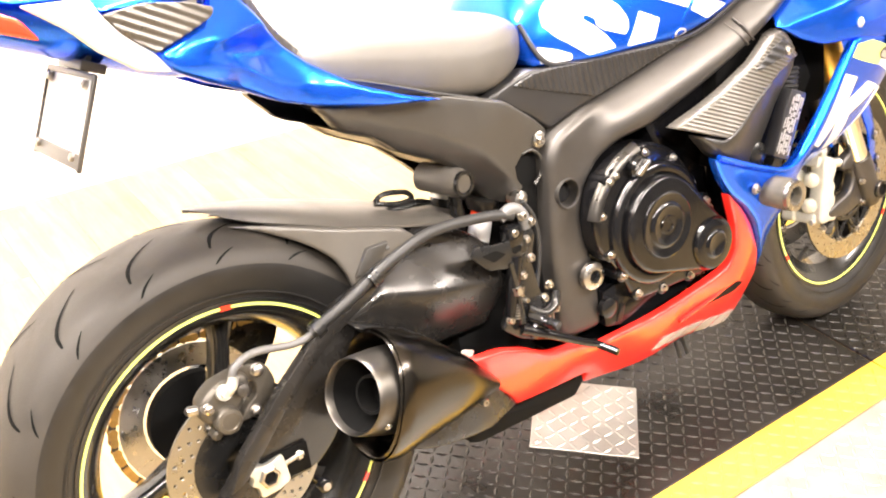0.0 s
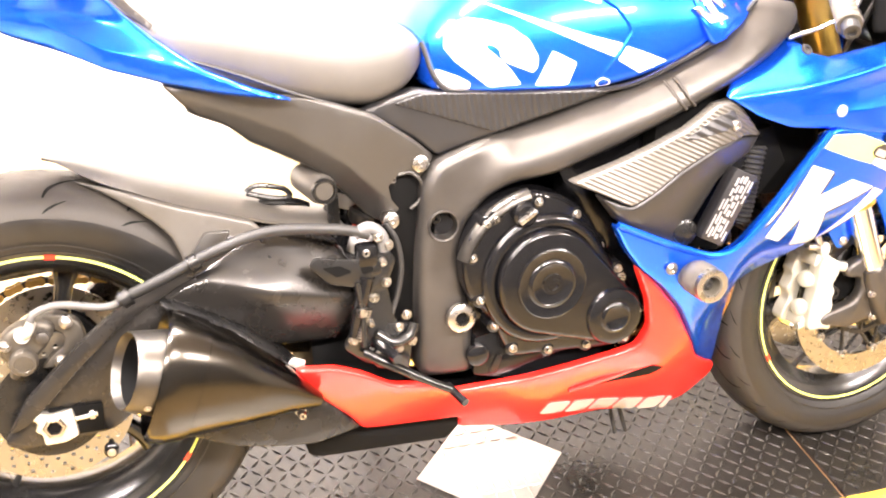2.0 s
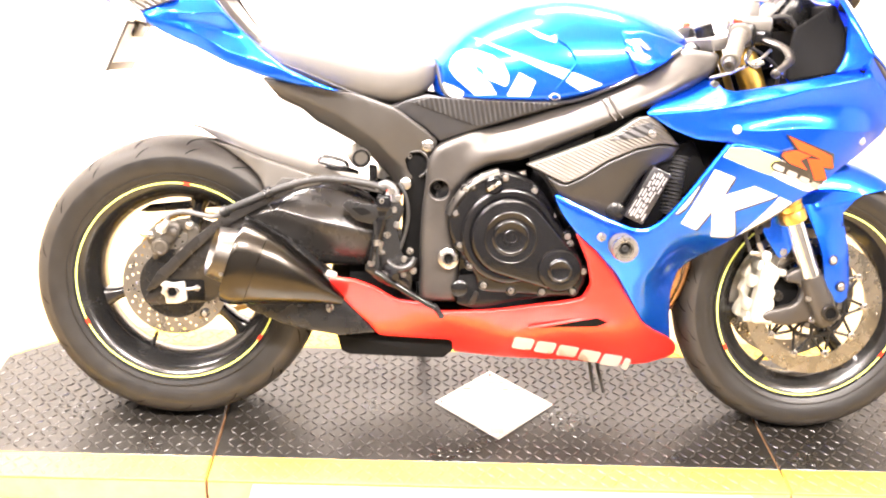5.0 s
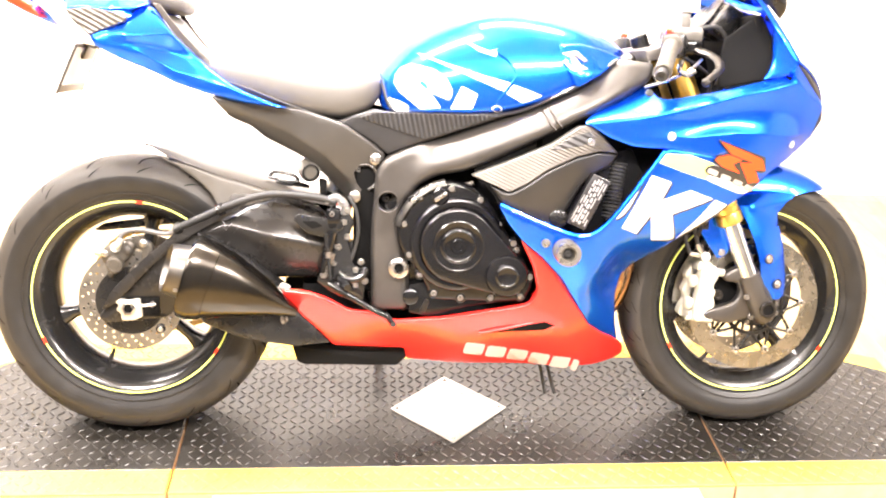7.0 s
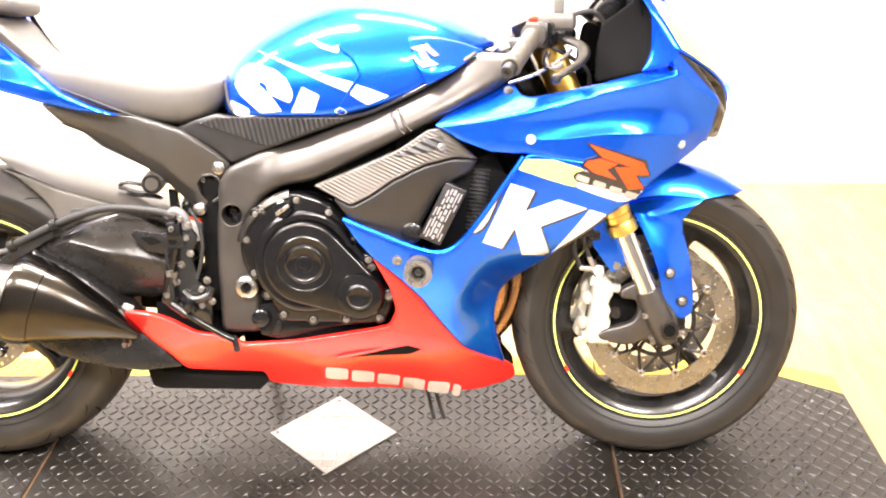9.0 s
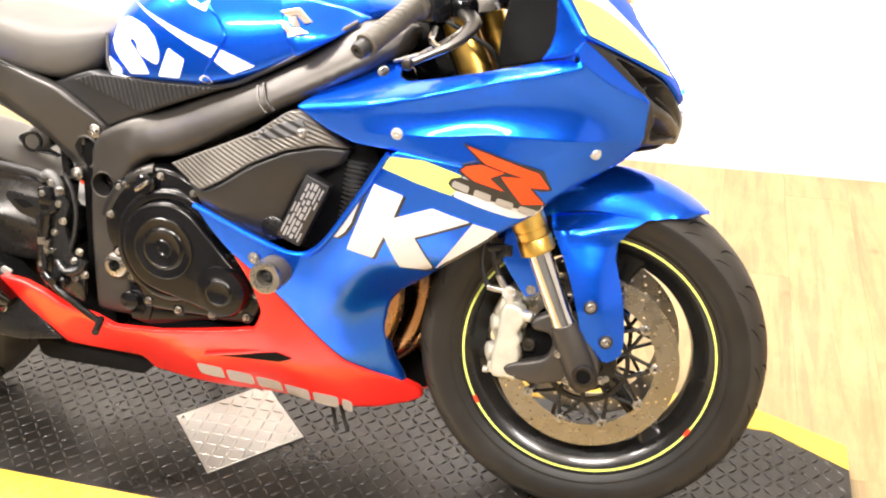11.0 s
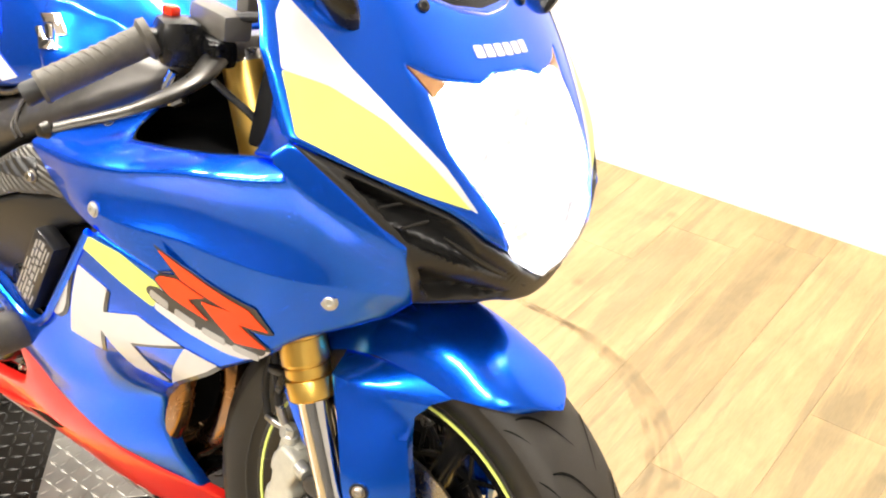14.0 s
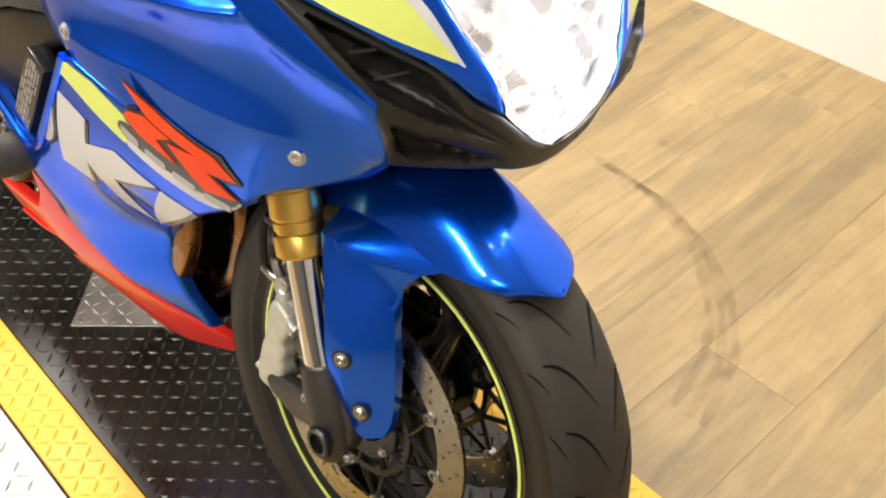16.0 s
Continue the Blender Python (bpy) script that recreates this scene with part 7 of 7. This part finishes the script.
# number plate on its bracket; the characters are plain bars
plate_m = Matrix.Translation((-0.101, -0.037, 0.801)) @ Matrix.Rotation(radians(24), 4, "Y")
bmh = join(box((0.03, 0.09, 0.012), (0.01, 0, 0.062), bevel=0.002), box((0.006, 0.07, 0.05), (0.006, 0, 0.05), bevel=0.002))
bmesh.ops.transform(bmh, matrix=plate_m, verts=bmh.verts)
part("plate_bracket", bmh, PLATE_TRIM, bike, "steel number plate bracket")


def on_plate(bm):
    bmesh.ops.transform(bm, matrix=plate_m, verts=bm.verts)
    return bm


npl = part("number_plate", on_plate(box((0.002, 0.178, 0.100), (0, 0, 0.002), bevel=0.0008)), PLATE_FACE, bike, "white number plate in a dark grey frame")
part("plate_frame", on_plate(join(box((0.006, 0.184, 0.007), (-0.001, 0, 0.052), bevel=0.002), box((0.006, 0.184, 0.018), (-0.001, 0, -0.044), bevel=0.002), box((0.006, 0.006, 0.11), (-0.001, 0.09, 0), bevel=0.002), box((0.006, 0.006, 0.11), (-0.001, -0.09, 0), bevel=0.002))), PLATE_TRIM, npl, "thin dark grey plate frame")
for yy in (-0.07, 0.07):
    for zz in (0.042, -0.04):
        part("plate_bolt", on_plate(bolt((-0.002, yy, zz), 0.006, 0.006, (-1, 0, 0))), STEEL, npl)

# front end
fork_dir = Vector((-0.129, 0, 0.307)).normalized()


def on_fork(d, s):
    """d metres up the fork from its axle."""
    return Vector((1.398, 0.112 * s, 0.294)) + fork_dir * d


for s in (-1, 1):
    fork = part("fork_leg", lathe([(0.212, 0.0), (0.212, 0.0265), (0.214, 0.0280), (0.2145, 0.0292), (0.236, 0.0292), (0.2375, 0.0285), (0.2385, 0.0252), (0.2415, 0.0252), (0.242, 0.0272), (0.2515, 0.0272), (0.252, 0.0252), (0.255, 0.0252), (0.2555, 0.0283), (0.2565, 0.0288), (0.284, 0.0288), (0.2845, 0.0280), (0.285, 0.0265), (0.60, 0.0265), (0.60, 0)], on_fork(0, s), fork_dir, 32), GOLD, bike, "gold anodised upside-down fork leg", sharp=25)
    part("chrome_tube", lathe([(0.07, 0.0205), (0.215, 0.0205)], on_fork(0, s), fork_dir, 28), CHROME, fork)
    part("fork_foot", join(lathe([(-0.03, 0), (-0.03, 0.02), (-0.015, 0.026), (0.06, 0.0265), (0.085, 0.0245), (0.085, 0)], on_fork(0, s), fork_dir, 28),
                                  prism([(1.430, 0.287), (1.427, 0.317), (1.402, 0.360), (1.383, 0.392), (1.352, 0.393), (1.322, 0.382), (1.308, 0.368), (1.316, 0.354), (1.343, 0.354), (1.350, 0.332), (1.338, 0.308), (1.302, 0.298), (1.276, 0.291), (1.266, 0.279), (1.280, 0.266), (1.328, 0.258), (1.372, 0.272), (1.405, 0.262)], 0.092 * s, 0.116 * s, 0.007, 0.010, 3)), FRAME, fork, "satin black fork foot")
    part("axle_end", lathe([(0, 0.019), (0.006, 0.019), (0.008, 0.017), (0.008, 0.0125), (-0.012, 0.0115)], (1.406, 0.1355 * s, 0.297), (0, s, 0), 24), LEVER, fork, "grey hollow axle end")
    part("axle_bore", lathe([(0.001, 0.0125), (0.001, 0)], (1.406, 0.1385 * s, 0.297), (0, s, 0), 20), VOID, fork)
    for x, z, w in ((1.361, 0.324, 0.124), (1.377, 0.275, 0.116), (1.433, 0.284, 0.115)):
        part("foot_bolt", bolt((x, w * s, z), 0.0065, 0.007, (0, s, 0)), STEEL, fork)
    # near-black sheet draws the shade in the foot's window
    part("foot_gap", prism([(1.30, 0.365), (1.352, 0.368), (1.36, 0.335), (1.345, 0.305), (1.295, 0.290)], 0.078 * s, 0.084 * s, 0.001), VOID, fork)
    part("foot_lug", lathe([(-0.01, 0.012), (0.006, 0.012), (0.008, 0.010), (0.008, 0.006), (0.004, 0.0055), (0.004, 0)], (1.306, 0.088 * s, 0.320), (0, s, 0), 18), LEVER, fork)
    cal = part("front_caliper", join(prism([(1.258, 0.383), (1.268, 0.397), (1.286, 0.392), (1.298, 0.385), (1.300, 0.366), (1.294, 0.354), (1.288, 0.342), (1.2965, 0.331), (1.290, 0.318), (1.296, 0.305), (1.289, 0.283), (1.285, 0.262), (1.250, 0.260), (1.245, 0.274), (1.247, 0.302), (1.255, 0.339)], 0.078 * s, 0.112 * s, 0.007, 0.007, 4),
                                     prism([(1.249, 0.388), (1.275, 0.395), (1.280, 0.27), (1.234, 0.261), (1.226, 0.271), (1.232, 0.290), (1.241, 0.302), (1.240, 0.314), (1.233, 0.323), (1.241, 0.340), (1.244, 0.350), (1.238, 0.358)], 0.030 * s, 0.060 * s, 0.005, 0.005, 3),
                                     box((0.034, 0.06, 0.026), (1.270, 0.07 * s, 0.386), (0, 14, 0), 0.007), box((0.036, 0.06, 0.024), (1.255, 0.07 * s, 0.272), (0, 6, 0), 0.007)), CALIPER, bike, "pale olive-grey four-piston front caliper")
    for x, z in ((1.306, 0.376), (1.286, 0.269)):
        part("caliper_lug", lathe([(-0.016, 0.0095), (0.010, 0.0095), (0.013, 0.007), (0.013, 0)], (x - 0.006, 0.104 * s, z), (0.9, 0.25 * s, -0.1), 18), CAST, cal)
    for k, (x, z) in enumerate(((1.259, 0.352), (1.252, 0.300))):
        part("piston_cap", lathe([(-0.004, 0.015), (0.004, 0.0145), (0.007, 0.011), (0.008, 0)], (x - 0.012, 0.088 * s, z), (-0.8, 0.4 * s, 0), 20), CALIPER, cal)
    part("caliper_union", lathe([(0, 0.010), (0.012, 0.010), (0.014, 0.007), (0.022, 0.0065), (0.022, 0)], (1.270, 0.094 * s, 0.396), (0.1, s * 0.2, 1), 14), CAST, cal, "bright hose union")
    part("banjo_bolt", lathe([(-0.006, 0.011), (0.006, 0.011), (0.006, 0)], (1.268, 0.097 * s, 0.410), (0.1, s, 0.2), 14), CAST, cal)
    part("bleed_nipple", lathe([(-0.006, 0), (-0.004, 0.006), (0.004, 0.006), (0.006, 0)], (1.236, 0.098 * s, 0.268), (-1, 0, 0), 12), CAST, cal)
    for tip in ((1.232, 0.100, 0.417), (1.249, 0.098, 0.439)):
        part("hose_end", tube([(1.266, 0.096 * s, 0.411), (0.5 * (1.262 + tip[0]), tip[1] * s, 0.5 * (0.413 + tip[2])), (tip[0], tip[1] * s, tip[2])], [0.005, 0.0062, 0.0055], 10), STEEL, cal)
        part("front_hose", tube([(tip[0], tip[1] * s, tip[2]), (tip[0] - 0.012, 0.096 * s, tip[2] + 0.04), (1.222, 0.09 * s, 0.52), (1.20, 0.08 * s, 0.60)], 0.0048, 8), RUBBER, cal)
    part("hose_clip", join(box((0.036, 0.012, 0.012), (1.246, 0.098 * s, 0.486), (0, -8, 0), 0.003), box((0.012, 0.012, 0.034), (1.252, 0.098 * s, 0.474), (0, 20, 0), 0.003), box((0.014, 0.014, 0.02), (1.264, 0.096 * s, 0.482), (0, 0, 0), 0.003)), BLACK, cal)
part("lower_clamp", prism([(1.16, 0.655), (1.27, 0.70), (1.29, 0.665), (1.18, 0.62)], -0.145, 0.145, 0.008), ENGINE, bike, "black lower fork clamp")
part("top_clamp", prism([(1.09, 0.862), (1.17, 0.878), (1.18, 0.855), (1.10, 0.838)], -0.145, 0.145, 0.006), HUGGER, bike, "dark grey top fork clamp")
for s in (-1, 1):
    part("fork_cap", lathe([(0.60, 0.02), (0.612, 0.02), (0.615, 0.014), (0.615, 0)], on_fork(0, s), fork_dir, 20), STEEL, bike)
part("steering_head", box((0.09, 0.12, 0.2), (1.12, 0, 0.76), (0, -22, 0), 0.03), ENGINE, bike)
part("key_switch", lathe([(0, 0.02), (0.03, 0.02), (0.033, 0.016), (0.033, 0)], (1.125, 0, 0.865), (-0.4, 0, 1), 20), BLACK, bike)

# front mudguard with its fork guards
sects = []
for t in [0.0004, 0.002, 0.006, 0.012, 0.022, 0.036, 0.054, 0.08, 0.12, 0.16] + list(np.linspace(0.21, 1, 16)):
    th = 55.5 + 72.5 * t
    hw = (0.066 + 0.010 * min(1, t * 2)) * max(0.0, 1 - (1 - min(1.0, t / 0.17)) ** 2.5) ** (1 / 2.5) + 0.001
    rr = 0.315 + 0.011 * math.sin(math.pi * min(1, t * 1.1))
    drop = float(np.interp(th, [52, 58, 63, 70, 80, 128], [0.008, 0.017, 0.030, 0.055, 0.062, 0.062]))
    lp = []
    for u in [-1, -0.97, -0.92, -0.85, -0.78, -0.71, -0.66, -0.63, -0.6, -0.5, -0.35, -0.18, 0, 0.18, 0.35, 0.5, 0.6, 0.63, 0.66, 0.71, 0.78, 0.85, 0.92, 0.97, 1]:
        v = abs(u)
        fall = 0.45 * v ** 2 + 0.55 * v ** 6
        r = rr - drop * fall
        a = radians(th + 2.5 * v ** 2 * (1 - t))
        lp.append((FW.x + r * math.cos(a), hw * u, FW.z + r * math.sin(a)))
    sects.append(lp)
fb = loft(sects, caps=False, closed=False)
bmesh.ops.solidify(fb, geom=fb.faces[:], thickness=0.0035)
bmesh.ops.recalc_face_normals(fb, faces=fb.faces[:])
mudguard = part("front_mudguard", fb, BLUE, bike, "metallic blue front mudguard", sharp=40)
# the fork guard: rows from its foot up to the ledge at the mudguard's side; rear edge, face, front ridge, inner edge
GUARD = [((1.422, 0.107, 0.318), (1.440, 0.105, 0.312), (1.459, 0.093, 0.322), (1.459, 0.081, 0.326)),
         ((1.399, 0.115, 0.347), (1.432, 0.109, 0.346), (1.462, 0.088, 0.353), (1.460, 0.076, 0.354)),
         ((1.385, 0.126, 0.405), (1.418, 0.116, 0.410), (1.454, 0.088, 0.417), (1.452, 0.076, 0.418)),
         ((1.371, 0.122, 0.450), (1.407, 0.111, 0.457), (1.442, 0.087, 0.465), (1.440, 0.076, 0.466)),
         ((1.357, 0.116, 0.484), (1.396, 0.104, 0.491), (1.433, 0.085, 0.492), (1.437, 0.077, 0.507)),
         ((1.335, 0.107, 0.527), (1.352, 0.105, 0.527), (1.376, 0.102, 0.526), (1.457, 0.076, 0.533)),
         ((1.325, 0.070, 0.545), (1.350, 0.072, 0.550), (1.390, 0.072, 0.555), (1.492, 0.066, 0.557))]


def fork_guard(s):
    rows = [[(0.5 * (p[0] + q[0]), 0.5 * (p[1] + q[1]) + 0.0025 * (k < 2), 0.5 * (p[2] + q[2])) if m else p for k, (p, q) in enumerate(zip(row, row[1:])) for m in (0, 1)] + [row[3]] for row in GUARD]
    cols = [spline(c[:5], 5) + [Vector(c[i]).lerp(Vector(c[i + 1]), k / 4) for i in (4, 5) for k in (1, 2, 3, 4)] for c in zip(*rows)]
    bm = bmesh.new()
    grid = [[bm.verts.new((p.x, p.y * s, p.z)) for p in c] for c in cols]
    for A, B in zip(grid, grid[1:]):
        for k in range(len(A) - 1):
            bm.faces.new((A[k], A[k + 1], B[k + 1], B[k]))
    bmesh.ops.recalc_face_normals(bm, faces=bm.faces[:])
    bm.normal_update()
    if sum(f.normal.y * s for f in bm.faces) < 0:
        bmesh.ops.reverse_faces(bm, faces=bm.faces[:])
    bmesh.ops.solidify(bm, geom=bm.faces[:], thickness=0.004)
    bmesh.ops.recalc_face_normals(bm, faces=bm.faces[:])
    return bm


for s in (-1, 1):
    part("fork_guard", fork_guard(s), BLUE, mudguard, "blue fork guard", sharp=32)
for x, z, w in ((1.407, 0.410, 0.1225), (1.435, 0.350, 0.1115)):
    for s in (-1, 1):
        # a raised black disc puts the recess's shade into the colour
        part("bolt_recess_shade", lathe([(-0.004, 0.0115), (0.0008, 0.0115), (0.0012, 0.010), (0.0002, 0.009), (0.0002, 0)], (x, w * s, z), (0.35, s, 0.1), 22), INK, mudguard, "black disc for the shade in the bolt recess")
        part("guard_bolt", bolt((x, w * s, z), 0.0075, 0.005, (0.35, s, 0.1)), STEEL, mudguard)
part("guard_inner", prism([(1.258, 0.53), (1.30, 0.53), (1.325, 0.43), (1.312, 0.411), (1.296, 0.406), (1.271, 0.44), (1.253, 0.468)], -0.095, -0.100, 0.002), BLUE, mudguard)
part("guard_bolt", bolt((1.305, -0.100, 0.420), 0.0075, 0.005), STEEL, mudguard)

# bars, grips, levers
for s in (-1, 1):
    end, inner, clampp = Vector((1.073, 0.331 * s, 0.805)), Vector((1.128, 0.212 * s, 0.872)), Vector((1.165, 0.135 * s, 0.868))
    ax = (end - inner).normalized()
    grip = part("grip", lathe([(-0.004, 0.0), (-0.004, 0.022), (0.004, 0.023), (0.008, 0.0175), (0.05, 0.0165), (0.112, 0.017), (0.116, 0.0185), (0.12, 0.017), (0.12, 0)], inner, ax, 24), GRIP, bike, "worn black rubber handgrip")
    for k in range(9):
        part("grip_rib", lathe([(-0.0030, 0.0162), (-0.0015, 0.0176), (0.0015, 0.0176), (0.0030, 0.0162)], inner + ax * (0.022 + 0.0105 * k), (ax + Vector((0.45, 0, 0))).normalized(), 20), GRIP, grip)
    part("bar_end", lathe([(0.118, 0.0), (0.118, 0.0125), (0.134, 0.0130), (0.138, 0.0112), (0.138, 0.006), (0.134, 0.005), (0.134, 0)], inner, ax, 22), RUBBER, grip, "black bar end weight")
    part("bar_tube", tube([inner, inner.lerp(clampp, 0.6), clampp], 0.0115, 12), BLACK, grip)
    sw = part("switch_box", join(box((0.05, 0.045, 0.05), inner.lerp(clampp, 0.35), (0, 0, 25 * s), 0.01)), BLACK, bike, "black handlebar switch box")
    part("kill_switch", box((0.018, 0.014, 0.012), inner.lerp(clampp, 0.35) + Vector((-0.012, 0, 0.029)), bevel=0.004), LENS_RED, sw, "red rocker switch")
    piv = Vector((1.195, 0.180 * s, 0.862))
    lever = part("lever", tube([piv, (1.215, 0.225 * s, 0.848), (1.205, 0.285 * s, 0.826), (1.158, 0.346 * s, 0.801)], [0.015, 0.0125, 0.009, 0.007], 12, 8, 0.5), LEVER, bike, "dark alloy brake lever")
    part("lever_ball", lathe([(-0.009, 0), (-0.0075, 0.006), (0, 0.009), (0.0075, 0.006), (0.009, 0)], (1.157, 0.348 * s, 0.800), (0, 1, 0), 14), LEVER, lever)
    part("lever_perch", join(box((0.06, 0.03, 0.03), (1.178, 0.165 * s, 0.868), (0, 0, 20 * s), 0.008), bolt((1.195, 0.180 * s, 0.874), 0.010, 0.006, (0, 0, 1))), ENGINE, lever)
part("front_master", join(box((0.09, 0.035, 0.03), R(1.165, 0.15, 0.895), (0, 0, -15), 0.008), box((0.02, 0.02, 0.05), R(1.18, 0.125, 0.92), bevel=0.004)), HUGGER, bike, "dark grey brake master cylinder")
cup = part("reservoir_cup", lathe([(-0.026, 0), (-0.026, 0.022), (-0.02, 0.025), (0.016, 0.026), (0.016, 0)], R(1.186, 0.12, 0.968), (0, 0, 1), 28), CREAM, bike, "cream brake fluid reservoir")
part("cap", lathe([(0.014, 0.0275), (0.026, 0.0275), (0.029, 0.024), (0.029, 0)], R(1.186, 0.12, 0.968), (0, 0, 1), 28), BLACK, cup)
part("throttle_cable", tube([R(1.14, 0.18, 0.86), R(1.20, 0.17, 0.83), R(1.235, 0.15, 0.80), R(1.24, 0.11, 0.74)], 0.004, 8), RUBBER, bike)
part("throttle_cable", tube([R(1.175, 0.16, 0.90), R(1.245, 0.15, 0.91), R(1.275, 0.14, 0.85), R(1.255, 0.13, 0.79)], 0.005, 8), RUBBER, bike)
part("cable_guide", tube([R(1.085, 0.18, 0.785), R(1.13, 0.19, 0.80), R(1.175, 0.20, 0.825), R(1.20, 0.19, 0.845)], 0.0035, 8), STEEL, bike, "bare steel rod")
part("chrome_hook", tube([R(1.155, 0.20, 0.842), R(1.150, 0.205, 0.822), R(1.165, 0.208, 0.812), R(1.182, 0.206, 0.820)], 0.0055, 8), CHROME, bike)

# drain hoses and the side stand
for x, tilt in ((0.912, 0.022), (0.926, 0.030)):
    part("drain_hose", tube([(x, -0.005, 0.17), (x + tilt * 0.5, -0.006, 0.11), (x + tilt, -0.008, 0.06)], 0.004, 8), RUBBER, bike, "thin black drain hose")
part("side_stand", join(tube([(0.56, 0.11, 0.26), (0.55, 0.19, 0.16), (0.54, 0.26, 0.075)], [0.013, 0.011, 0.010], 12), box((0.05, 0.035, 0.008), (0.54, 0.262, 0.069), (14, 0, 0), 0.002)), BLACK, bike, "black side stand")


# ---- floor planks ----
PW, PL = 0.178, 1.22
rng = random.Random(4)
mesh_cache = {}


def plank_mesh(w, ln):
    key = (round(w, 3), round(ln, 3))
    if key not in mesh_cache:
        bm = box((w - 0.0004, ln - 0.0004, 0.006), (0, 0, 0), bevel=0.0003, seg=1)
        me = bpy.data.meshes.new("plank")
        bm.to_mesh(me)
        bm.free()
        me.materials.append(OAK)
        mesh_cache[key] = me
    return mesh_cache[key]


NEAR_FLOOR = (-2.2, 4.2, -3.0)      # planks here are pieces of their own
far_boards = bmesh.new()
cols = int((x1 - x0) / PW) + 1
for i in range(cols):
    y = y0 - rng.random() * PL
    x = x0 + (i + 0.5) * PW
    while y < y1:
        lo, hi = max(y, y0), min(y + PL, y1)
        y += PL
        if hi - lo < 0.02:
            continue
        ln = hi - lo if hi - lo < PL - 1e-6 else PL
        me = plank_mesh(PW, ln)
        if NEAR_FLOOR[0] < x < NEAR_FLOOR[1] and hi > NEAR_FLOOR[2]:
            o = new("plank", me)
            o.location = (x, (lo + hi) / 2, FLOOR_Z - 0.003)
            o.parent = floor
        else:
            at = len(far_boards.verts)
            far_boards.from_mesh(me)
            far_boards.verts.ensure_lookup_table()
            for v in far_boards.verts[at:]:
                v.co += Vector((x, (lo + hi) / 2, FLOOR_Z - 0.003))
finish(far_boards, "planking", OAK_FAR, floor)["kind"] = "stuff"


def tyre_mark(points, width):
    """A faint curved rubber mark on the planks."""
    C = spline([(x, y, FLOOR_Z + 0.0006) for x, y in points], 10)
    bm = bmesh.new()
    rows = []
    for i, c in enumerate(C):
        t = (C[min(i + 1, len(C) - 1)] - C[max(i - 1, 0)]).normalized()
        s = Vector((-t.y, t.x, 0)) * width * 0.5 * (1 + 0.25 * math.sin(i * 0.9))
        rows.append((bm.verts.new(c - s), bm.verts.new(c + s)))
    for A, B in zip(rows, rows[1:]):
        bm.faces.new((A[0], A[1], B[1], B[0]))
    return bm


for shift in (0.0, 0.03, 0.055):
    tagged(finish(tyre_mark([(0.975 + shift, 0.874), (1.137 + shift, 0.855), (1.31 + shift, 0.775), (1.443 + shift, 0.629), (1.494 + shift, 0.472)], 0.016), "tyre_mark", MARK),
           "faint brown curved tyre mark on the oak planks", "tyre mark", "tyre marks")
